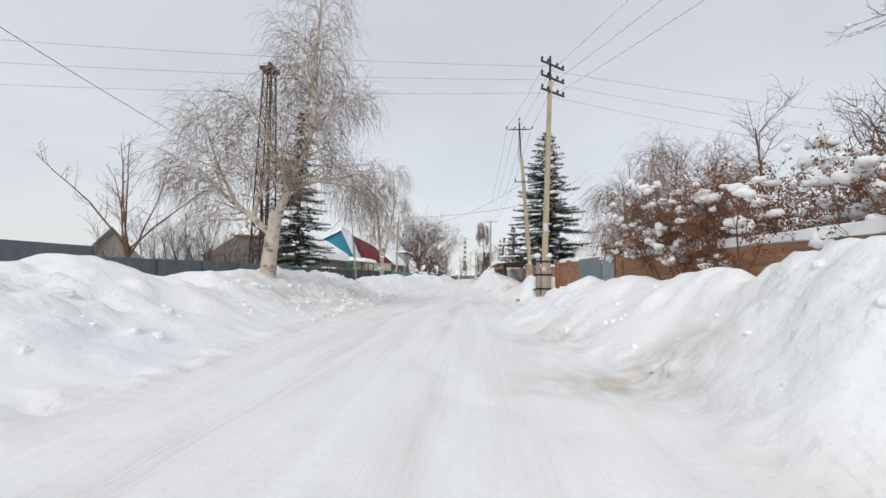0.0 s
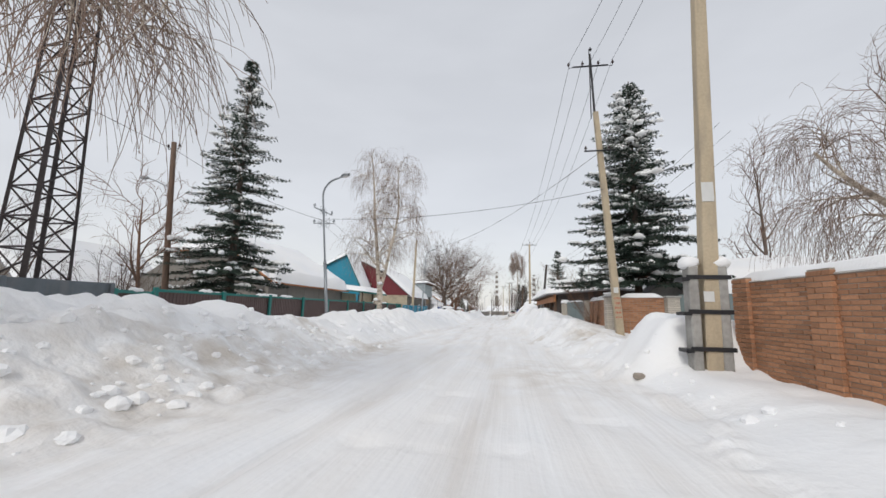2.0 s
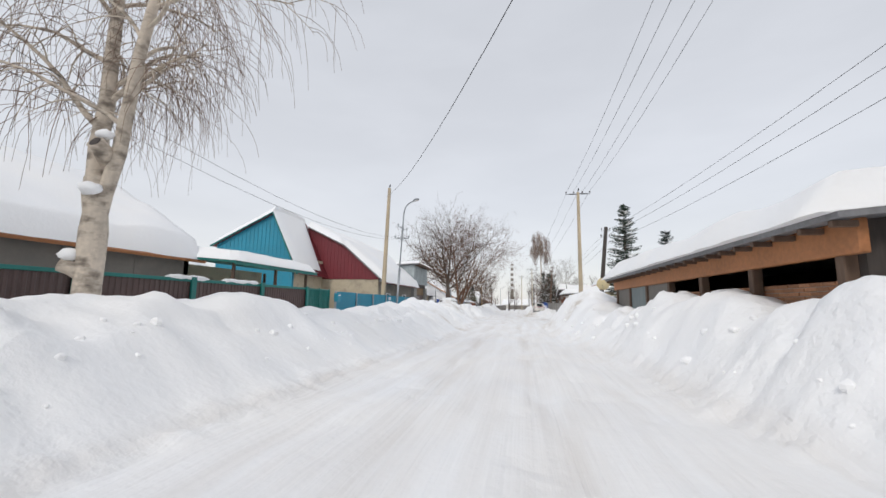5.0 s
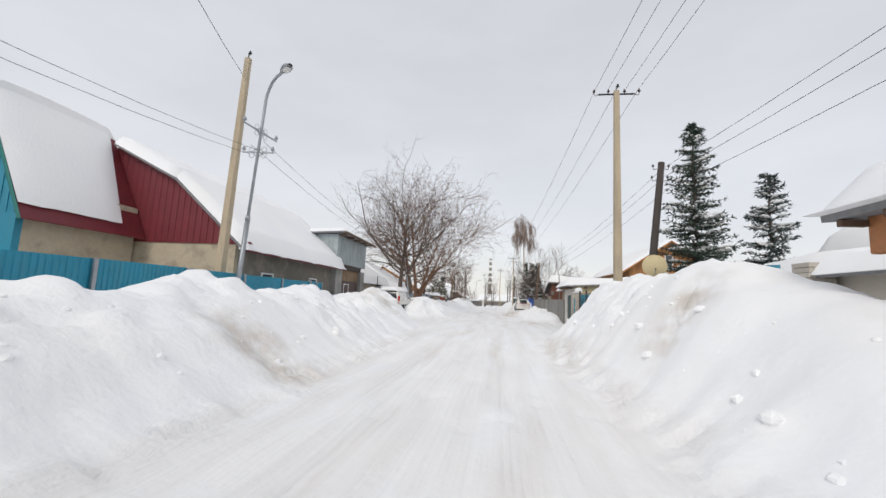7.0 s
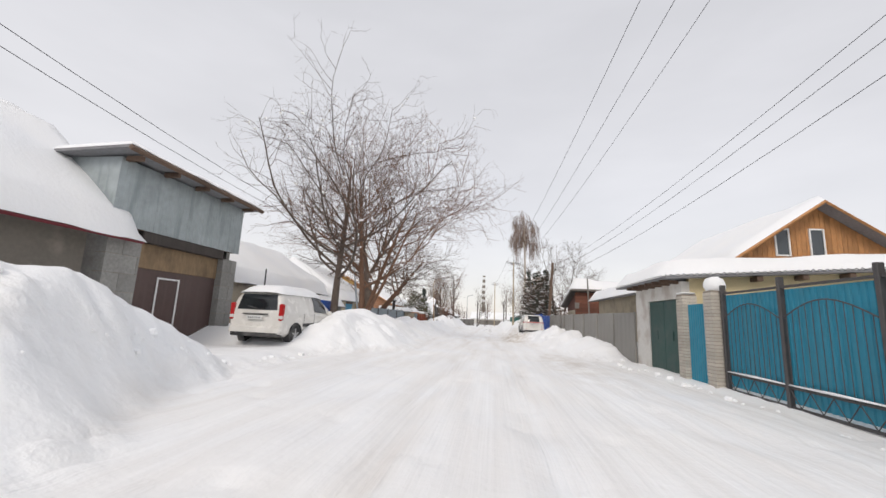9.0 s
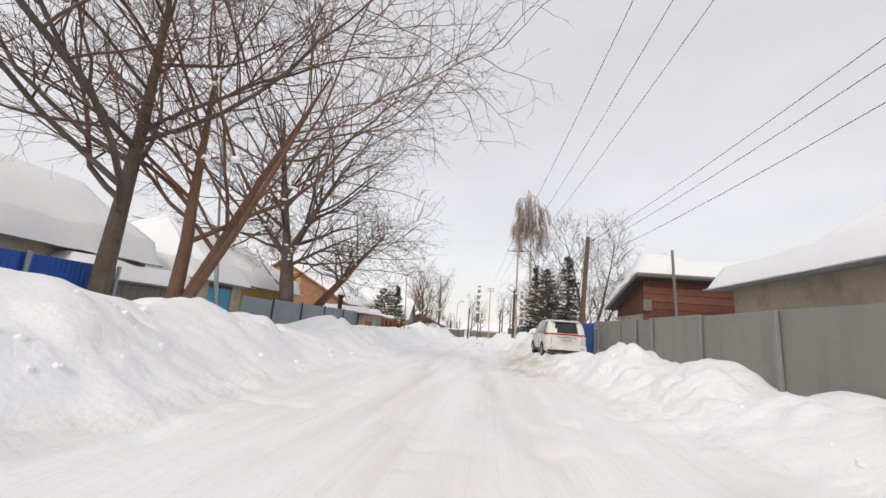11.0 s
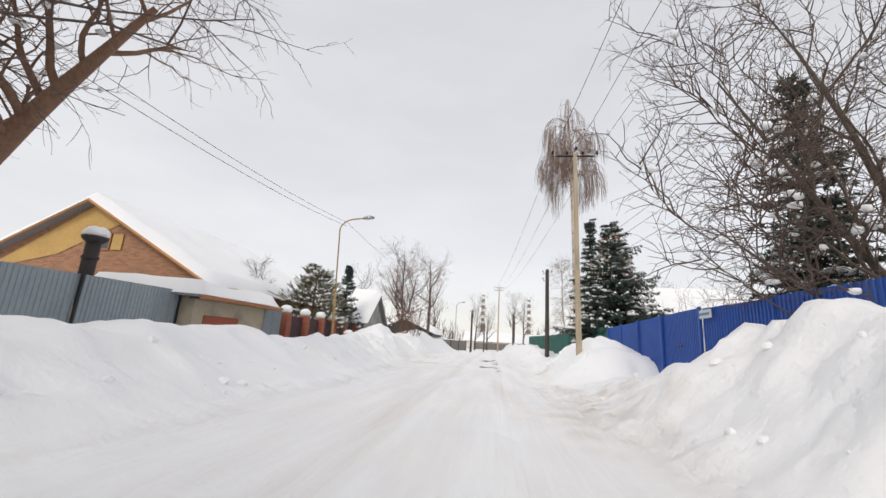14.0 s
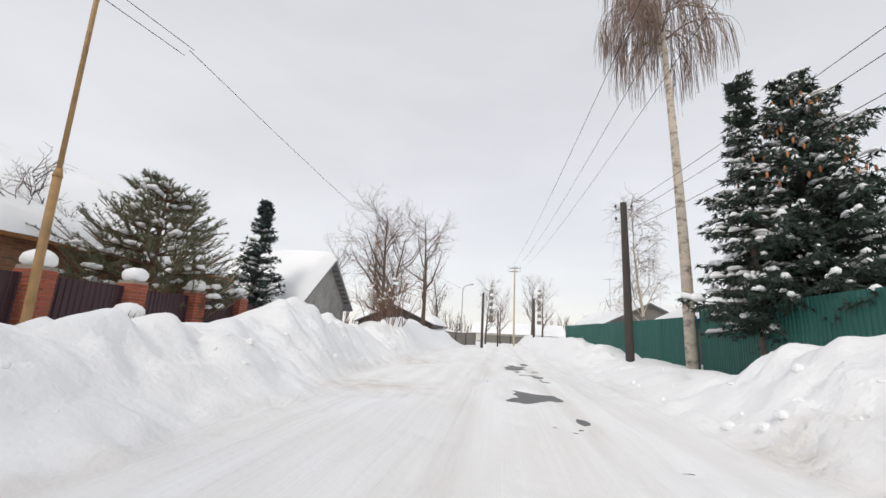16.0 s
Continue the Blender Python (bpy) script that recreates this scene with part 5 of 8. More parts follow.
    if not tall_lamps:
        part("roof_spoiler", Shape().box((-0.62, 0.16, 1.615), (0.62, 0.44, 1.665), 0.022), paint, ob)
        part("boot_gap", Shape().tube([(-0.66, -0.012, 0.62), (-0.64, -0.014, 0.95)], 0.005, 4), CAR_BLACK, ob)
        part("boot_gap", Shape().tube([(0.66, -0.012, 0.62), (0.64, -0.014, 0.95)], 0.005, 4), CAR_BLACK, ob)
        part("emblem", Shape().blob((0, -0.03, 1.0), (0.055, 0.012, 0.035), rng, 0.0, 12, 6), ALLOY, ob, "small plain bright oval", smooth=True)
    part("rear_wiper", Shape().tube([(0.05, -0.035 + belt["rear_y"][0], zb + 0.03), (-0.3, -0.02 + belt["rear_y"][0] + 0.02, zb + 0.10)], 0.012, 5), CAR_BLACK, ob)
    if snow:
        sn = Shape()
        ys = np.linspace(snow[0], snow[1], 16)
        xs2 = np.linspace(-1, 1, 10)
        g = np.array([[(x * snow[2], y, snow[3] + snow[4] * math.sqrt(max(0, 1 - abs(x) ** 4)) * math.sqrt(max(0.02, 1 - abs(2 * (y - snow[0]) / (snow[1] - snow[0]) - 1) ** 6)) * (0.9 + 0.2 * rng.uniform())) for x in xs2] for y in ys])
        sn.grid(g)
        part("snow_load", sn, SNOW, ob, "layer of snow on roof", smooth=True)
    return ob


VAN = [(0.00, 0.42, 0.96, 0.60, 0.66, 0.60, 0.92), (0.03, 0.34, 1.08, 0.75, 0.79, 0.74, 1.01), (0.09, 0.29, 1.28, 0.82, 0.855, 0.755, 1.04), (0.20, 0.26, 1.52, 0.86, 0.885, 0.735, 1.04), (0.38, 0.24, 1.66, 0.88, 0.90, 0.725, 1.035),
       (0.6, 0.24, 1.70, 0.885, 0.90, 0.72, 1.03), (1.2, 0.24, 1.735, 0.885, 0.90, 0.72, 1.01), (2.0, 0.24, 1.74, 0.885, 0.90, 0.72, 0.995), (2.7, 0.24, 1.715, 0.885, 0.90, 0.72, 0.98),
       (3.3, 0.24, 1.60, 0.885, 0.90, 0.72, 0.97), (3.75, 0.24, 1.30, 0.88, 0.89, 0.74, 0.97), (4.1, 0.25, 1.04, 0.87, 0.88, 0.78, 0.95), (4.5, 0.26, 0.90, 0.83, 0.85, 0.74, 0.84), (4.72, 0.30, 0.74, 0.72, 0.74, 0.64, 0.68), (4.80, 0.36, 0.60, 0.56, 0.58, 0.52, 0.56)]
WAGON = [(0.02, 0.38, 0.98, 0.76, 0.82, 0.76, 0.92), (0.05, 0.32, 1.10, 0.80, 0.86, 0.80, 0.98), (0.11, 0.28, 1.45, 0.84, 0.87, 0.70, 1.0), (0.24, 0.26, 1.60, 0.85, 0.875, 0.66, 1.0),
         (0.6, 0.26, 1.64, 0.85, 0.875, 0.645, 0.99), (1.3, 0.26, 1.65, 0.85, 0.875, 0.64, 0.98), (2.0, 0.26, 1.64, 0.85, 0.875, 0.64, 0.97), (2.6, 0.26, 1.60, 0.85, 0.875, 0.64, 0.96),
         (3.0, 0.26, 1.42, 0.85, 0.87, 0.66, 0.96), (3.4, 0.26, 1.10, 0.84, 0.86, 0.76, 0.95), (3.7, 0.27, 1.0, 0.83, 0.85, 0.78, 0.92), (4.2, 0.28, 0.90, 0.78, 0.80, 0.70, 0.80), (4.42, 0.32, 0.72, 0.68, 0.70, 0.60, 0.64), (4.47, 0.38, 0.58, 0.56, 0.58, 0.5, 0.52)]
car("minivan", (2.80, 87.92, 0.18), 1.6, 0.75, "white minivan with dark glass parked in snow beside a fence", 4.8, 1.80, 1.74, VAN,
    dict(sides=[(4, 6), (6, 8), (8, 10)], rear=1, rear_box=(1.13, 1.60, 0.80, 0.69), rear_y=(0.045, 0.28), front=(4.05, 2.95, 1.08, 1.66, 0.74, 0.62), bumper=0.62, painted=True, mirror=(3.55, 1.03), seams=(1.2, 2.0, 3.3), handle=(0.88, (2.25, 3.0)), plate=0.80),
    0.325, (1.0, 3.93), CAR_WHITE, False, None)
car("station_wagon", (-6.95, 72.0, 0.0), -2.0, 1.0, "white station wagon under snow parked by a garage", 4.47, 1.75, 1.65, WAGON,
    dict(sides=[(6, 8)], rear=1, rear_box=(1.05, 1.52, 0.66, 0.57), rear_y=(0.03, 0.16), front=(3.36, 2.68, 1.08, 1.54, 0.72, 0.60), bumper=0.58, painted=True, mirror=(2.95, 1.02), seams=(1.3, 2.0, 3.0), handle=(0.86, (1.55, 2.35)), plate=0.76),
    0.315, (0.82, 3.72), CAR_WHITE, True, (0.10, 2.8, 0.68, 1.54, 0.30))

# ---- left side: fence, tower, trees by the first house ----
run("slate_fence", (-7.45, 1.0), (-6.55, 13.0), -0.1, 1.98, SLATE_METAL, "weathered slate-grey sheet metal fence behind a snowbank", panel=1.9, flat=True, posts=True, post_top=0.02, post_mat=SLATE_METAL, seed=1)
run("slate_fence", (-6.55, 13.0), (-6.2, 21.7), -0.1, 1.74, SLATE_METAL, "weathered slate-grey sheet metal fence behind a snowbank", panel=1.9, flat=True, posts=True, post_top=0.02, post_mat=SLATE_METAL, seed=2)
run("brown_fence", (-6.32, 21.85), (-6.93, 23.42), -0.1, 1.58, BROWN_SHEET, "short brown sheet fence with a teal rail", post_mat=TEAL, panel=1.6, rail_mat=TEAL, cap_snow=0.4, seed=8, post_w=0.07, post_top=0.08)
run("brown_fence", (-6.95, 23.5), (-6.9, 45.6), -0.1, 1.66, BROWN_SHEET, "brown profiled sheet fence with teal posts and rail", post_mat=TEAL, panel=2.4, rail_mat=TEAL, cap_snow=0.22, seed=3, post_w=0.07, post_top=0.10)


def lattice_tower(place, top):
    zb = gz(*place) - 0.3
    h = top - zb
    ob = thing("lattice_tower", (*place, zb), "rusty steel lattice tower with cross bracing", "tower")
    w0, w1 = 0.40, 0.18

    def corner(k, z):
        w = w0 + (w1 - w0) * z / h
        return np.array(((w if k in (0, 1) else -w), (w if k in (1, 2) else -w), z))
    for k in range(4):
        part("leg", Shape().tube([corner(k, 0), corner(k, h)], (0.06, 0.032) if k == 0 else 0.034, 4), RUSTY, ob)
    n = 17
    for i in range(n):
        z0, z1 = h * i / n, h * (i + 1) / n
        for k in range(4):
            a, b = (k, (k + 1) % 4) if i % 2 else ((k + 1) % 4, k)
            part("brace", Shape().tube([corner(a, z0), corner(b, z1)], 0.02, 4), RUSTY, ob)
            part("strut", Shape().tube([corner(k, z1), corner((k + 1) % 4, z1)], 0.018, 4), RUSTY, ob)
    top_box = Shape().box((-0.32, -0.32, h - 0.04), (0.32, 0.32, h + 0.10), 0.02)
    top_box.tube([(0, 0, h + 0.1), (0, 0, h + 0.35)], 0.10, 8)
    part("top_platform", top_box, RUSTY, ob)
    part("cable_duct", Shape().tube([(0.05, 0.05, 0), (0.02, 0.02, h)], 0.03, 8), RUSTY, ob)
    return ob


lattice_tower((-6.82, 20.72), 10.15)
wood_pole((-10.4, 27.5), 7.5, 0.105, "old brown wooden pole carrying a small lamp", OLD_WOOD, lean=(-0.07, 0), knobs=2)
lamp_w = thing("pole_lamp", (-10.9, 27.5, 5.75), "small grey lamp on a bracket at an old pole", "street lamp")
part("bracket", Shape().tube([(-0.08, 0, 0.0), (-0.5, -0.1, 0.2), (-0.75, -0.15, 0.28)], 0.022, 6), STEEL, lamp_w)
part("lamp_head", Shape().blob((-0.9, -0.18, 0.30), (0.2, 0.1, 0.07), np.random.default_rng(1), 0.03, 10, 6), STEEL, lamp_w, smooth=True)
bare_tree("birch_tree", (-4.4, 16.65, 0.5), "large old birch with a forked trunk and hanging bare twigs", "tree", birch_spec(12, 9, 10, 1.9, 1.1, 1.1, 0.62), 11, 9, 0.16, bark=BIRCH, twig=TWIG_BIRCH, cut=2,
          bole=([(0, 0, 0), (0.03, 0, 1.2), (0.12, 0, 2.1), (0.22, 0, 2.8)], (0.27, 0.235, 0.21, 0.17)),
          stems=[((0.38, 0.05, 1), 3.4, 0.155, (0.2, 0, 2.6)), ((0.04, 0.05, 1), 4.6, 0.10, (1.28, 0.15, 5.6)), ((0.95, 0.15, 0.36), 1.9, 0.075, (0.8, 0.05, 3.6)), ((-0.95, 0.1, 0.75), 3.3, 0.12, (0.08, 0, 2.1)),
                 ((-0.42, 0.05, 1), 3.3, 0.085, (0.6, 0.05, 3.6)), ((0.18, -0.1, 1), 1.7, 0.085, (-0.55, 0.05, 2.7)), ((-0.6, -0.1, 1), 3.0, 0.06, (-1.2, 0.1, 3.15)), ((0.45, 0.1, 1), 2.4, 0.06, (1.1, 0.1, 5.0)), ((-0.3, 0.1, 1), 2.6, 0.055, (1.2, 0.1, 5.4))])
birch_b = birch_spec(19, 11, 14, 2.3, 1.1, 1.25, 0.95)
birch_b[1]["from"], birch_b[1]["angle"] = 0.10, 50
birch = bare_tree("birch_tree", (-5.62, 37.45, 0.3), "tall birch with forked white trunk and hanging twigs", "tree", birch_b, 12, 11, 0.2, bark=BIRCH, twig=TWIG_BIRCH, cut=2,
          bole=([(0, 0, 0), (0.0, 0, 1.2), (-0.02, 0, 2.0), (-0.05, 0, 2.7)], (0.20, 0.175, 0.165, 0.155)),
          stems=[((-0.15, 0.0, 1), 8.6, 0.13, (-0.08, 0, 2.35)), ((0.17, 0.03, 1), 7.4, 0.105, (0.06, 0, 2.35))])
part("cut_limb", Shape().tube([(0.1, 0.0, 2.95), (0.13, -0.14, 3.07), (0.14, -0.26, 3.15)], (0.13, 0.12, 0.115), 10), BIRCH, birch, "sawn limb stump", smooth=True)
# Flat dark disc on the sawn end: inner shade of a hole, put into colour.
part("shade_disc", Shape().tube([(0.14, -0.262, 3.15), (0.14, -0.27, 3.154)], (0.085, 0.08), 10), DARK_WOOD, birch, "dark disc for the shade inside the stump")
part("cut_limb", Shape().tube([(0.0, 0.0, 1.25), (-0.16, -0.12, 1.37), (-0.26, -0.2, 1.41)], (0.12, 0.11, 0.10), 10), BIRCH, birch, "sawn limb stump", smooth=True)
for c, r in (((-0.2, -0.14, 1.55), 0.15), ((0.02, -0.14, 2.5), 0.16), ((0.16, -0.15, 3.3), 0.12)):
    part("snow_cap", Shape().blob(c, (r, r * 0.9, r * 0.6), np.random.default_rng(int(100 * r)), 0.15, 10, 6), SNOW, birch, smooth=True)
fruit = [dict(segs=4, wob=0.08, tip=0.6), dict(count=7, len=3.6, angle=38, thin=0.55, segs=6, wob=0.08, lift=0.05, fall=0.1, **{"from": 0.75}), dict(count=9, len=1.0, angle=45, thin=0.4, segs=4, wob=0.12, lift=0.1, rmin=0.008), dict(count=4, len=0.4, angle=45, thin=0.5, segs=3, rmin=0.005)]
bare_tree("fruit_tree", (-8.9, 16.0), "small bare fruit tree with long arching limbs", "tree", fruit, 13, 1.7, 0.085, bark=RED_BARK, twig=TWIG_RED)
bush("garden_thicket", (-9.3, 18.6), "tangle of bare brown garden shrubs", 3.0, 3.0, 14, stems=26, twig=TWIG)
bush("garden_thicket", (-8.9, 20.4), "tangle of bare brown garden shrubs", 2.6, 3.4, 15, stems=22, twig=TWIG)
bush("garden_thicket", (-10.2, 25.5), "tangle of bare brown garden shrubs", 2.6, 2.6, 16, stems=18, twig=TWIG)
bare_tree("bare_tree", (-10.6, 26.6), "slim bare tree behind a fence", "tree", spread_spec(9, 7, 6, 4, 2.6, 1.3, 0.7, 0.35), 17, 4.5, 0.09, bark=RED_BARK, twig=TWIG_RED)
conifer("fir_tree", (-9.2, 29.2), "tall dark fir with snow on its boughs", 11.5, 2.65, 21, whorls=38, snow=0.9, droop=0.36, group="firs by the road", power=0.9, ragged=0.2, blade=0.105, thick=5, pillow=0.13)
street_lamp((-5.85, 31.1), 7.0, "grey steel street lamp with scrolled bracket", arm=(1.05, -0.4), lean=(-0.10, 0))

# ---- house with the wide snow roof ----
def house_a():
    rng = np.random.default_rng(5)
    ob = thing("house", (0, 0, 0), "low grey-sided house under a deep snow roof with orange eaves", "house")
    x0, x1, y0, y1, ze = -19.5, -11.2, 35.0, 45.0, 2.80
    xr, zr, zc = -15.35, 5.35, 4.35
    xc0, xc1 = -17.0, -13.5
    front = Shape()
    f = [(x0, y0, 0), (x1, y0, 0), (x1, y0, ze), (xc1, y0, zc), (xc0, y0, zc), (x0, y0, ze)]
    front.add(f + [(a, b + 0.2, c) for a, b, c in f], [(0, 1, 2, 3, 4, 5), (11, 10, 9, 8, 7, 6)] + [(i, i + 6, (i + 1) % 6 + 6, (i + 1) % 6) for i in range(6)])
    part("gable_wall", front, GREY_SIDING, ob)
    board = Shape().box((x0 + 0.1, -0.0, 0), (x1 - 0.002, 0.025, 0.27), 0.006).mesh("siding_board", GREY_SIDING)
    for i in range(10):
        part("siding_board", board, GREY_SIDING, ob, at=pose(0, y0 - 0.027, 0.05 + 0.275 * i))
    part("side_wall", Shape().box((x1 - 0.2, y0 + 0.2, 0), (x1, y1, ze)), GREY_SIDING, ob)
    for k in range(1, 5):
        part("batten", Shape().box((x1, y0 + 2.0 * k - 0.03, 0), (x1 + 0.02, y0 + 2.0 * k + 0.03, ze), 0.005), GREY_SIDING, ob)
    part("far_wall", Shape().box((x0, y0 + 0.2, 0), (x0 + 0.2, y1, ze)), GREY_SIDING, ob)
    part("back_wall", wall_with_gable(x0, x1, y1 - 0.2, 0, ze, xr, zr, ze), GREY_SIDING, ob)
    e = 0.35
    ex, ez = x1 + e, ze - 0.12
    part("roof", slab((ex, y0 - e, ez), (ex, y1 + e, ez), (xr, y1 + e, zr), (xr, y0 + 2.2, zr), 0.08), ASBESTOS, ob)
    part("roof", slab((2 * xr - ex, y1 + e, ez), (2 * xr - ex, y0 - e, ez), (xr, y0 + 2.2, zr), (xr, y1 + e, zr), 0.08), ASBESTOS, ob)
    part("hip_roof", slab((xc0 - 0.1, y0 - e, zc), (xc1 + 0.1, y0 - e, zc), (xr + 0.02, y0 + 2.2, zr), (xr - 0.02, y0 + 2.2, zr), 0.06), ASBESTOS, ob)
    part("roof_filler", Shape().add([(ex, y0 - e, ez), (xc1 + 0.1, y0 - e, zc), (xr, y0 + 2.2, zr)], [(0, 1, 2)]), ASBESTOS, ob)
    for a, b in (((ex, y0 - e - 0.01, ez - 0.03), (xc1 + 0.1, y0 - e - 0.01, zc - 0.03)), ((xc1 + 0.1, y0 - e - 0.01, zc - 0.03), (xc0 - 0.1, y0 - e - 0.01, zc - 0.03)), ((ex + 0.012, y0 - e, ez - 0.05), (ex + 0.012, y1 + e, ez - 0.05))):
        part("eave_board", Shape().tube([a, b], 0.075, 4), ORANGE_TRIM, ob, "orange painted eave board")
    sn = snow_slope((ex, y0 - e + 0.1, ez + 0.02), (ex, y1 + e, ez + 0.02), (xr, y1 + e, zr + 0.02), (xr, y0 + 2.0, zr + 0.02), 0.55, rng)
    part("roof_snow", sn, SNOW, ob, "half a metre of smooth snow", smooth=True)
    part("roof_snow", snow_slope((xc1 + 0.1, y0 - e, zc + 0.02), (ex, y0 - e + 0.05, ez + 0.02), (xr, y0 + 2.2, zr + 0.02), (xr - 0.05, y0 + 2.2, zr + 0.02), 0.4, rng, 0.02), SNOW, ob, smooth=True)
    part("roof_snow", snow_slope((xc0 - 0.1, y0 - e, zc + 0.02), (xc1 + 0.1, y0 - e, zc + 0.02), (xr + 0.02, y0 + 2.3, zr + 0.02), (xr - 0.02, y0 + 2.3, zr + 0.02), 0.45, rng, 0.03), SNOW, ob, smooth=True)
    return ob


house_a()


def dish(place, turn, r, label, mat=STEEL):
    ob = thing("satellite_dish", place, label, "satellite dish", turn=turn)
    g = np.array([[(r * k * math.cos(t), 0.35 * r * k * k - 0.1, r * k * math.sin(t)) for t in np.linspace(0, 2 * np.pi, 21)] for k in np.linspace(0.02, 1, 6)])
    sh = Shape().grid(g)
    sh.grid((g + np.array((0, 0.012, 0)))[:, ::-1])
    part("reflector", sh, mat, ob, smooth=True)
    part("feed_arm", Shape().tube([(0, 0.25 * r, -r), (0, -0.75 * r, -0.35 * r)], 0.012, 5), STEEL, ob)
    part("receiver", Shape().tube([(0, -0.75 * r, -0.35 * r), (0, -0.62 * r, -0.30 * r)], 0.03, 7), BLACK_METAL, ob)
    part("mast", Shape().tube([(0, 0.02, -0.1), (0, 0.22, -0.25), (0, 0.30, -0.25)], 0.022, 6), STEEL, ob)
    return ob


dish((-11.75, 34.66, 2.42), 30, 0.42, "pale round satellite dish on a house corner", GREY_SIDING)


def antenna(place, h, label):
    ob = thing("roof_antenna", place, label, "antenna")
    part("mast", Shape().tube([(0, 0, 0), (0.05, 0, h)], 0.018, 5), STEEL, ob)
    bo = Shape().tube([(-0.35, 0.1, h - 0.08), (0.45, -0.1, h - 0.03)], 0.012, 4)
    for k in np.linspace(-0.3, 0.4, 5):
        bo.tube([(k, -0.2, h - 0.06), (k, 0.25, h - 0.06)], 0.008, 4)
    part("boom", bo, STEEL, ob)
    return ob


antenna((-13.05, 36.1, 4.6), 1.9, "thin television antenna standing on a snowy roof")

# ---- canopy, gate and turquoise fence ----
def canopy():
    rng = np.random.default_rng(8)
    ob = thing("carport", (-9.6, 45.2, 0), "teal open carport roof loaded with snow", "carport")
    for x, y in ((-2.2, 0.1), (0, 0.1), (0, 2.6), (0, 5.0), (-2.2, 5.0)):
        part("post", Shape().box((x - 0.05, y - 0.05, -0.1), (x + 0.05, y + 0.05, 2.55), 0.01), OLD_WOOD, ob)
    part("roof", slab((0.35, -0.3, 2.62), (0.35, 5.4, 2.62), (-2.6, 5.4, 2.85), (-2.6, -0.3, 2.85), 0.07), TEAL, ob)
    part("fascia", Shape().box((0.33, -0.3, 2.48), (0.37, 5.4, 2.64), 0.008), TEAL, ob)
    fan = Shape()
    fan.add([(0.36, 4.4, 2.55), (0.36, 5.5, 2.50), (-0.6, 5.6, 2.62), (-0.6, 4.4, 2.80)], [(0, 1, 2, 3)])
    part("end_flap", fan, TEAL, ob)
    part("back_wall", Shape().box((-2.65, 0, 0), (-2.5, 5.2, 2.6)), PLASTER, ob)
    part("roof_snow", snow_slope((0.35, -0.3, 2.63), (0.35, 5.4, 2.63), (-2.6, 5.4, 2.86), (-2.6, -0.3, 2.86), 0.36, rng), SNOW, ob, smooth=True)


canopy()


def lattice_gate(name, a, b, z0, top, mat, label, bars=True):
    a, b = np.array(a, float), np.array(b, float)
    L = np.linalg.norm(b - a)
    ob = thing(name, (a[0], a[1], z0), label, "gate", turn=math.degrees(math.atan2(b[1] - a[1], b[0] - a[0])))
    h = top - z0
    part("gate_leaf", sheet_panel(L - 0.06, h - 0.1, 0.12), mat, ob, at=pose(0.03, 0.02, 0.05))
    for x in (0.02, L / 2, L - 0.02):
        part("stile", Shape().box((x - 0.03, -0.03, 0), (x + 0.03, 0.015, h), 0.008), mat, ob)
    for z in (0.06, 0.55 * h, h - 0.06):
        part("rail", Shape().box((0, -0.028, z - 0.025), (L, 0.012, z + 0.025), 0.006), mat, ob)
    for k in range(int(L / 0.14)):
        part("bar", Shape().tube([(0.07 + 0.14 * k, -0.045, 0.1), (0.07 + 0.14 * k, -0.045, h - 0.08)], 0.009, 5), mat, ob)
    return ob


lattice_gate("yard_gate", (-6.9, 45.7), (-7.0, 47.5), -0.05, 1.75, TEAL, "dark teal sheet gate with barred front")
run("turquoise_fence", (-7.76, 62.65), (-8.7, 65.8), -0.15, 1.70, TURQUOISE, "turquoise profiled sheet fence half buried in snow", post_mat=STEEL, panel=1.6, seed=45, post_top=0.02, posts=True)
run("turquoise_fence", (-7.0, 48.0), (-7.75, 62.6), -0.15, 1.66, TURQUOISE, "turquoise profiled sheet fence half buried in snow", post_mat=STEEL, panel=2.45, seed=5, post_top=0.02, posts=True)
mb = thing("mailbox", (-6.82, 47.85, 1.25), "small blue mailbox on a fence end post", "mailbox")
part("box", Shape().box((-0.08, -0.14, 0), (0.10, 0.14, 0.34), 0.02), TURQUOISE, mb)
part("slot_bar", Shape().box((0.10, -0.09, 0.24), (0.106, 0.09, 0.28)), WHITE_PAINT, mb)
part("bracket", Shape().box((-0.18, -0.03, 0.1), (-0.08, 0.03, 0.16), 0.005), STEEL, mb)
for yy, z in ((56.0, 1.40), (62.0, 1.38)):
    sg = thing("fence_plate", (-7.36 - 0.05 * (yy - 56), yy, z), "small white address plate on turquoise fence", "sign")
    part("plate", Shape().box((0, -0.2, 0), (0.012, 0.2, 0.16), 0.003), WHITE_PAINT, sg)
    part("bar", Shape().box((0.012, -0.15, 0.06), (0.016, 0.15, 0.10)), SIGN_BLUE, sg)

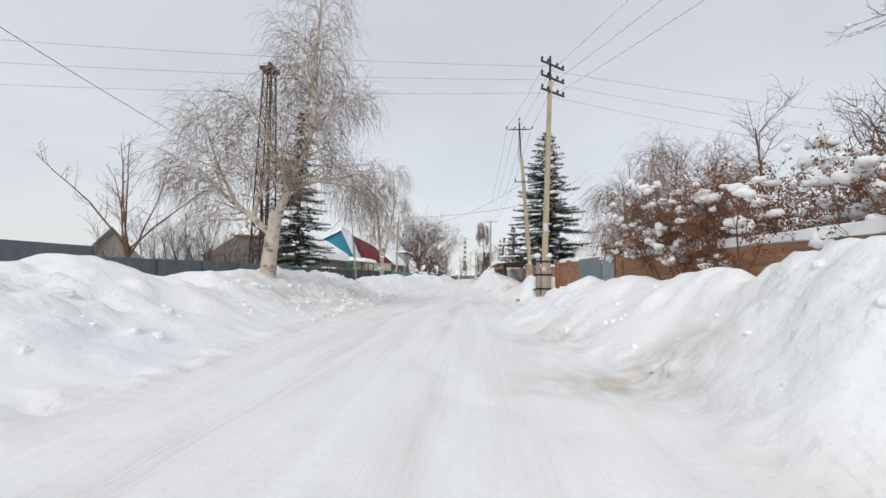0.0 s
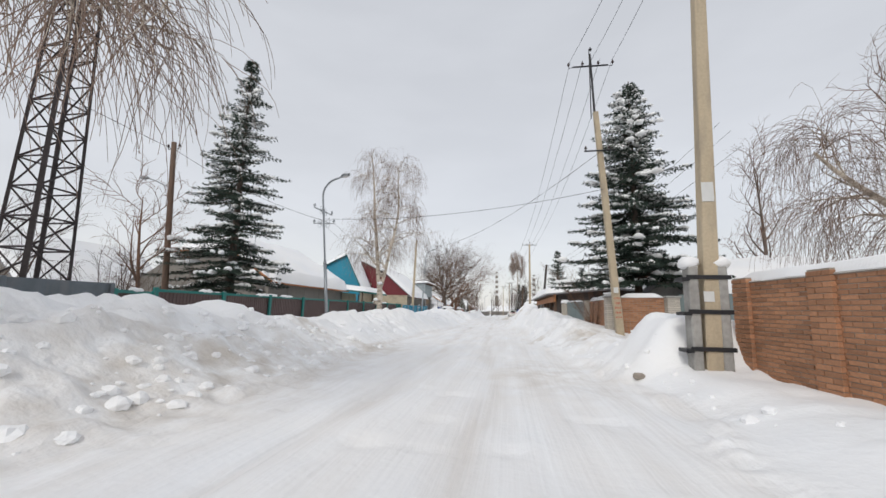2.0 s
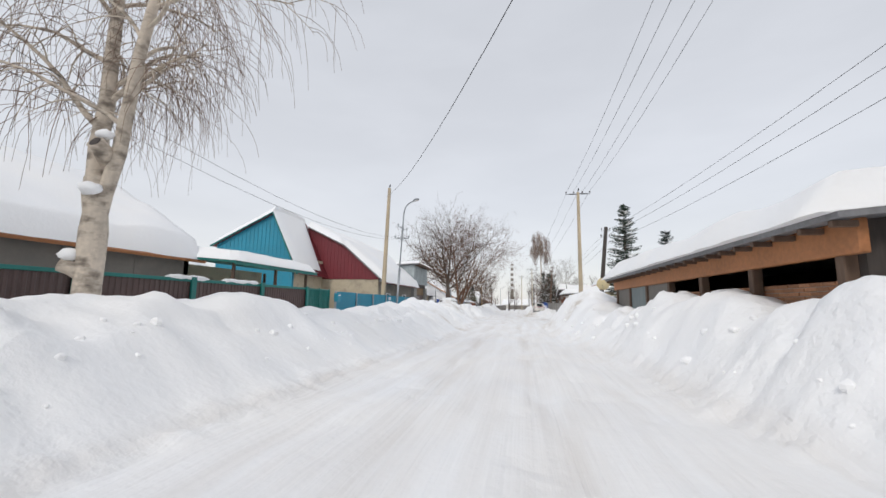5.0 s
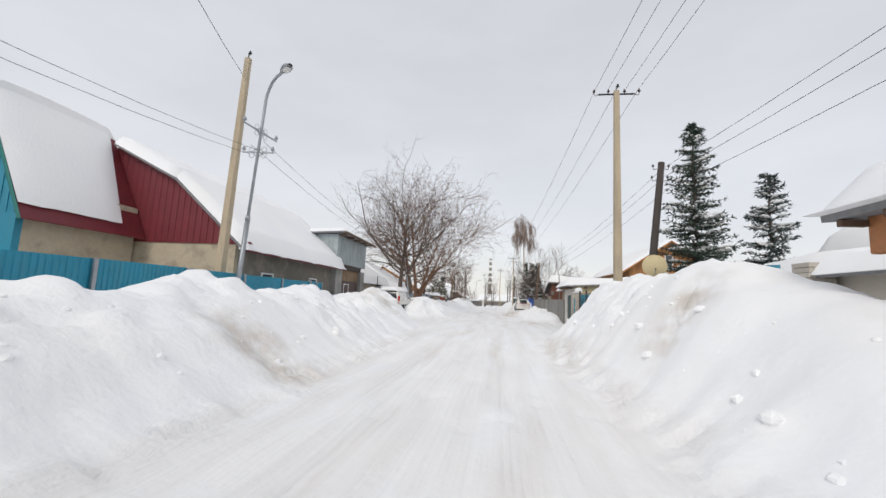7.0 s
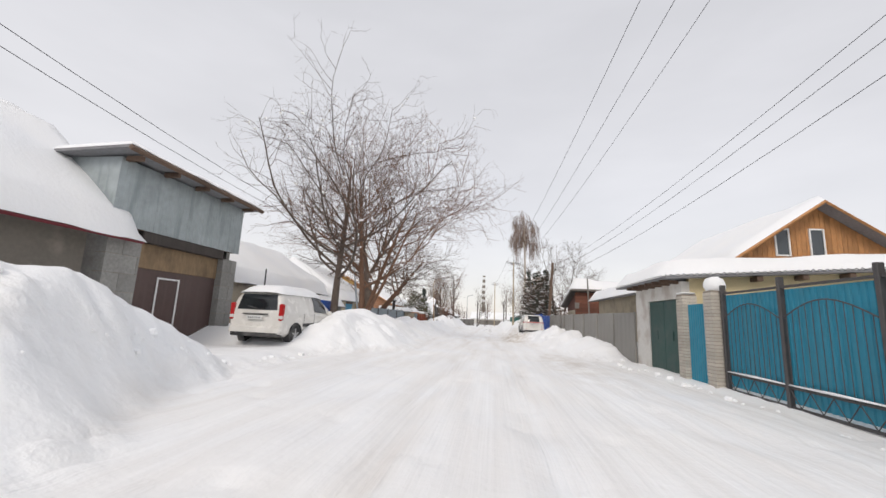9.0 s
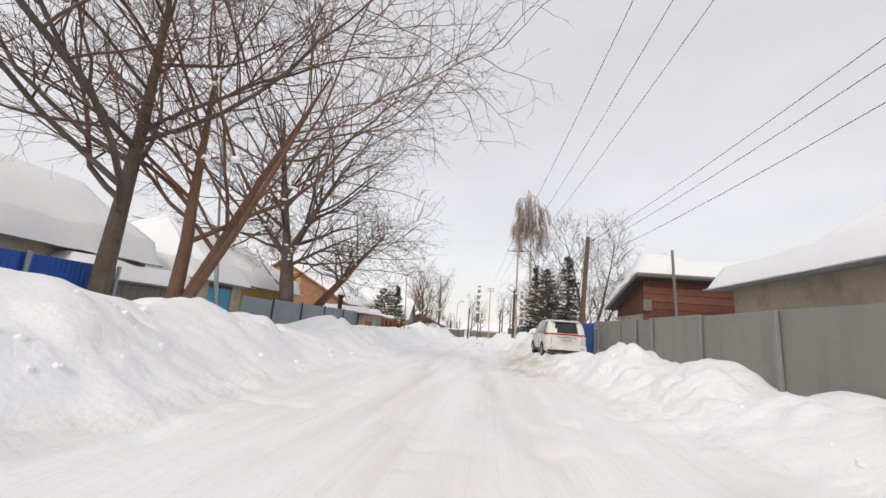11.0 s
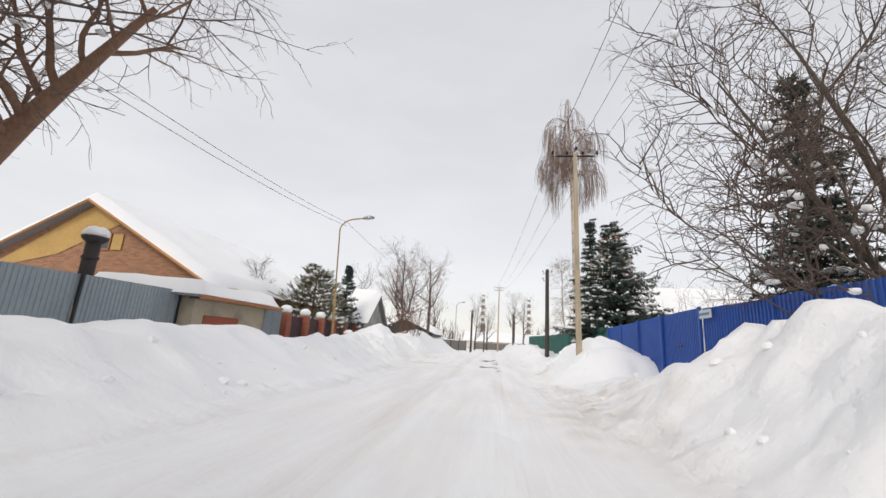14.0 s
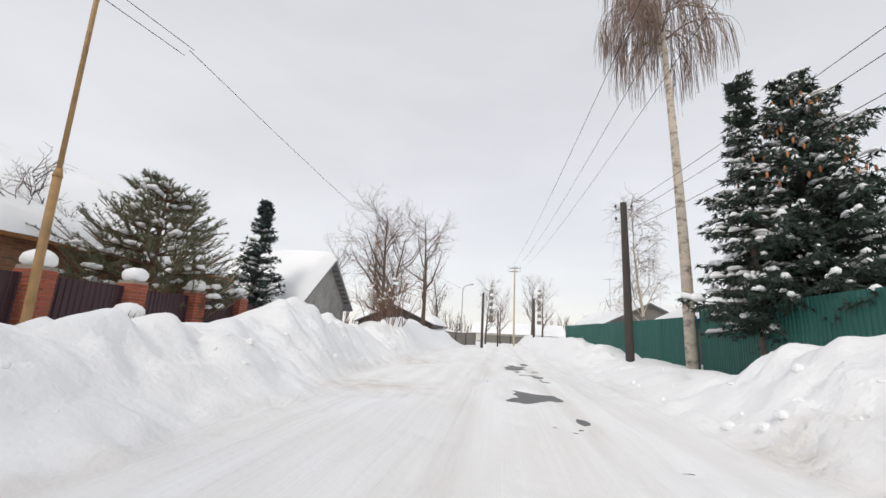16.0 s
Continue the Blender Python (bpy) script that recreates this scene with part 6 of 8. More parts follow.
# ---- house with teal gable, and the long block with the red gable ----
def house_b():
    rng = np.random.default_rng(9)
    ob = thing("house", (0, 0, 0), "house with turquoise boarded gable and snow roof", "house")
    y0, y1 = 56.2, 60.15
    xa, za, xl, zl, xr_, zr_ = -15.6, 7.0, -19.8, 5.1, -14.05, 4.2
    g = wall_with_gable(xl, xr_, y0, 0.0, zl, xa, za, zr_)
    part("gable_wall", g, TURQUOISE, ob, "turquoise gable")
    for k in range(20):
        x = xl + 0.15 + k * 0.29
        zt = zl + (za - zl) * (x - xl) / (xa - xl) if x < xa else za + (zr_ - za) * (x - xa) / (xr_ - xa)
        part("gable_board", Shape().box((x - 0.012, y0 - 0.02, 3.2), (x + 0.012, y0 - 0.002, zt - 0.05), 0.003), TURQUOISE, ob)
    part("side_wall", Shape().box((xr_ - 0.15, y0 + 0.2, 0), (xr_, y1, zr_)), PLASTER, ob)
    part("far_wall", Shape().box((xl, y0 + 0.2, 0), (xl + 0.15, y1, zl)), PLASTER, ob)
    ov = 0.25
    part("roof", slab((xr_ + 0.5, y0 - ov, zr_ - 1.2), (xr_ + 0.5, y1, zr_ - 1.2), (xa, y1, za + 0.08), (xa, y0 - ov, za + 0.08), 0.06), RED_SHEET, ob)
    part("roof", slab((xl - 0.3, y1, zl - 0.2), (xl - 0.3, y0 - ov, zl - 0.2), (xa, y0 - ov, za + 0.08), (xa, y1, za + 0.08), 0.06), RED_SHEET, ob)
    part("verge_board", Shape().tube([(xl - 0.3, y0 - ov - 0.01, zl - 0.24), (xa, y0 - ov - 0.01, za + 0.03), (xr_ + 0.5, y0 - ov - 0.01, zr_ - 1.24)], 0.06, 4), TEAL, ob)
    part("roof_snow", snow_slope((xr_ + 0.34, y0 - ov, zr_ - 0.72), (xr_ + 0.34, y1 - 0.9, zr_ - 0.72), (xa, y1 - 0.2, za + 0.10), (xa, y0 - ov, za + 0.10), 0.16, rng, 0.02), SNOW, ob, smooth=True)
    part("roof_snow", snow_slope((xl - 0.3, y1, zl - 0.18), (xl - 0.3, y0 - ov, zl - 0.18), (xa, y0 - ov, za + 0.10), (xa, y1, za + 0.10), 0.4, rng), SNOW, ob, smooth=True)
    ob2 = thing("house", (0, 0, 0), "long plastered house with red sheet gable and deep snow roof", "house")
    Y0, Y1 = 60.2, 69.0
    bx, bz = -12.3, 5.45
    pts = [(-22.0, Y0, 2.9), (-9.3, Y0, 2.9), (-9.1, Y0, 2.95), (bx, Y0, bz), (-15.3, Y0, 6.85), (-22.0, Y0, 3.0)]
    rg = Shape().add(pts + [(a, b + 0.2, c) for a, b, c in pts], [(0, 1, 2, 3, 4, 5), (11, 10, 9, 8, 7, 6)] + [(i, i + 6, (i + 1) % 6 + 6, (i + 1) % 6) for i in range(6)])
    part("gable_wall", rg, RED_SHEET, ob2, "red profiled gable")
    for k in range(44):
        x = -21.6 + 0.28 * k
        zt = 6.85 + (x + 15.3) * (3.85 / 6.7) if x < -15.3 else (6.85 + (x + 15.3) * (-1.4 / 3.0) if x < bx else bz + (x - bx) * (-2.5 / 3.2))
        if zt > 3.1:
            part("sheet_rib", Shape().box((x - 0.03, Y0 - 0.022, 2.92), (x + 0.03, Y0 - 0.001, zt - 0.03), 0.008), RED_SHEET, ob2)
    part("front_wall", Shape().box((-22.0, Y0 + 0.05, -0.2), (-9.7, Y0 + 0.25, 2.9)), PLASTER, ob2)
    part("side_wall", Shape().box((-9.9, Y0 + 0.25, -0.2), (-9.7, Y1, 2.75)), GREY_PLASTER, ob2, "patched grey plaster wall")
    win = thing("wall_window", (-9.7, 0, 0), "small white-framed window in a plaster wall", "window")
    for yy in (62.5, 66.8):
        w = Shape()
        for a, b in (((yy - 0.45, 1.35), (yy - 0.39, 1.95)), ((yy + 0.39, 1.35), (yy + 0.45, 1.95)), ((yy - 0.39, 1.35), (yy + 0.39, 1.41)), ((yy - 0.39, 1.89), (yy + 0.39, 1.95))):
            w.box((-0.01, a[0], a[1]), (0.05, b[0], b[1]), 0.006)
        fr = part("window_frame", w, WHITE_PAINT, win)
        part("pane", Shape().box((0.0, yy - 0.39, 1.41), (0.02, yy + 0.39, 1.89)), PANE, fr)
    ez = 2.72
    part("roof", slab((-9.15, Y0 - 0.3, ez), (-9.15, Y1 + 1.0, ez), (bx, Y1 + 1.0, bz - 0.05), (bx, Y0 - 0.3, bz - 0.05), 0.07), ASBESTOS, ob2)
    part("roof", slab((bx, Y0 - 0.3, bz - 0.05), (bx, Y1 + 1.0, bz - 0.05), (-15.3, Y1 + 1.0, 6.85), (-15.3, Y0 - 0.3, 6.85), 0.07), ASBESTOS, ob2)
    part("eave_board", Shape().tube([(-9.13, Y0 - 0.3, ez - 0.05), (-9.13, Y1 + 1.0, ez - 0.05)], 0.05, 4), RED_SHEET, ob2)
    part("roof_snow", snow_slope((-9.12, Y0 - 0.3, ez + 0.02), (-9.12, Y1 + 1.0, ez + 0.02), (bx, Y1 + 1.0, bz), (bx, Y0 - 0.3, bz), 0.42, rng), SNOW, ob2, smooth=True)
    part("roof_snow", snow_slope((bx, Y0 - 0.3, bz - 0.02), (bx, Y1 + 1.0, bz - 0.02), (-15.3, Y1 + 1.0, 6.87), (-15.3, Y0 - 0.3, 6.87), 0.42, rng, 0.0), SNOW, ob2, smooth=True)


house_b()
concrete_pole((-8.5, 57.9), 8.9, "leaning concrete pole behind a turquoise fence", arms=0, lean=(0.03, -0.01), group="")
street_lamp((-7.3, 57.1), 7.6, "grey steel street lamp with scrolled bracket", arm=(0.8, -0.5), lean=(0.05, 0))


# ---- block garage ----
def garage():
    rng = np.random.default_rng(10)
    ob = thing("garage", (0, 0, 0), "two-storey cinder block garage clad above in grey sheet", "garage")
    x1, x0, y0, y1 = -9.45, -13.2, 69.3, 74.4
    zf = 3.05
    zt0, zt1 = 4.75, 4.85
    blk = (0.92, 0.48)
    for a, b, nm in ((y0, y0 + 1.0, "s"), (y1 - 0.75, y1, "n")):
        pier = thing("block_pier", (x1, a, -0.1), "rough cinder block pier of a garage", "pier", turn=90)
        bricks(pier, b - a, zf, BLOCK, size=blk, depth=0.3, budget=80, name="block")
    part("lintel", Shape().box((x1 - 0.3, y0 + 1.0, zf - 0.3), (x1 - 0.012, y1 - 0.75, zf), 0.02), DARK_WOOD, ob)
    part("south_wall", Shape().box((x0, y0 + 0.02, zf + 0.02), (x1 - 0.02, y0 + 0.2, 4.80)), GALVANISED, ob, "grey flat sheet wall")
    part("south_wall", Shape().box((x0, y0 + 0.02, -0.1), (x1 - 0.31, y0 + 0.2, zf + 0.018)), GREY_CONCRETE, ob)
    part("north_wall", Shape().box((x0, y1 - 0.2, -0.1), (x1 - 0.31, y1 - 0.02, 4.75)), GREY_CONCRETE, ob)
    part("back_wall", Shape().box((x0, y0 + 0.2, -0.1), (x0 + 0.2, y1 - 0.2, 4.75)), GREY_CONCRETE, ob)
    for i in range(4):
        w = (y1 - y0 + 0.04) / 4
        part("cladding_sheet", sheet_panel(w - 0.005, zt0 - zf + 0.02, 0.13, 0.016), GALVANISED, ob, "dull galvanised sheet", at=pose(x1 + 0.01, y0 - 0.02 + i * w, zf + 0.002, 0, 0, 90))
    part("upper_wall", Shape().box((x1 - 0.14, y0 + 0.2, zf), (x1 - 0.035, y1 - 0.2, zt0)), OLD_WOOD, ob)
    door = part("gate_leaf", Shape().box((x1 - 0.30, y0 + 1.0, -0.15), (x1 - 0.24, y1 - 0.75, zf - 0.3)), BROWN_SHEET, ob, "dark brown garage door")
    part("upper_board", Shape().box((x1 - 0.239, y0 + 1.0, 2.05), (x1 - 0.215, y1 - 0.75, zf - 0.301), 0.005), WEATHERED_BOARD, ob, "weathered board above the door")
    wd = Shape()
    ya, yb, za, zb = 71.2, 72.05, 0.05, 1.85
    for p0, p1 in (((ya, za), (ya + 0.05, zb)), ((yb - 0.05, za), (yb, zb)), ((ya + 0.05, zb - 0.05), (yb - 0.05, zb)), ((ya + 0.05, za), (yb - 0.05, za + 0.05))):
        wd.box((x1 - 0.235, p0[0], p0[1]), (x1 - 0.205, p1[0], p1[1]), 0.004)
    part("wicket_frame", wd, WHITE_PAINT, door, "white wicket door frame")
    ov = 0.55
    part("roof", slab((x1 + ov, y0 - 0.35, zt0 + 0.22), (x1 + ov, y1 + 0.35, zt0 + 0.12), (x0 - 0.2, y1 + 0.35, zt0 - 0.1), (x0 - 0.2, y0 - 0.35, zt0 + 0.0), 0.07), ASBESTOS, ob)
    part("fascia", Shape().tube([(x1 + ov + 0.01, y0 - 0.36, zt0 + 0.14), (x1 + ov + 0.01, y1 + 0.36, zt0 + 0.04)], 0.075, 4), OLD_WOOD, ob)
    for k in range(5):
        y = y0 + 0.1 + k * (y1 - y0 - 0.2) / 4
        part("rafter_end", Shape().box((x1 + 0.04, y - 0.06, zt0 - 0.05), (x1 + ov - 0.06, y + 0.06, zt0 + 0.08), 0.01), OLD_WOOD, ob)
    part("roof_snow", snow_slope((x1 + ov, y1 + 0.35, zt0 + 0.14), (x1 + ov, y0 - 0.35, zt0 + 0.24), (x0 - 0.2, y0 - 0.35, zt0 + 0.02), (x0 - 0.2, y1 + 0.35, zt0 - 0.08), 0.22, rng, 0.03), SNOW, ob, smooth=True)


garage()
run("zinc_gate", (-9.2, 67.4), (-9.2, 69.2), -0.1, 1.15, ZINC_BLUE, "low grey sheet barrier beside a block garage", post_mat=STEEL, panel=1.8, seed=6, posts=True)
wood_pole((-8.6, 75.0), 2.6, 0.03, "thin steel rod standing beside a garage", BLACK_METAL, knobs=0, group="")


def simple_house(label, x0, x1, y0, y1, eave, ridge, wall, snow_t, along="y", gable=None, seed=1, ov=0.35, roof_mat=ASBESTOS, trim=None, base=-0.2, ridge_at=None, category="house", name="house", hip=0.0):
    """Walls, two roof slopes and their snow; the ridge runs along y or x."""
    rng = np.random.default_rng(seed)
    ob = thing(name, (0, 0, 0), label, category)
    if along == "y":
        xm = ridge_at if ridge_at is not None else 0.5 * (x0 + x1)
        part("gable_wall", wall_with_gable(x0, x1, y0, base, eave, xm, eave + 0.01 if hip else ridge, eave), gable or wall, ob)
        part("gable_wall", wall_with_gable(x0, x1, y1 - 0.2, base, eave, xm, ridge, eave), gable or wall, ob)
        part("side_wall", Shape().box((x0, y0 + 0.2, base), (x0 + 0.2, y1 - 0.2, eave)), wall, ob)
        part("side_wall", Shape().box((x1 - 0.2, y0 + 0.2, base), (x1, y1 - 0.2, eave)), wall, ob)
        k0 = (ridge - eave) / (xm - x0)
        k1 = (ridge - eave) / (x1 - xm)
        R = ((x1 + ov, y0 - ov, eave - k1 * ov + 0.08), (x1 + ov, y1 + ov, eave - k1 * ov + 0.08), (xm, y1 + ov, ridge + 0.08), (xm, y0 - ov + hip, ridge + 0.08))
        Lf = ((x0 - ov, y1 + ov, eave - k0 * ov + 0.08), (x0 - ov, y0 - ov, eave - k0 * ov + 0.08), (xm, y0 - ov + hip, ridge + 0.08), (xm, y1 + ov, ridge + 0.08))
    else:
        ym = ridge_at if ridge_at is not None else 0.5 * (y0 + y1)
        for xx in (x0, x1 - 0.2):
            f = [(xx, y0, base), (xx, y1, base), (xx, y1, eave), (xx, ym, ridge), (xx, y0, eave)]
            part("gable_wall", Shape().add(f + [(a + 0.2, b, c) for a, b, c in f], [(4, 3, 2, 1, 0), (5, 6, 7, 8, 9)] + [((i + 1) % 5, (i + 1) % 5 + 5, i + 5, i) for i in range(5)]), gable or wall, ob)
        part("side_wall", Shape().box((x0 + 0.2, y0, base), (x1 - 0.2, y0 + 0.2, eave)), wall, ob)
        part("side_wall", Shape().box((x0 + 0.2, y1 - 0.2, base), (x1 - 0.2, y1, eave)), wall, ob)
        k0 = (ridge - eave) / (ym - y0)
        k1 = (ridge - eave) / (y1 - ym)
        R = ((x0 - ov, y0 - ov, eave - k0 * ov + 0.08), (x1 + ov, y0 - ov, eave - k0 * ov + 0.08), (x1 + ov, ym, ridge + 0.08), (x0 - ov, ym, ridge + 0.08))
        Lf = ((x1 + ov, y1 + ov, eave - k1 * ov + 0.08), (x0 - ov, y1 + ov, eave - k1 * ov + 0.08), (x0 - ov, ym, ridge + 0.08), (x1 + ov, ym, ridge + 0.08))
    ends = [((x0 - ov, y0 - ov, Lf[1][2]), (x1 + ov, y0 - ov, R[0][2]), (xm + 0.02, y0 - ov + hip, ridge + 0.08), (xm - 0.02, y0 - ov + hip, ridge + 0.08))] if hip else []
    for q in (R, Lf, *ends):
        part("roof", slab(*q, 0.07), roof_mat, ob)
        up = [(a, b, c + 0.012) for a, b, c in q]
        part("roof_snow", snow_slope(*up, snow_t, rng), SNOW, ob, smooth=True)
        if trim:
            a, b, c, d = (np.array(p) - (0, 0, 0.06) for p in q)
            for u, v in ((a, b), (b, c), (a, d)):
                part("verge_board", Shape().tube([u, v], 0.055, 4), trim, ob)
    return ob


# ---- left side beyond the garage ----
simple_house("beige plastered house under a thick snow roof", -17.5, -11.2, 76.5, 86.0, 2.35, 4.3, PLASTER, 0.5, seed=21)
run("blue_fence", (-8.9, 76.8), (-9.1, 83.0), -0.2, 1.70, BLUE, "bright blue profiled sheet fence behind trees", post_mat=STEEL, panel=2.0, seed=7)
bare_tree("maple_tree", (-8.8, 82.4), "large bare spreading maple with dark trunk", "tree", spread_spec(22, 14, 9, 5, 9.2, 3.4, 1.4, 0.6, 0.05, 0.24, 0.42, 60), 31, 9.3, 0.24, snow=60, head_room=(3.6, 4.2, 4.2))
bare_tree("maple_tree", (-7.3, 82.9), "large bare maple with reddish bark leaning to the road", "tree", spread_spec(18, 13, 9, 5, 7.8, 3.2, 1.35, 0.6, 0.05, 0.24, 0.42, 58), 32, 10, 0.22, bark=RED_BARK, twig=TWIG_RED, stems=[((-0.02, 0.05, 1), 8.6, 0.19), ((0.24, 0.22, 1), 8.4, 0.16), ((0.45, 0.1, 1), 7.4, 0.12)], snow=60, head_room=(3.2, 3.8, 3.6))
bare_tree("oak_tree", (-10.25, 94.3), "great bare oak with heavy dark limbs above a fence", "tree", spread_spec(16, 11, 8, 5, 6.4, 2.8, 1.2, 0.5, 0.03, 0.08, 0.5), 33, 12.5, 0.36, snow=170, bole=([(0, 0, 0), (-0.18, 0, 1.5), (-0.40, 0, 3.0), (-0.62, 0.02, 4.6)], (0.44, 0.37, 0.34, 0.32)),
          stems=[((-0.20, 0.02, 1), 7.6, 0.24, (-0.6, 0.0, 4.3)), ((0.55, 0.1, 1), 6.5, 0.21, (-0.55, 0.0, 4.1)), ((-0.75, -0.1, 0.8), 5.5, 0.16, (-0.55, 0.0, 4.0)), ((0.95, -0.15, 0.40), 4.5, 0.11, (-0.45, 0.0, 3.5))])
bare_tree("oak_tree", (-11.35, 97.5), "bare reddish tree leaning strongly to the road", "tree", spread_spec(12, 10, 8, 5, 3.7, 2.0, 1.0, 0.45, 0.03, 0.42, 0.42), 34, 7.6, 0.34, bark=RED_BARK, twig=TWIG_RED, snow=130,
          stems=[((0.72, 0.05, 1), 7.8, 0.34), ((0.30, -0.35, 1), 5.6, 0.17, (-0.5, -1.2, 0.1))])
street_lamp((-8.55, 86.4), 7.5, "tall grey steel street lamp with cranked arm", arm=(0.85, -0.2), scroll=True, lean=(-0.16, 0))


def blue_garage():
    rng = np.random.default_rng(12)
    ob = thing("garage", (0, 0, 0), "low garage with bright blue doors under heaped snow", "garage")
    x1 = -10.1
    part("front_wall", Shape().box((x1 - 0.2, 87.0, -0.2), (x1, 87.75, 1.85)), PLASTER, ob)
    part("front_wall", Shape().box((x1 - 0.2, 89.15, -0.2), (x1, 89.75, 1.85)), PLASTER, ob)
    part("side_wall", Shape().box((x1 - 5, 87.0, -0.2), (x1 - 0.2, 87.2, 1.85)), PLASTER, ob)
    part("side_wall", Shape().box((x1 - 5, 89.55, -0.2), (x1 - 0.2, 89.75, 1.85)), PLASTER, ob)
    for k in (0, 1):
        part("gate_leaf", Shape().box((x1 - 0.09, 87.76 + 0.695 * k, -0.15), (x1 - 0.03, 88.44 + 0.695 * k, 1.72), 0.012), SIGN_BLUE, ob, "blue painted door leaf")
    part("lintel", Shape().box((x1 - 0.2, 87.75, 1.72), (x1, 89.15, 1.85)), OLD_WOOD, ob)
    part("roof", slab((x1 + 0.35, 86.7, 1.90), (x1 + 0.35, 90.0, 1.90), (x1 - 5.2, 90.0, 2.35), (x1 - 5.2, 86.7, 2.35), 0.07), ASBESTOS, ob)
    part("roof_snow", snow_slope((x1 + 0.35, 86.7, 1.91), (x1 + 0.35, 90.0, 1.91), (x1 - 5.2, 90.0, 2.36), (x1 - 5.2, 86.7, 2.36), 0.62, rng, 0.12), SNOW, ob, smooth=True)
    sh = thing("shed", (0, 0, 0), "grey boarded shed with heavy snow on its roof", "shed")
    for i in range(14):
        part("board", Shape().box((x1 - 0.03, 83.2 + 0.27 * i, -0.2), (x1, 83.46 + 0.27 * i, 1.42), 0.006), GREY_SIDING, sh)
    part("back", Shape().box((x1 - 3, 83.2, -0.2), (x1 - 0.04, 86.95, 1.42)), GREY_SIDING, sh)
    part("roof", slab((x1 + 0.3, 82.9, 1.48), (x1 + 0.3, 86.9, 1.48), (x1 - 3.2, 86.9, 1.75), (x1 - 3.2, 82.9, 1.75), 0.06), ASBESTOS, sh)
    part("roof_snow", snow_slope((x1 + 0.3, 82.9, 1.49), (x1 + 0.3, 86.9, 1.49), (x1 - 3.2, 86.9, 1.76), (x1 - 3.2, 82.9, 1.76), 0.5, rng, 0.12), SNOW, sh, smooth=True)


blue_garage()
simple_house("yellow-sided house under a deep smooth snow roof", -21.5, -12.1, 89.6, 98.3, 2.35, 4.9, YELLOW_SIDING, 0.6, seed=23, hip=3.2)
run("zinc_fence", (-10.05, 89.8), (-10.0, 92.2), -0.3, 1.55, ZINC_BLUE, "grey-blue corrugated fence along a snowbank", post_mat=STEEL, panel=1.2, seed=8, pitch=0.10, posts=False)
run("zinc_fence", (-10.0, 92.2), (-9.3, 102.9), -0.3, 1.60, ZINC_BLUE, "grey-blue corrugated sheet fence with dark posts along a snowbank", post_mat=BLACK_METAL, panel=2.7, seed=9, post_top=0.06, pitch=0.10, post_w=0.025)
brick_house = simple_house("house with an orange brick and plywood gable", -23.7, -12.05, 107.3, 118.0, 2.5, 5.65, FAR_BRICK, 0.4, gable=FAR_BRICK, seed=24, trim=FRESH_WOOD, ov=0.45)
part("plywood_panel", Shape().add([(-22.7, 107.27, 2.5), (-19.2, 107.27, 3.3), (-16.5, 107.27, 4.7), (-17.85, 107.27, 5.55)], [(0, 1, 2, 3)]), YELLOW_SIDING, brick_house, "yellow board in the gable")
window(brick_house, -17.0, 3.55, 0.55, 0.75, y=107.28, frame_mat=FRESH_WOOD)
part("shutter", Shape().box((-16.65, 107.24, 3.57), (-16.15, 107.275, 4.25), 0.006), YELLOW_SIDING, brick_house)


def door_shed():
    rng = np.random.default_rng(14)
    ob = thing("shed", (0, 0, 0), "beige shed with a faded red door and heaped snow roof", "shed")
    x1 = -8.85
    part("front_wall", Shape().box((x1 - 0.2, 103.0, -0.3), (x1, 106.6, 1.40)), PLASTER, ob)
    part("door", Shape().box((x1, 103.45, -0.3), (x1 + 0.035, 105.1, 0.96), 0.008), RED_BRICK, ob, "faded red garage door")
    part("south_wall", Shape().box((x1 - 3, 103.0, -0.3), (x1 - 0.2, 103.2, 1.45)), PLASTER, ob)
    part("north_wall", Shape().box((x1 - 3, 106.4, -0.3), (x1 - 0.2, 106.6, 1.45)), PLASTER, ob)
    q = ((x1 + 0.45, 102.6, 1.50), (x1 + 0.45, 107.0, 1.50), (x1 - 3.2, 107.0, 1.62), (x1 - 3.2, 102.6, 1.62))
    part("roof", slab(*q, 0.06), ASBESTOS, ob)
    part("fascia", Shape().tube([(x1 + 0.46, 102.6, 1.45), (x1 + 0.46, 107.0, 1.45)], 0.07, 4), ORANGE_TRIM, ob)
    part("roof_snow", snow_slope(*[(a, b, c + 0.012) for a, b, c in q], 0.40, rng, 0.10), SNOW, ob, smooth=True)
    ch = thing("stove_pipe", (-9.88, 100.67, 1.82), "rusty brown stove pipe with flared hood and snow cap", "chimney")
    part("pipe", Shape().tube([(0, 0, -0.9), (0, 0, 0.62)], 0.15, 12), RUSTY, ch, smooth=True)
    part("collar", Shape().tube([(0, 0, 0.2), (0, 0, 0.26)], (0.175, 0.175), 12), RUSTY, ch)
    part("hood", Shape().tube([(0, 0, 0.6), (0, 0, 0.68), (0, 0, 0.74)], (0.17, 0.26, 0.27), 12), RUSTY, ch)
    part("snow_cap", Shape().blob((0, 0, 0.83), (0.26, 0.26, 0.17), rng, 0.08, 12, 7), SNOW, ch, smooth=True)


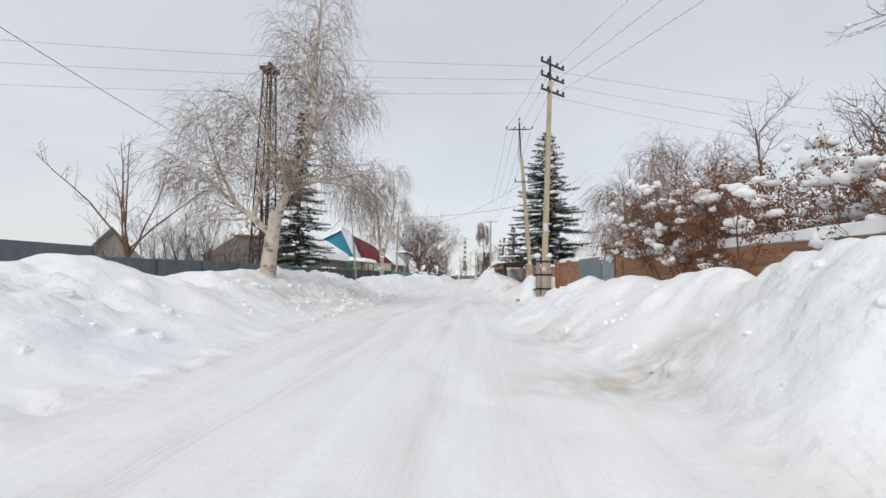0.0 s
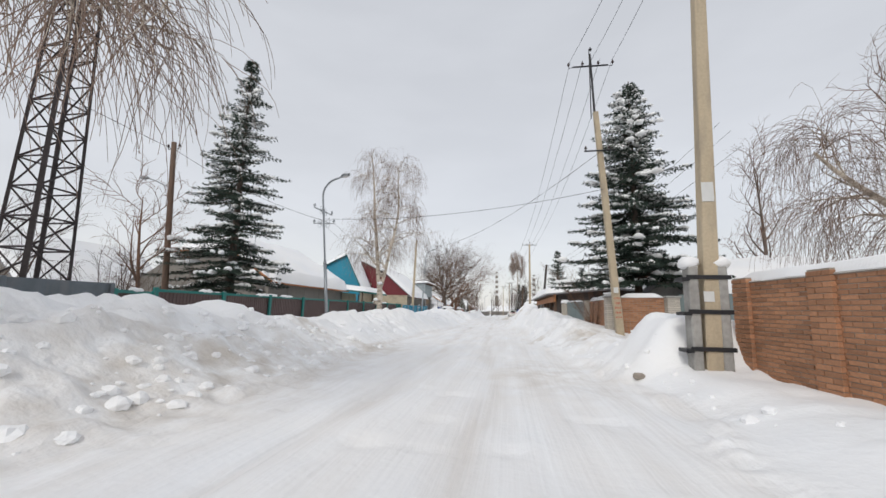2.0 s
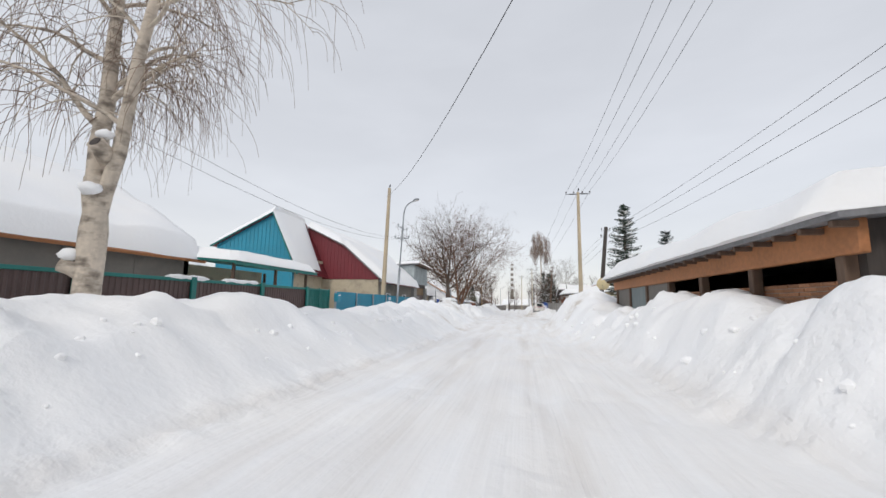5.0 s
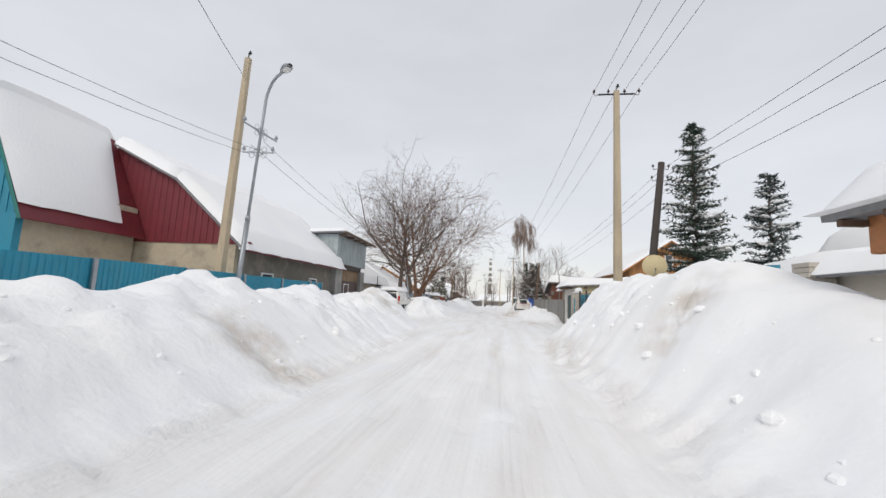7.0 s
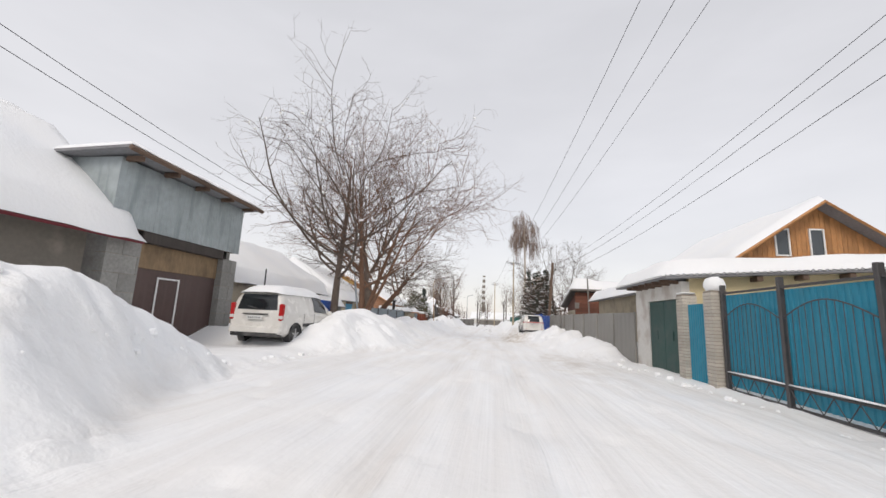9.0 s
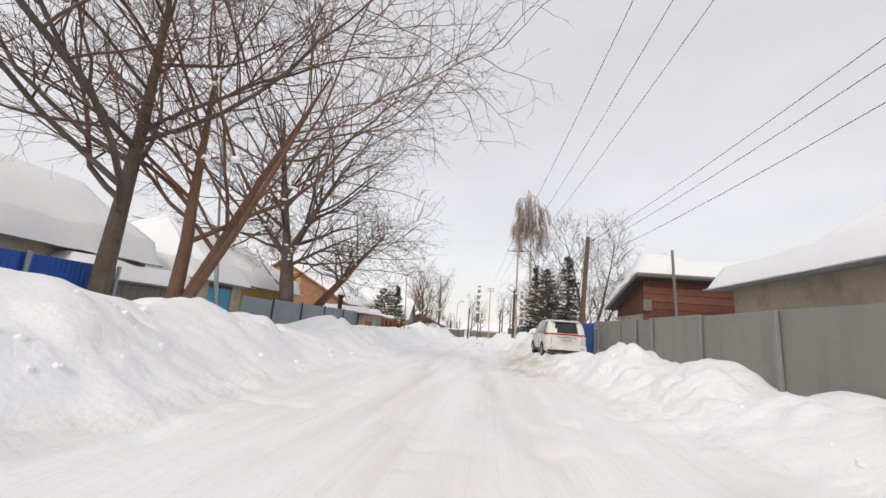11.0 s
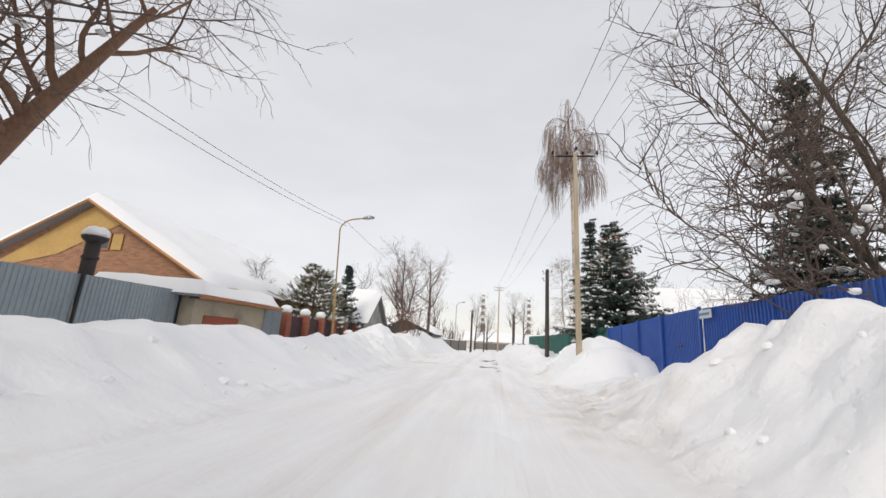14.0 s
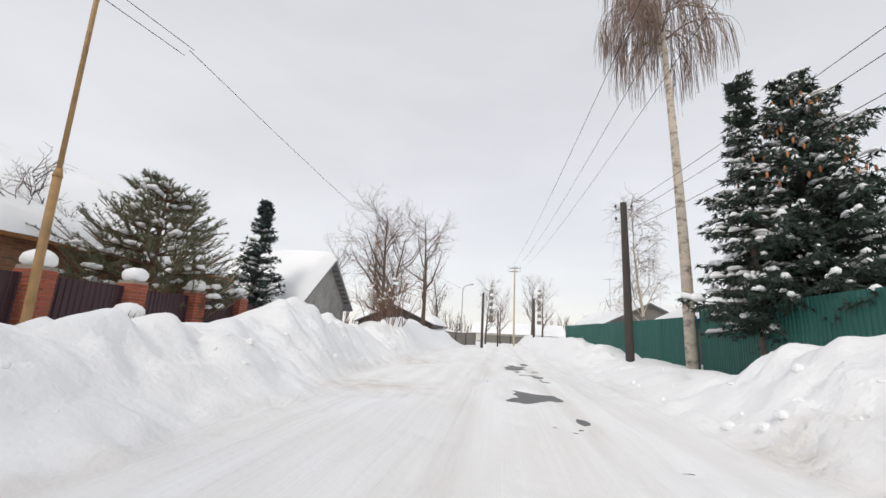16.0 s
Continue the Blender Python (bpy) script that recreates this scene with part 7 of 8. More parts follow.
door_shed()
run("zinc_fence", (-8.85, 106.65), (-8.7, 107.6), -0.3, 1.42, ZINC_BLUE, "short grey-blue corrugated gate leaf", post_mat=STEEL, panel=0.48, seed=10, pitch=0.10, posts=False)
for i in range(7):
    y = 107.85 + 1.84 * i
    px0 = -8.66 - 0.08 * i
    brick_pillar("fence_pillar", (px0, y), -0.3, 1.42, 0.38, RED_BRICK, "red brick fence pillar with round snow hat", snow=0.27, seed=i, group="brick fence pillars")
    if i < 6:
        run("maroon_fence", (px0 - 0.02, y + 0.2), (px0 - 0.07, y + 1.65), -0.3, 1.28, MAROON, "dark maroon sheet fence between brick pillars", posts=False, panel=1.6, seed=20 + i, group="maroon fence bays")
pine((-10.0, 113.1), "bushy young pine dusted with snow", 4.25, 2.35, 41)
bare_tree("bare_tree", (-12.6, 112.3), "small bare garden tree beside a low brick wall", "tree", spread_spec(10, 8, 6, 4, 1.7, 0.9, 0.5, 0.3, 0.1, 0.15), 46, 3.6, 0.07)
conifer("fir_tree", (-9.65, 116.9), "slim young blue-green fir behind a fence", 5.0, 1.35, 42, needle=NEEDLE_BLUE, whorls=30, snow=0.3, droop=0.1, power=1.25, thick=4, low=0.03)
street_lamp((-6.78, 108.3), 5.55, "rusty ochre street lamp with bent arm", arm=(1.0, 0.15), mat=OCHRE_STEEL, scroll=False, lean=(-0.05, 0), radius=0.048)
sm = thing("garden_shrub", (-6.5, 109.3, gz(-6.5, 109.3) - 0.42), "small evergreen shrub with a snow hat", "bush")
rs = np.random.default_rng(77)
tvs = []
for i in range(900):
    c = rs.normal(0, 1, 3)
    c = c / np.linalg.norm(c) * rs.uniform(0.1, 0.34) * np.array((1.1, 1.1, 0.9)) + (0, 0, 0.25)
    w = c - np.array((0, 0, 0.1)) + rs.normal(0, 0.1, 3)
    u = np.cross(w, rs.normal(0, 1, 3))
    tvs.extend((c - 0.012 * u / np.linalg.norm(u), c + 0.012 * u / np.linalg.norm(u), c + 0.14 * w / np.linalg.norm(w)))
part("leaves", Shape().add(np.array(tvs), [(3 * k, 3 * k + 1, 3 * k + 2) for k in range(len(tvs) // 3)]), NEEDLE_PINE, sm)
part("snow_hat", Shape().blob((0, 0, 0.58), (0.20, 0.20, 0.14), rs, 0.06, 14, 8), SNOW, sm, smooth=True)
outbuilding = simple_house("grey concrete garage with slatted gable and snow roof", -12.9, -8.8, 118.5, 122.9, 1.75, 3.5, GREY_CONCRETE, 0.4, along="x", seed=25, ov=0.35, name="garage", category="garage")
for i in range(9):
    f = i / 9
    part("gable_slat", Shape().box((-8.76, 120.8 + 0.1 + 2.0 * f, 3.30 - 1.65 * f), (-8.5, 120.8 + 0.25 + 2.0 * f, 3.36 - 1.65 * f), 0.006), OLD_WOOD, outbuilding)
part("doorway", Shape().box((-8.79, 120.1, -0.3), (-8.74, 121.9, 1.2), 0.01), DARK_WOOD, outbuilding)
bush("snowy_bush", (-6.9, 123.8), "tan leafless bush with balls of snow", 2.6, 2.3, 43, stems=34, twig=TWIG_RED, snow=26)
bare_tree("bare_tree", (-8.6, 129.5), "bare grey-brown roadside tree", "tree", spread_spec(13, 9, 7, 4, 3.4, 1.7, 0.9, 0.45, 0.08), 44, 7.5, 0.17, twig=TWIG_RED, stems=[((-0.1, 0, 1), 7.6, 0.17), ((0.14, 0.1, 1), 6.4, 0.14), ((-0.3, 0.1, 1), 5.8, 0.12)])
bare_tree("bare_tree", (-7.0, 134.0), "bare grey-brown roadside tree", "tree", spread_spec(13, 8, 7, 4, 3.2, 1.6, 0.9, 0.45, 0.08), 45, 8, 0.17, twig=TWIG_RED)


# ---- right side: first bank to the firs ----
bush("snowy_bush", (7.9, 12.6), "large rust-leaved bush weighed down with snow", 4.6, 2.7, 51, stems=64, leaves=34000, snow=150, depth=5.0, leaf=0.045, pillow=0.13)
bush("snowy_bush", (8.1, 16.8), "rust-leaved bush with pillows of snow", 3.4, 2.1, 52, stems=44, leaves=20000, snow=90, depth=3.6, leaf=0.045, pillow=0.11)
bush("snowy_bush", (8.3, 8.6), "dense rust-leaved bush under snow", 4.0, 2.8, 53, stems=46, leaves=18000, snow=160, depth=4.0, leaf=0.045, pillow=0.15)
bare_tree("bare_tree", (13.5, 14.5), "bare tree with snow-lined limbs", "tree", spread_spec(11, 8, 7, 4, 3.2, 1.6, 0.8, 0.4, 0.06), 54, 6.5, 0.14, snow=50)
for i, (x, y) in enumerate(((14.5, 26), (17, 30), (12.5, 33.5), (14.4, 22), (16.8, 19), (12.4, 26.5), (18.5, 23))):
    bare_tree("bare_tree", (x, y), "slim bare tree in a back garden", "tree", spread_spec(12, 7, 6, 3, 2.4, 1.3, 0.8, 0.45, 0.18), 55 + i, 7.5, 0.12, twig=TWIG_RED)
bare_tree("weeping_birch", (10.4, 22.2), "old weeping birch leaning over a fence", "tree", birch_spec(15, 12, 15, 2.1, 1.2, 1.5, 0.95), 59, 6, 0.2, bark=BIRCH, twig=TWIG_BIRCH, stems=[((-0.5, 0.25, 1), 5.6, 0.15), ((-0.05, 0.1, 1), 6.8, 0.14), ((0.4, -0.1, 1), 6.0, 0.13)])
gate_l = run("metal_gate", (6.02, 17.2), (5.92, 19.45), 0.1, 2.0, PANEL_GREY, "tall grey-green sheet metal gate", posts=False, panel=2.3, flat=True, seed=30)
part("latch", Shape().box((0.06, -0.05, 0.95), (0.16, -0.002, 1.08), 0.01), BLACK_METAL, gate_l)
door_l = run("yard_door", (6.07, 16.12), (6.03, 17.15), 0.1, 1.86, ZINC_BLUE, "pale grey sheet metal yard door", posts=False, panel=1.1, flat=True, seed=48)
part("frame_bar", Shape().tube([(0.02, 0.02, 0), (0.02, 0.02, 2.1), (1.0, 0.02, 2.12)], 0.03, 4), OLD_WOOD, door_l, "rough timber door frame")


PIER_MESH = {}


def pier_brick(w):
    k = round(w, 3)
    if k not in PIER_MESH:
        PIER_MESH[k] = Shape().box((0, 0, 0), (w - 0.01, 0.12, 0.066), 0.006).mesh("brick", BRICK)
    return PIER_MESH[k]


def brick_fence(a, b, z0, top, label, budget, along, piers):
    a, b = np.array(a, float), np.array(b, float)
    L = np.linalg.norm(b - a)
    z0 = top - 0.065 * math.ceil((top - z0) / 0.065)
    ob = thing("brick_fence", (a[0], a[1], z0), label, "wall", turn=math.degrees(math.atan2(b[1] - a[1], b[0] - a[0])))
    bricks(ob, L, top - z0 + 0.01, BRICK, budget=budget, along=along)
    for x in piers:
        pier = part("pier", Shape().box((x - 0.18, -0.045, 0), (x + 0.172, 0.05, top - z0 + 0.08)), MORTAR, ob)
        for r in range(int((top - z0 + 0.10) / 0.075)):
            cut = 0.25 if r % 2 else 0.13
            for a0, a1 in ((0, cut), (cut, 0.39)):
                part("brick", pier_brick(a1 - a0), BRICK, pier, at=pose(x - 0.195 + a0, -0.058, 0.075 * r))
    part("coping", Shape().box((0, -0.012, top - z0 - 0.012), (L, 0.135, top - z0 + 0.02), 0.008), MORTAR, ob)
    sn = snow_slope((0, -0.02, top - z0 + 0.02), (L, -0.02, top - z0 + 0.02), (L, 0.15, top - z0 + 0.025), (0, 0.15, top - z0 + 0.025), 0.15, np.random.default_rng(2), 0.0)
    part("snow_cap", sn, SNOW, ob, smooth=True)
    return ob


# the fence runs towards smaller y so that its face looks to the road
brick_fence((5.67, 22.4), (5.9, 19.5), 0.05, 1.93, "orange brick garden wall with piers and snow on top", 300, 1.0, (0.2, 1.78))
brick_fence((6.08, 16.05), (6.6, 8.5), 0.0, 1.9, "rough orange brick wall before snowy bushes", 260, 1.5, (0.2, 4.0))
brick_fence((5.85, 30.5), (7.2, 29.85), 0.05, 1.94, "orange brick garden wall across a yard mouth", 200, 0.7, ())
brick_fence((5.75, 35.3), (5.62, 30.95), 0.0, 1.9, "orange brick garden wall beside a pale pillar", 220, 3.0, ())
brick_pillar("gate_pillar", (5.62, 30.68), 0.0, 2.0, 0.42, PALE_BRICK, "pale sand-lime brick pillar with stone cap", cap=GREY_CONCRETE, snow=0.1, seed=41, group="gate pillars")
brick_pillar("gate_pillar", (7.4, 29.75), 0.0, 2.0, 0.40, PALE_BRICK, "pale sand-lime brick pillar beside a grey garage gate", cap=GREY_CONCRETE, snow=0.0, seed=47, group="gate pillars")
brick_pillar("gate_pillar", (5.75, 35.6), 0.0, 1.98, 0.40, PALE_BRICK, "pale sand-lime brick pillar beside a grey gate", cap=None, snow=0.0, seed=42, group="gate pillars")
brick_pillar("gate_pillar", (5.0, 38.1), 0.0, 1.84, 0.40, PALE_BRICK, "pale sand-lime brick pillar with a snow hat", cap=None, snow=0.22, seed=43, group="gate pillars")
gate_y = run("metal_gate", (10.6, 28.35), (7.62, 29.68), 0.05, 2.08, PANEL_GREY, "wide grey sheet metal garage gate", posts=False, panel=1.6, flat=True, seed=49)
part("hinge_strip", Shape().box((1.6, -0.02, 0.1), (1.66, 0.0, 1.98), 0.005), STEEL, gate_y)
part("warning_plate", Shape().box((2.5, -0.012, 1.35), (2.72, -0.002, 1.5), 0.003), PLATE, gate_y)
gate_r = run("metal_gate", (5.66, 35.85), (5.1, 37.9), 0.05, 1.92, PANEL_GREY, "plain grey sheet metal double gate", posts=False, panel=1.06, flat=True, seed=31)
part("snow_cap", Shape().tube([(0.02, 0.015, 1.88), (0.7, 0.015, 1.905), (1.4, 0.015, 1.90), (2.05, 0.015, 1.88)], (0.02, 0.05, 0.045, 0.02), 7), SNOW, gate_r, smooth=True)
fan = [dict(segs=7, wob=0.035, tip=0.25, lift=0.02), dict(count=8, len=0.9, angle=26, thin=0.5, segs=4, wob=0.1, rmin=0.005, **{"from": 0.3}), dict(count=3, len=0.4, angle=30, thin=0.6, segs=3, wob=0.14, rmin=0.0035, tip=0.5)]
bare_tree("bare_shrub", (5.5, 33.2), "fan of bare reddish rods before a wall", "bush", fan, 60, 3, 0.02, bark=RED_BARK, twig=TWIG_RED,
          stems=[((0.70 * math.sin(2.4 * i), 0.45 * math.cos(3.7 * i), 1.0), 2.8 + 0.5 * math.sin(5.1 * i), 0.014) for i in range(24)])

concrete_pole((5.05, 22.07), 10.0, "concrete power pole on a strapped concrete stub", arms=0, lean=(0.035, 0))
stub = thing("pole_stub", (5.05, 22.07, gz(5.05, 22.07) - 0.3), "pair of concrete stubs strapped to a pole", "pole base")
for k in (-1, 1):
    part("stub", Shape().box((k * 0.145, -0.13, 0), (k * 0.30, 0.13, 1.95), 0.02), GREY_CONCRETE, stub)
    part("snow_cap", Shape().blob((k * 0.24, 0, 2.0), (0.16, 0.18, 0.12), np.random.default_rng(k + 4), 0.15, 10, 6), SNOW, stub, smooth=True)
for z in (0.55, 1.15, 1.72):
    part("steel_strap", Shape().box((-0.34, -0.155, z), (0.34, -0.132, z + 0.07), 0.006), BLACK_METAL, stub)
    part("angle_iron", Shape().box((-0.42, -0.18, z - 0.03), (-0.30, 0.16, z + 0.03), 0.006), BLACK_METAL, stub)
part("paper_notice", Shape().box((-0.09, -0.136, 1.35), (0.07, -0.131, 1.52)), PLATE, stub)
paper = thing("paper_notice", (5.14, 21.955, 3.30), "torn white paper notice pasted on a pole", "notice")
part("sheet", Shape().box((-0.09, -0.012, 0), (0.10, -0.004, 0.34), 0.001), PLATE, paper)
arms = thing("crossarm_set", (5.38, 22.07, 10.4), "three wooden crossarms with insulators on a pole", "crossarm")
for i in range(3):
    z = 0.30 - 0.62 * i
    part("crossarm", Shape().box((-0.06, -0.75, z), (0.0, 0.75, z + 0.09), 0.01), DARK_WOOD, arms, at=pose(0.16, 0, 0, 0, 0, -52))
    for k in (-0.68, -0.3, 0.3, 0.68):
        ins = Shape()
        insulator(ins, -0.03, k, z + 0.06, 1.2)
        part("insulator", ins, PORCELAIN, arms, smooth=True, at=pose(0.16, 0, 0, 0, 0, -52))
part("steel_extension", Shape().tube([(0, 0, -1.2), (0.03, 0, 0.75)], 0.05, 6), BLACK_METAL, arms)
clod = thing("ice_clod", (4.0, 22.3, gz(4.0, 22.3)), "grey lump of frozen dirty ice", "stone")
part("lump", Shape().box((-0.09, -0.07, -0.02), (0.09, 0.07, 0.09), 0.03), STONE, clod)

concrete_pole((5.62, 29.5), 8.6, "leaning concrete power pole with steel top", arms=1, lean=(-0.08, -0.055), spire=1.9)
low_arm = thing("crossarm_set", (5.06, 28.98, 7.1), "low steel crossarm on a leaning pole", "crossarm")
part("crossarm", Shape().tube([(-0.55, 0, 0), (0.5, 0, 0.02)], 0.03, 4), BLACK_METAL, low_arm)
for k in (-0.5, 0.3):
    insm = Shape()
    insulator(insm, k, 0, 0.02)
    part("insulator", insm, PORCELAIN, low_arm, smooth=True)
mark = thing("painted_notice", (5.53, 29.26, 1.2), "red hand-painted lettering too rough to read on a pole", "notice")
brs = np.random.default_rng(6)
for r in range(5):
    for k in range(4):
        x = -0.10 + 0.052 * k
        bar = Shape().box((x, -0.008, 0.16 * (4 - r) + brs.uniform(0, 0.02)), (x + 0.024 * brs.uniform(0.6, 1), 0.0, 0.16 * (4 - r) + 0.07))
        part("marking_bar", bar, RED_INK, mark, at=pose(-0.08 * 0.16 * (4 - r), -0.055 * 0.16 * (4 - r), 0))
part("sticker", Shape().box((-0.09, -0.012, 0.86), (0.06, -0.004, 1.05)), PLATE, mark, at=pose(-0.07, -0.05, 0))
conifer("fir_tree", (7.0, 31.9), "broad dark fir heavy with snow", 10.9, 3.05, 61, whorls=38, snow=0.95, droop=0.32, low=0.19, group="firs by the road", blade=0.11, ragged=0.38, clumps=(1, 5), thick=6, pillow=0.17)


# ---- long shed with the thick snow roof ----
def long_shed():
    rng = np.random.default_rng(15)
    ob = thing("shed", (0, 0, 0), "long open brick shed with timber posts under thick snow", "shed")
    x0, y0, y1 = 4.5, 38.6, 51.3
    part("floor_slab", Shape().box((x0, y0, -0.15), (x0 + 6, y1, 0.0)), GREY_CONCRETE, ob)
    low = thing("brick_wall", (x0 + 0.12, y1, -0.05), "low orange brick wall between shed posts", "wall", turn=-90)
    bricks(low, y1 - y0, 1.72, BRICK, budget=300, along=y1 - 41)
    part("back_wall", Shape().box((x0 + 5.8, y0, 0), (x0 + 6, y1, 2.56)), OLD_WOOD, ob)
    for y, mat in ((y0, DARK_WOOD), (y1 - 0.15, GREY_SIDING)):
        f = [(x0 + 0.1, y, 0), (x0 + 5.8, y, 0), (x0 + 5.8, y, 2.54), (x0 + 3.2, y, 2.66), (x0 + 0.1, y, 2.37)]
        part("end_wall", Shape().add(f + [(a, b + 0.15, c) for a, b, c in f], [(0, 1, 2, 3, 4), (9, 8, 7, 6, 5)] + [(i, i + 5, (i + 1) % 5 + 5, (i + 1) % 5) for i in range(5)]), mat, ob)
    for k in range(7):
        y = y0 + 0.2 + k * (y1 - y0 - 0.4) / 6
        part("post", Shape().box((x0 - 0.06, y - 0.08, -0.1), (x0 + 0.10, y + 0.08, 2.32), 0.012), OLD_WOOD, ob)
    for k in range(3, 6):
        y = y0 + 0.30 + k * (y1 - y0 - 0.4) / 6
        part("infill_panel", Shape().box((x0 + 0.0, y, -0.05), (x0 + 0.06, y + 2.0, 2.15), 0.008), GREY_SIDING if k % 2 else PANEL_GREY, ob)
    part("beam", Shape().box((x0 - 0.1, y0 - 0.2, 1.93), (x0 + 0.02, y1 + 0.1, 2.36), 0.015), ORANGE_TRIM, ob, "brown weathered eave beam")
    q = ((x0 - 0.42, y0 - 0.4, 2.40), (x0 - 0.42, y1 + 0.3, 2.40), (x0 + 3.2, y1 + 0.3, 2.75), (x0 + 3.2, y0 - 0.4, 2.75))
    part("roof", slab(*q, 0.08), ASBESTOS, ob)
    part("roof", slab((x0 + 3.2, y0 - 0.4, 2.75), (x0 + 3.2, y1 + 0.3, 2.75), (x0 + 6.5, y1 + 0.3, 2.6), (x0 + 6.5, y0 - 0.4, 2.6), 0.08), ASBESTOS, ob)
    for k in range(24):
        y = y0 - 0.2 + k * (y1 - y0 + 0.3) / 23
        part("rafter_end", Shape().box((x0 - 0.38, y - 0.04, 2.24), (x0 - 0.1, y + 0.04, 2.32), 0.008), OLD_WOOD, ob)
    part("roof_snow", snow_slope(*[(a, b, c + 0.012) for a, b, c in q], 0.52, rng, 0.18), SNOW, ob, "thick overhanging layers of snow", smooth=True)
    q2 = [(a - 0.03, b, c + 0.012) for a, b, c in ((x0 + 6.5, y1 + 0.3, 2.6), (x0 + 6.5, y0 - 0.4, 2.6), (x0 + 3.2, y0 - 0.4, 2.75), (x0 + 3.2, y1 + 0.3, 2.75))]
    part("roof_snow", snow_slope(*q2, 0.6, rng, 0.1), SNOW, ob, smooth=True)


long_shed()
ch = thing("stove_pipe", (9.0, 41.0, 2.7), "pale asbestos stove pipe standing in roof snow", "chimney")
part("pipe", Shape().tube([(0, 0, 0), (-0.02, 0, 1.22)], 0.10, 12), ASBESTOS, ch, smooth=True)
part("hood", Shape().tube([(-0.02, 0, 1.22), (-0.02, 0, 1.25)], 0.14, 12), STEEL, ch)
aerial = thing("roof_aerial", (9.28, 41.05, 2.7), "thin steel aerial cross on a snowy shed roof", "aerial")
part("mast", Shape().tube([(0, 0, 0), (0, 0, 1.52)], 0.022, 6), BLACK_METAL, aerial)
part("crossbar", Shape().tube([(-0.42, 0, 1.17), (0.42, 0, 1.22)], 0.018, 6), BLACK_METAL, aerial)
simple_house("grey garage deep in domed snow behind its gate", 8.6, 14.5, 30.2, 36.5, 2.15, 3.0, GREY_SIDING, 0.75, seed=26, name="garage", category="garage", along="x")

# ---- snow mound, pole, leaning post, young firs ----
concrete_pole((4.32, 60.7), 8.95, "straight concrete power pole in a snowbank", arms=1)
wood_pole((5.7, 62.1), 6.75, 0.14, "dark leaning timber post with insulators", DARK_WOOD, lean=(0.10, 0.0), knobs=4)
conifer("fir_tree", (7.6, 62.4), "young fir dusted with snow", 8.3, 1.75, 62, whorls=32, snow=0.6, droop=0.15, group="young firs")
conifer("fir_tree", (10.3, 62.6), "small fir covered in snow", 6.3, 1.5, 63, needle=NEEDLE_BLUE, whorls=22, snow=0.9, droop=0.12, group="young firs")
dish((5.95, 61.9, 2.75), -15, 0.42, "pale satellite dish above a snow mound", CREAM)
wood_pole((5.97, 62.15), 2.75, 0.03, "steel mast of a satellite dish", STEEL, knobs=0, group="")
run("turquoise_fence", (7.9, 58.4), (6.7, 60.8), 0.9, 2.55, TURQUOISE, "turquoise sheet fence above a snow mound", post_mat=STEEL, panel=1.6, seed=33, posts=False)
lean_roof = thing("shed", (0, 0, 0), "low shed with heaped snow behind a mound", "shed")
part("wall", Shape().box((8.6, 54.0, 0), (8.8, 59.5, 2.2)), PALE_BRICK, lean_roof)
rq = ((8.0, 53.6, 2.2), (8.0, 60.0, 2.2), (11.5, 60.0, 2.6), (11.5, 53.6, 2.6))
part("roof", slab(*rq, 0.07), ASBESTOS, lean_roof)
part("roof_snow", snow_slope(*[(a, b, c + 0.012) for a, b, c in rq], 0.5, np.random.default_rng(16), 0.15), SNOW, lean_roof, smooth=True)
stack = thing("block_stack", (8.15, 57.6, 1.75), "stack of pale rough blocks beside a fence", "bricks")
for r in range(6):
    for k in range(2):
        part("block", Shape().box((-0.3 + 0.31 * k, -0.3, 0.13 * r), (0.0 + 0.31 * k - 0.01, 0.3, 0.13 * r + 0.12), 0.012), PALE_BRICK, stack)
simple_house("house with a blue-trimmed wooden gable and curling snow", 12.2, 18.0, 55.0, 62.0, 3.6, 5.6, BROWN_PLANK, 0.6, seed=27, trim=TURQUOISE, ov=0.5)
run("turquoise_fence", (4.75, 64.4), (4.85, 62.35), -0.2, 1.92, TURQUOISE, "turquoise sheet fence beside a gate", post_mat=STEEL, panel=1.0, seed=34, posts=False)


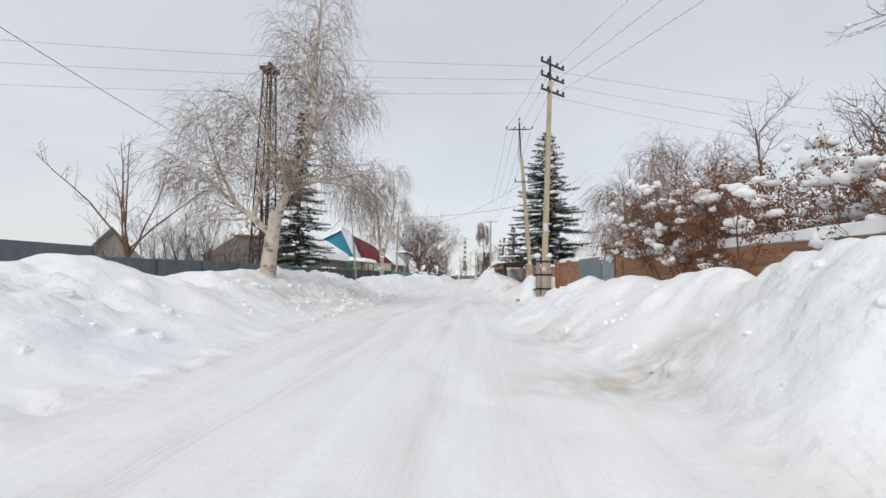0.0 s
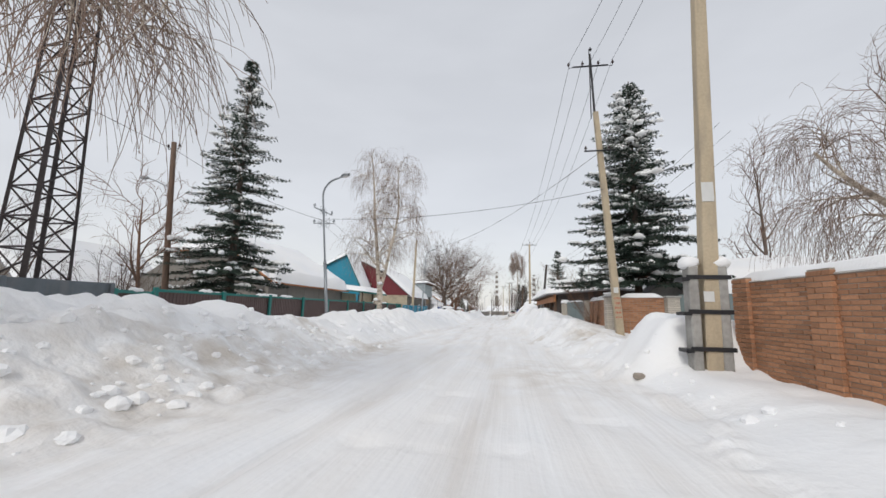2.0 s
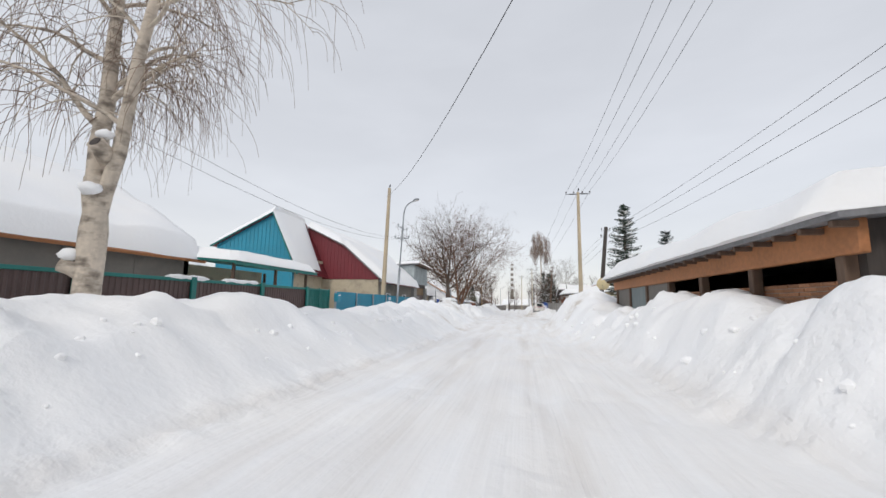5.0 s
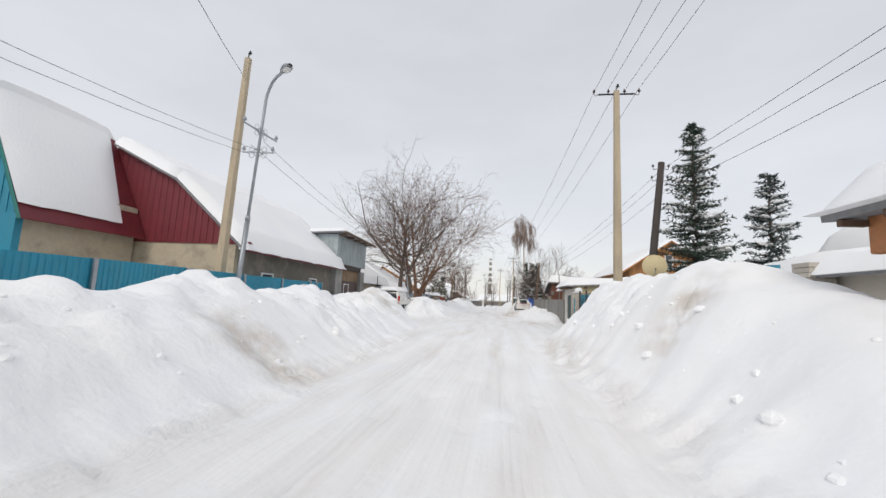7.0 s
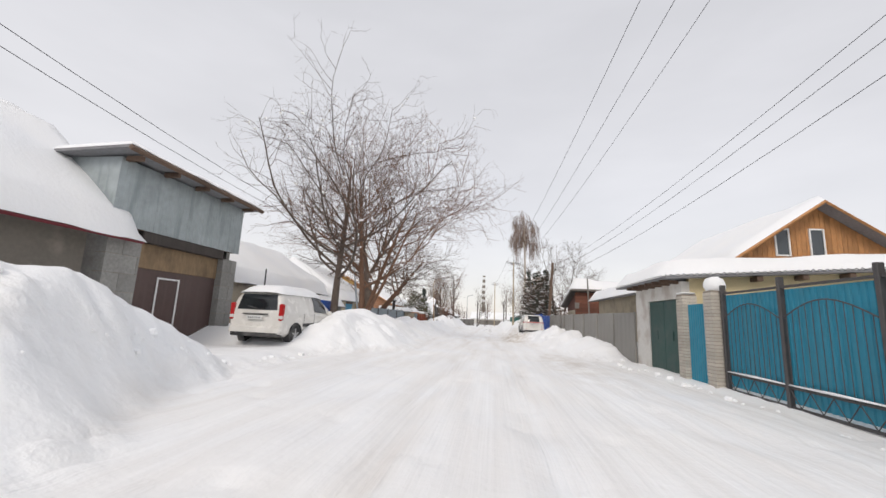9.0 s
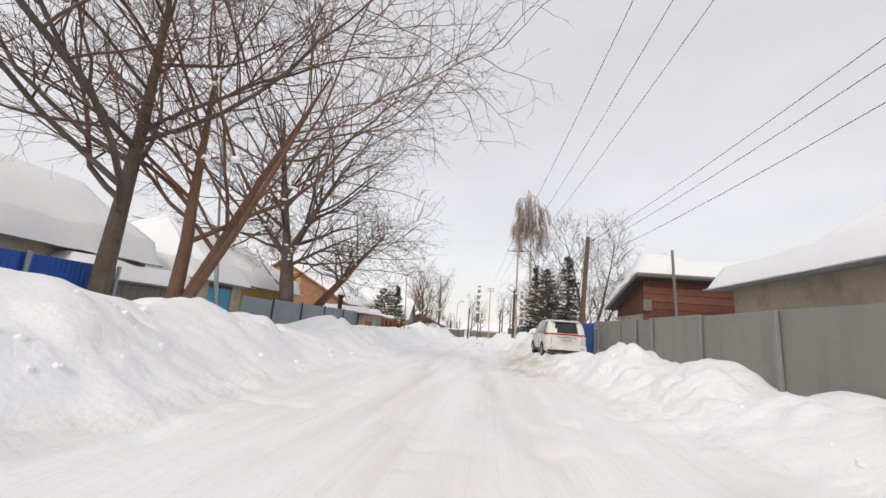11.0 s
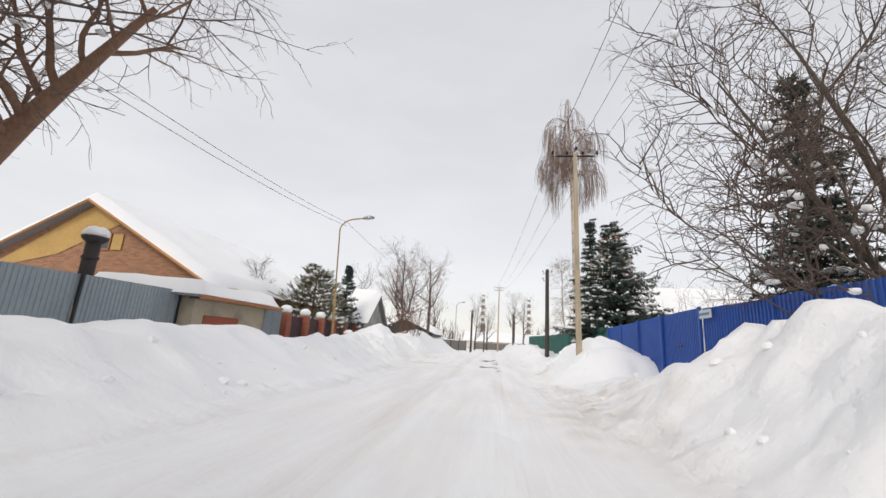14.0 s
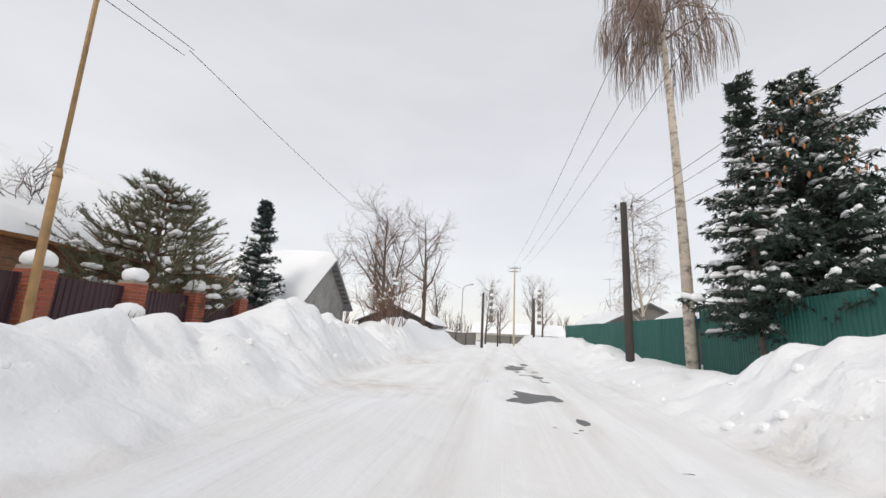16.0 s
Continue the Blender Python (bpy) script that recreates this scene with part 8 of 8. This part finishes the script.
# ---- turquoise barred gate ----
def barred_gate():
    ob = thing("metal_gate", (4.78, 69.52, -0.22), "turquoise sheet double gate with dark forged bars", "gate", turn=-90)
    L, h = 5.4, 2.05
    xs = (0.0, 1.67, 3.4, 4.47)
    for i in range(3):
        a, b = xs[i] + 0.05, xs[i + 1] - 0.05
        leaf = part("gate_leaf", sheet_panel(b - a, 1.78, 0.115), TURQUOISE, ob, "turquoise profiled leaf", at=pose(a, 0.02, 0.18))
        for z in (0.12, 0.42, h - 0.05):
            part("rail", Shape().box((a, -0.03, z - 0.02), (b, 0.01, z + 0.02), 0.005), DARK_STEEL, ob)
        n = 12
        for k in range(n):
            x = a + (b - a) * (k + 0.5) / n
            u = (k + 0.5) / n
            part("bar", Shape().tube([(x, -0.035, 0.42), (x, -0.035, 1.50 + 0.26 * math.sin(math.pi * u))], 0.006, 5), DARK_STEEL, ob)
        arc = [(a + (b - a) * u, -0.035, 1.50 + 0.26 * math.sin(math.pi * u)) for u in np.linspace(0, 1, 15)]
        part("arched_rail", Shape().tube(arc, 0.011, 6), DARK_STEEL, ob)
        zig = [(a + (b - a) * k / 8, -0.035, 0.14 if k % 2 else 0.40) for k in range(9)]
        part("zigzag_bar", Shape().tube(zig, 0.009, 5), DARK_STEEL, ob)
        part("snow_line", Shape().tube([(a, -0.04, 0.46), ((a + b) / 2, -0.04, 0.465), (b, -0.04, 0.46)], (0.012, 0.022, 0.012), 6), SNOW, ob, smooth=True)
    for x in xs:
        part("post", Shape().box((x - 0.038, -0.05, -0.15), (x + 0.038, 0.04, h + 0.12), 0.01), DARK_STEEL, ob)


barred_gate()
for y, s in ((69.79, 0.30), (71.08, 0.05), (64.7, 0.34), (62.15, 0.2)):
    brick_pillar("gate_pillar", (4.76 if y > 66 else 4.86, y), -0.2, 1.86, 0.34, PALE_BRICK, "white sand-lime brick pillar by a gate", cap=None, snow=s, seed=int(y * 10), group="gate pillars")
wicket = thing("wicket_door", (4.70, 70.88, -0.15), "narrow turquoise sheet wicket door", "door", turn=-90)
part("leaf", sheet_panel(0.88, 1.75, 0.1), TURQUOISE, wicket)
plate3 = thing("address_plate", (4.78, 63.9, 1.45), "small blue address plate on turquoise fence", "sign", turn=-88)
part("plate", Shape().box((0, -0.05, 0), (0.5, -0.03, 0.15), 0.003), SIGN_BLUE, plate3)
part("bar", Shape().box((0.06, -0.054, 0.055), (0.44, -0.051, 0.095)), WHITE_PAINT, plate3)


def white_garage():
    rng = np.random.default_rng(17)
    ob = thing("garage", (0, 0, 0), "whitewashed garage with green doors and corrugated snow roof", "garage")
    x0, x1, y0, y1 = 4.75, 11.5, 71.3, 74.5
    part("front_wall", Shape().box((x0, y0, -0.25), (x0 + 0.2, y0 + 0.15, 2.2)), WHITEWASH, ob)
    part("front_wall", Shape().box((x0, 73.45, -0.25), (x0 + 0.2, y1, 2.2)), WHITEWASH, ob)
    part("lintel", Shape().box((x0, y0 + 0.15, 1.78), (x0 + 0.2, 73.45, 2.2)), WHITEWASH, ob)
    part("south_wall", Shape().box((x0 + 0.2, y0, -0.25), (x1, y0 + 0.15, 2.55)), CREAM, ob, "cream plastered side")
    part("north_wall", Shape().box((x0 + 0.2, y1 - 0.15, -0.25), (x1, y1, 2.4)), WHITEWASH, ob)
    for k in (0, 1):
        lf = part("gate_leaf", Shape().box((x0 + 0.03, y0 + 0.155 + 1.0 * k, -0.18), (x0 + 0.09, y0 + 1.145 + 1.0 * k, 1.77), 0.01), DARK_GREEN, ob, "dark green steel door leaf")
        part("door_rib", Shape().box((x0 + 0.012, y0 + 0.6 + 1.0 * k, 0.7), (x0 + 0.028, y0 + 0.66 + 1.0 * k, 0.95), 0.004), DARK_GREEN, lf)
    q = ((x0 - 0.5, y0 - 0.35, 2.28), (x0 - 0.5, y1 + 0.4, 2.28), (x1, y1 + 0.4, 2.75), (x1, y0 - 0.35, 2.75))
    part("roof", slab(*q, 0.05), ASBESTOS, ob)
    wav = []
    for x in np.linspace(x0 - 0.5, x1, 120):
        k = (x - (x0 - 0.5)) / (x1 - x0 + 0.5)
        wav.append((x, y0 - 0.36, 2.30 + 0.47 * k + 0.028 * math.sin(x * 2 * math.pi / 0.15)))
    part("corrugated_edge", Shape().tube(wav, 0.012, 5), ASBESTOS, ob)
    for k in range(7):
        part("beam_end", Shape().box((x0 + 0.6 + 1.0 * k, y0 - 0.3, 2.16 + 0.068 * k), (x0 + 0.74 + 1.0 * k, y0 + 0.0, 2.28 + 0.068 * k), 0.01), OLD_WOOD, ob)
    for k in range(6):
        part("rafter_end", Shape().box((x0 - 0.45, y0 + 0.1 + 0.5 * k, 2.14), (x0, y0 + 0.18 + 0.5 * k, 2.24), 0.01), OLD_WOOD, ob)
    part("roof_snow", snow_slope(*[(a, b, c + 0.02) for a, b, c in q], 0.38, rng, 0.08), SNOW, ob, smooth=True)
    ob2 = thing("shed", (0, 0, 0), "cream shed with snow roof behind a grey fence", "shed")
    part("wall", Shape().box((6.1, 74.6, -0.25), (6.3, 84.5, 2.35)), PLASTER, ob2)
    part("end_wall", Shape().box((6.3, 84.3, -0.25), (10.0, 84.5, 2.6)), CREAM, ob2)
    q = ((5.7, 74.9, 2.35), (5.7, 84.9, 2.35), (10.5, 84.9, 3.0), (10.5, 74.9, 3.0))
    part("roof", slab(*q, 0.06), ASBESTOS, ob2)
    part("roof_snow", snow_slope(*[(a, b, c + 0.012) for a, b, c in q], 0.45, rng, 0.1), SNOW, ob2, smooth=True)


white_garage()
yellow = simple_house("house with a yellow plank gable and two windows", 9.9, 15.4, 77.7, 86.0, 4.15, 6.05, FRESH_WOOD, 0.22, gable=FRESH_WOOD, seed=28, trim=FRESH_WOOD, ov=0.65)
for i in range(30):
    x = 9.95 + 0.18 * i
    zt = 4.15 + (6.05 - 4.15) * (1 - abs(x + 0.08 - 12.65) / 2.75) - 0.06
    part("plank", Shape().box((x, 77.675, 2.6), (x + 0.17, 77.697, zt), 0.004), FRESH_WOOD, yellow)
for x in (11.4, 12.65):
    window(yellow, x, 4.0, 0.55, 1.12, y=77.67)
run("warm_grey_fence", (3.94, 88.3), (4.72, 74.55), -0.35, 1.50, FENCE_GREY, "plain warm-grey sheet fence along the road", posts=True, post_mat=FENCE_GREY, panel=2.1, flat=True, seed=35, post_top=0.0)
fgate = thing("fence_gate", (4.04, 86.2, -0.3), "grey wicket gate in a sheet fence", "gate", turn=-86)
part("leaf", Shape().box((0, -0.05, 0.1), (0.95, -0.012, 1.80), 0.012), FENCE_GREY, fgate)
part("handle", Shape().tube([(0.85, -0.06, 0.95), (0.85, -0.10, 1.0), (0.85, -0.06, 1.05)], 0.012, 5), BLACK_METAL, fgate)
run("zinc_fence", (4.02, 89.25), (3.98, 88.35), -0.3, 1.54, ZINC_BLUE, "grey-blue corrugated gate leaf behind a van", posts=False, panel=0.45, seed=36)
plate1 = thing("address_plate", (3.985, 88.95, 1.22), "small blue and white address plate on a gate", "sign", turn=-86)
part("plate", Shape().box((0, -0.03, 0), (0.5, -0.012, 0.15), 0.003), SIGN_BLUE, plate1)
part("bar", Shape().box((0.05, -0.034, 0.05), (0.45, -0.031, 0.09)), WHITE_PAINT, plate1)
run("blue_fence", (3.98, 92.8), (4.03, 89.3), -0.3, 1.50, BLUE, "short blue sheet fence beside a barn", posts=False, panel=1.4, seed=37)


# ---- plank barn ----
def barn():
    rng = np.random.default_rng(18)
    ob = thing("barn", (0, 0, 0), "old brown plank barn with overhanging snow roof", "barn")
    x0, x1, y0, y1 = 5.75, 10.4, 89.2, 92.2
    for i in range(13):
        z = -0.3 + 0.27 * i
        part("plank", Shape().box((x0 - 0.05, y0 - 0.05 - rng.uniform(0, 0.012), z), (x1, y0, min(z + 0.262, 3.22)), 0.012), BROWN_PLANK, ob)
    part("south_wall", Shape().box((x0, y0 + 0.002, -0.3), (x1, y0 + 0.15, 3.15)), DARK_WOOD, ob)
    low = [(x0, y0 + 0.15, -0.3), (x0, y1, -0.3), (x0, y1, 1.95), (x0, y0 + 0.15, 1.95)]
    up = [(x0, y0 + 0.15, 1.955), (x0, y1, 1.955), (x0, y1, 2.28), (x0, y0 + 0.15, 3.1)]
    for nm, f, mat in (("west_wall", low, PLASTER), ("upper_wall", up, BROWN_PLANK)):
        part(nm, Shape().add(f + [(a + 0.15, b, c) for a, b, c in f], [(3, 2, 1, 0), (4, 5, 6, 7)] + [((i + 1) % 4, (i + 1) % 4 + 4, i + 4, i) for i in range(4)]), mat, ob)
    q = ((x0 - 0.38, y1 + 0.3, 2.30), (x0 - 0.38, y0 - 0.4, 3.32), (x1 + 0.3, y0 - 0.4, 3.28), (x1 + 0.3, y1 + 0.3, 2.30))
    part("roof", slab(*q, 0.08), DARK_WOOD, ob)
    part("fascia", Shape().tube([(x0 - 0.39, y1 + 0.3, 2.30), (x0 - 0.39, y0 - 0.41, 3.30), (x1 + 0.3, y0 - 0.41, 3.26)], 0.075, 4), GREY_SIDING, ob)
    part("roof_snow", snow_slope(*[(a, b, c + 0.012) for a, b, c in q], 0.78, rng, 0.10), SNOW, ob, "thick curling layer of snow", smooth=True)
    part("meter_box", Shape().box((x0 - 0.08, y0 - 0.14, 2.05), (x0 + 0.2, y0 - 0.07, 2.45), 0.01), GREY_SIDING, ob)


barn()
wood_pole((6.45, 88.2), 4.1, 0.05, "thin grey post at a barn wall", GREY_SIDING, knobs=0, lean=(-0.03, 0), group="")
wood_pole((4.55, 93.9), 5.85, 0.12, "brown leaning timber power post", OLD_WOOD, lean=(0.065, 0), knobs=2)

# ---- blue and green fences ----
run("blue_fence", (3.84, 101.4), (3.96, 92.9), -0.35, 1.64, BLUE, "bright blue profiled sheet fence above a snowbank", post_mat=RUSTY, panel=2.1, seed=44, posts=False, pitch=0.09)
run("blue_fence", (4.62, 111.0), (3.85, 101.5), -0.35, 1.66, BLUE, "bright blue profiled sheet fence with gate", post_mat=BLUE, panel=2.35, seed=38, post_top=0.02, posts=True, pitch=0.09)
plate2 = thing("address_plate", (3.87, 101.55, 1.42), "pale address plate with green edge on a blue fence", "sign", turn=-94)
part("plate", Shape().box((0, -0.055, 0), (0.62, -0.035, 0.17), 0.004), PLATE, plate2)
part("bar", Shape().box((0.08, -0.058, 0.06), (0.55, -0.0555, 0.11)), SIGN_BLUE, plate2)
slot = thing("mail_slot", (3.9, 102.6, 0.85), "dark mail slot in a blue gate", "mail slot", turn=-94)
part("flap", Shape().box((0, -0.05, 0), (0.22, -0.03, 0.05), 0.004), BLACK_METAL, slot)
run("green_fence", (4.72, 117.6), (4.64, 111.2), -0.35, 1.75, GREEN, "dark green profiled sheet fence", post_mat=DARK_GREEN, panel=2.1, seed=39, posts=False)
run("green_fence", (3.2, 133.2), (4.7, 117.7), -0.45, 1.60, GREEN, "dark green profiled sheet fence", post_mat=DARK_GREEN, panel=2.2, seed=40, posts=False)
concrete_pole((2.38, 106.3), 7.6, "slim concrete power pole in a snowbank", arms=1, half=(0.085, 0.06), lean=(-0.006, 0.0))
conifer("fir_tree", (4.75, 114.6), "slim old spruce hung with snow", 8.0, 1.25, 69, whorls=34, snow=1.0, droop=0.4, blade=0.14, low=0.14, hang=0.5, clumps=(2, 6), group="spruces", ragged=0.3, thick=4)
conifer("fir_tree", (5.75, 114.3), "thick old spruce hung with snow and cones", 7.6, 2.9, 64, whorls=34, snow=1.0, droop=0.28, blade=0.14, low=0.22, hang=0.6, thick=5, clumps=(3, 8), group="spruces", ragged=0.35, long_side=(-0.5, 0.45), cones=90)
conifer("fir_tree", (5.15, 100.1), "dark spruce behind a bare tree", 5.9, 1.2, 65, whorls=30, snow=0.5, droop=0.3, group="spruces")
bare_tree("bare_tree", (6.15, 98.8), "wide many-stemmed bare tree with upswept limbs behind a fence", "tree", spread_spec(11, 10, 8, 5, 2.9, 1.5, 0.8, 0.4, 0.10, 0.16, 0.5, 42), 66, 8.3, 0.125, snow=60,
          stems=[((-0.55, 0.0, 1), 6.0, 0.085), ((-0.12, 0.1, 1), 7.4, 0.10), ((0.25, -0.05, 1), 7.0, 0.095), ((0.5, 0.1, 1), 5.2, 0.08), ((-0.95, -0.15, 0.8), 4.4, 0.06)])
bare_tree("weeping_birch", (4.6, 118.0), "tall thin birch with a drooping mop of twigs", "tree", [dict(segs=10, wob=0.008, tip=0.35), dict(count=30, len=2.4, angle=52, thin=0.35, segs=6, wob=0.12, droop=0.42, fall=0.3, **{"from": 0.72}),
          dict(count=12, len=2.2, angle=40, thin=0.45, segs=6, wob=0.06, droop=1.6, rmin=0.009, norm=2.4), dict(count=9, len=1.9, angle=18, thin=0.6, segs=4, wob=0.04, droop=1.8, rmin=0.007, tip=0.6, norm=2.2)], 67, 16.2, 0.19, cut=0, bark=BIRCH, twig=TWIG_BIRCH)
bare_tree("bare_tree", (4.7, 122.5), "slender bare birch sapling", "tree", birch_spec(22, 11, 8, 1.9, 0.9, 0.6, 0.3), 68, 7.2, 0.08, bark=BIRCH, twig=TWIG_BIRCH)
wood_pole((3.0, 118.7), 5.6, 0.13, "dark tarred timber power post", DARK_WOOD, knobs=3)
simple_house("small white house with a broad snow roof", 7.7, 14.0, 116.0, 122.0, 2.3, 4.2, WHITEWASH, 0.5, seed=29, along="x")
for i, (x, y) in enumerate(((9.2, 100.5), (8.6, 109.0), (11.2, 105.5))):
    bush("bare_shrub", (x, y), "rounded bare orchard shrub", 3.0, 3.4, 70 + i, stems=22, twig=TWIG_RED)
simple_house("blue-roofed outbuilding behind a green fence", 6.2, 9.0, 121.0, 125.0, 1.7, 2.4, GREY_SIDING, 0.15, seed=30, roof_mat=BLUE, name="shed", category="shed")
simple_house("low snow-covered house beside a timber post", 5.2, 12.0, 133.0, 140.0, 1.6, 3.3, GREY_SIDING, 0.5, seed=31)
antenna((6.5, 134.5, 2.6), 2.6, "thin television antenna on a snowy roof")

# ---- far end of the street ----
simple_house("distant low house under snow", -14.5, -7.5, 141.0, 149.0, 1.5, 3.0, GREY_SIDING, 0.5, seed=32, gable=DARK_WOOD)
simple_house("distant long white house across the street end", -6.0, 10.0, 178.0, 185.0, 1.2, 2.6, WHITEWASH, 0.5, seed=33, along="x")
simple_house("distant house with snow roof", 10.0, 17.0, 158.0, 166.0, 1.6, 3.4, GREY_SIDING, 0.5, seed=34)
simple_house("snowy house seen over a slate fence", -24.5, -19.5, 29.5, 37.0, 2.0, 4.3, RED_BRICK, 0.35, gable=GREY_SIDING, seed=35)
simple_house("snow-covered house behind a garden", -27.0, -19.0, 47.0, 56.0, 2.4, 4.2, GREY_SIDING, 0.5, seed=36)
run("garden_fence", (-9.5, 140.0), (-4.0, 150.0), -0.4, 0.9, GREY_SIDING, "low grey board fence at the street end", panel=2.0, flat=True, seed=41, posts=True)
run("garden_fence", (-3.5, 172.0), (6.5, 172.5), -0.4, 0.8, GREY_SIDING, "low grey board fence across the street end", panel=2.0, flat=True, seed=42, posts=True)
concrete_pole((0.55, 158.5), 9.9, "distant concrete power pole", arms=2)
wood_pole((-2.9, 142.0), 4.6, 0.12, "dark timber post at the street end", DARK_WOOD, knobs=1)
wood_pole((2.6, 152.0), 5.2, 0.12, "dark timber post at the street end", DARK_WOOD, knobs=1)
wood_pole((-1.5, 150.0), 3.5, 0.08, "dark timber post at the street end", DARK_WOOD, knobs=1)
street_lamp((-5.4, 148.0), 6.0, "distant grey street lamp post", arm=(0.8, 0), scroll=False)
for i, (x, y, h) in enumerate(((-3.2, 160, 9.5), (-1.2, 166, 9), (3.5, 168, 10), (5.6, 172, 10.5), (-9.5, 158, 10), (-13, 150, 9), (-16, 138, 9), (13, 150, 8), (18, 140, 9))):
    bare_tree("bare_tree", (x, y), "distant bare winter tree", "tree", spread_spec(13, 8, 6, 3, 0.34 * h, 0.17 * h, 0.09 * h, 0.05 * h, 0.14), 80 + i, h * 0.8, 0.016 * h, twig=TWIG_RED if i % 2 else TWIG, group="far trees")
for x, top in ((-8.1, 40.5), (28.5, 38.0)):
    chim = thing("factory_chimney", (x, 420, -1), "distant factory chimney striped grey and white", "chimney", "factory chimneys")
    part("shaft", Shape().tube([(0, 0, 0), (0, 0, top)], (1.7, 1.25), 14), GREY_PLASTER, chim, smooth=True)
    for k in range(5):
        z = top - 3.5 - 5.0 * k
        part("band", Shape().tube([(0, 0, z), (0, 0, z + 2.3)], (1.34 + 0.055 * k, 1.31 + 0.055 * k), 14), WHITE_PAINT, chim)
rw = np.random.default_rng(99)
woods = Shape()
for i in range(900):
    side = -1 if i % 2 else 1
    x = side * rw.uniform(16, 170)
    y = rw.uniform(190, 330)
    h = rw.uniform(5, 10)
    for k in range(7):
        a = rw.uniform(0, 6.28)
        b0 = np.array((x, y, h * 0.15 * k * rw.uniform(0.6, 1)))
        woods.tube([b0, b0 + (math.cos(a) * h * 0.15, math.sin(a) * h * 0.15, h * 0.35)], (0.10, 0.02), 3, caps=False)
    woods.tube([(x, y, -0.5), (x + rw.normal(0, 0.3), y, h)], (0.14, 0.03), 3, caps=False)
whole("far_woods", woods, TWIG, "far belt of bare winter woods", "woods", kind="stuff")

# ---- wires ----
P1, P2, P3, P6, P7 = (5.4, 22.07, 10.7), (4.84, 28.9, 10.5), (4.32, 60.7, 8.95), (2.33, 106.3, 7.6), (0.55, 158.5, 9.6)
for o in (-0.75, -0.3, 0.3, 0.75):
    wire((P2[0] + o, P2[1], P2[2] + 0.1), (P3[0] + o, P3[1], P3[2] + 0.05), 0.8)
for o in (-0.75, 0.0, 0.75):
    wire((P3[0] + o, P3[1], P3[2] + 0.05), (P6[0] + o, P6[1], P6[2] + 0.05), 0.9)
    wire((P6[0] + o, P6[1], P6[2] + 0.05), (P7[0] + o, P7[1], P7[2]), 0.9)
    wire((P1[0] + 0.5 * o, P1[1] + 0.4 * o, P1[2] - 0.2), (P2[0] + o, P2[1], P2[2] + 0.1), 0.15)
for k in range(3):
    wire((5.5, 22.3, 10.6 - 0.6 * k), (14 + 2.5 * k, -6.0, 10.6 - 0.2 * k), 0.5, r=0.0065)
    wire((5.5, 22.3, 10.6 - 0.6 * k), (40, 30 + 2 * k, 10.0 - 0.6 * k), 0.6, r=0.005)
    wire((5.2, 21.9, 10.6 - 0.6 * k), (-40, 12 + k, 10.5 - 0.7 * k), 0.7, r=0.005)
for o, z in ((0.0, 6.5), (0.3, 6.2), (0.6, 5.7)):
    wire((6.35 + o * 0.3, 62.1, z), (4.95 + o * 0.4, 93.9, z - 0.9), 0.6)
    wire((6.35 + o * 0.3, 62.1, z), (8.5 + o, 28.0, z + 1.0), 0.6)
    wire((5.0 + o * 0.4, 93.9, z - 0.9), (3.0 + o * 0.2, 118.7, z - 1.1), 0.5)
wire((4.95, 93.9, 5.5), (8.5, 92.5, 2.9), 0.15)
wire((-6.3, 31.1, 5.25), (5.15, 29.05, 5.7), 0.35)
wire((-6.4, 31.1, 5.2), (-10.98, 27.5, 7.3), 0.3)
wire((5.0, 28.9, 7.0), (-8.45, 57.9, 8.4), 1.35, r=0.0095)
wire((-6.6, 31.1, 5.2), (-7.3, 57.1, 5.3), 1.1, r=0.005)
wire((-6.1, 31.1, 5.3), (-7.0, 57.1, 5.4), 1.1, r=0.005)
wire((-7.3, 57.1, 5.6), (-8.7, 86.7, 5.6), 0.8)
wire((-6.9, 57.1, 5.7), (-8.3, 86.7, 5.7), 0.8)
wire((-8.3, 86.7, 5.8), (-7.4, 110.4, 5.9), 0.7)
wire((-8.7, 86.7, 5.7), (-7.6, 110.4, 5.8), 0.7)
wire((-7.5, 110.4, 5.9), (-5.4, 148.0, 5.6), 0.7)
wire((-7.0, 4.0, 7.2), (-10.98, 27.5, 7.25), 0.5, r=0.0095)
wire((-7.0, 4.0, 7.2), (-4.0, -20.0, 7.4), 0.5, r=0.0095)
wire((5.2, 29.0, 6.3), (9.0, 35.0, 3.6), 0.3)
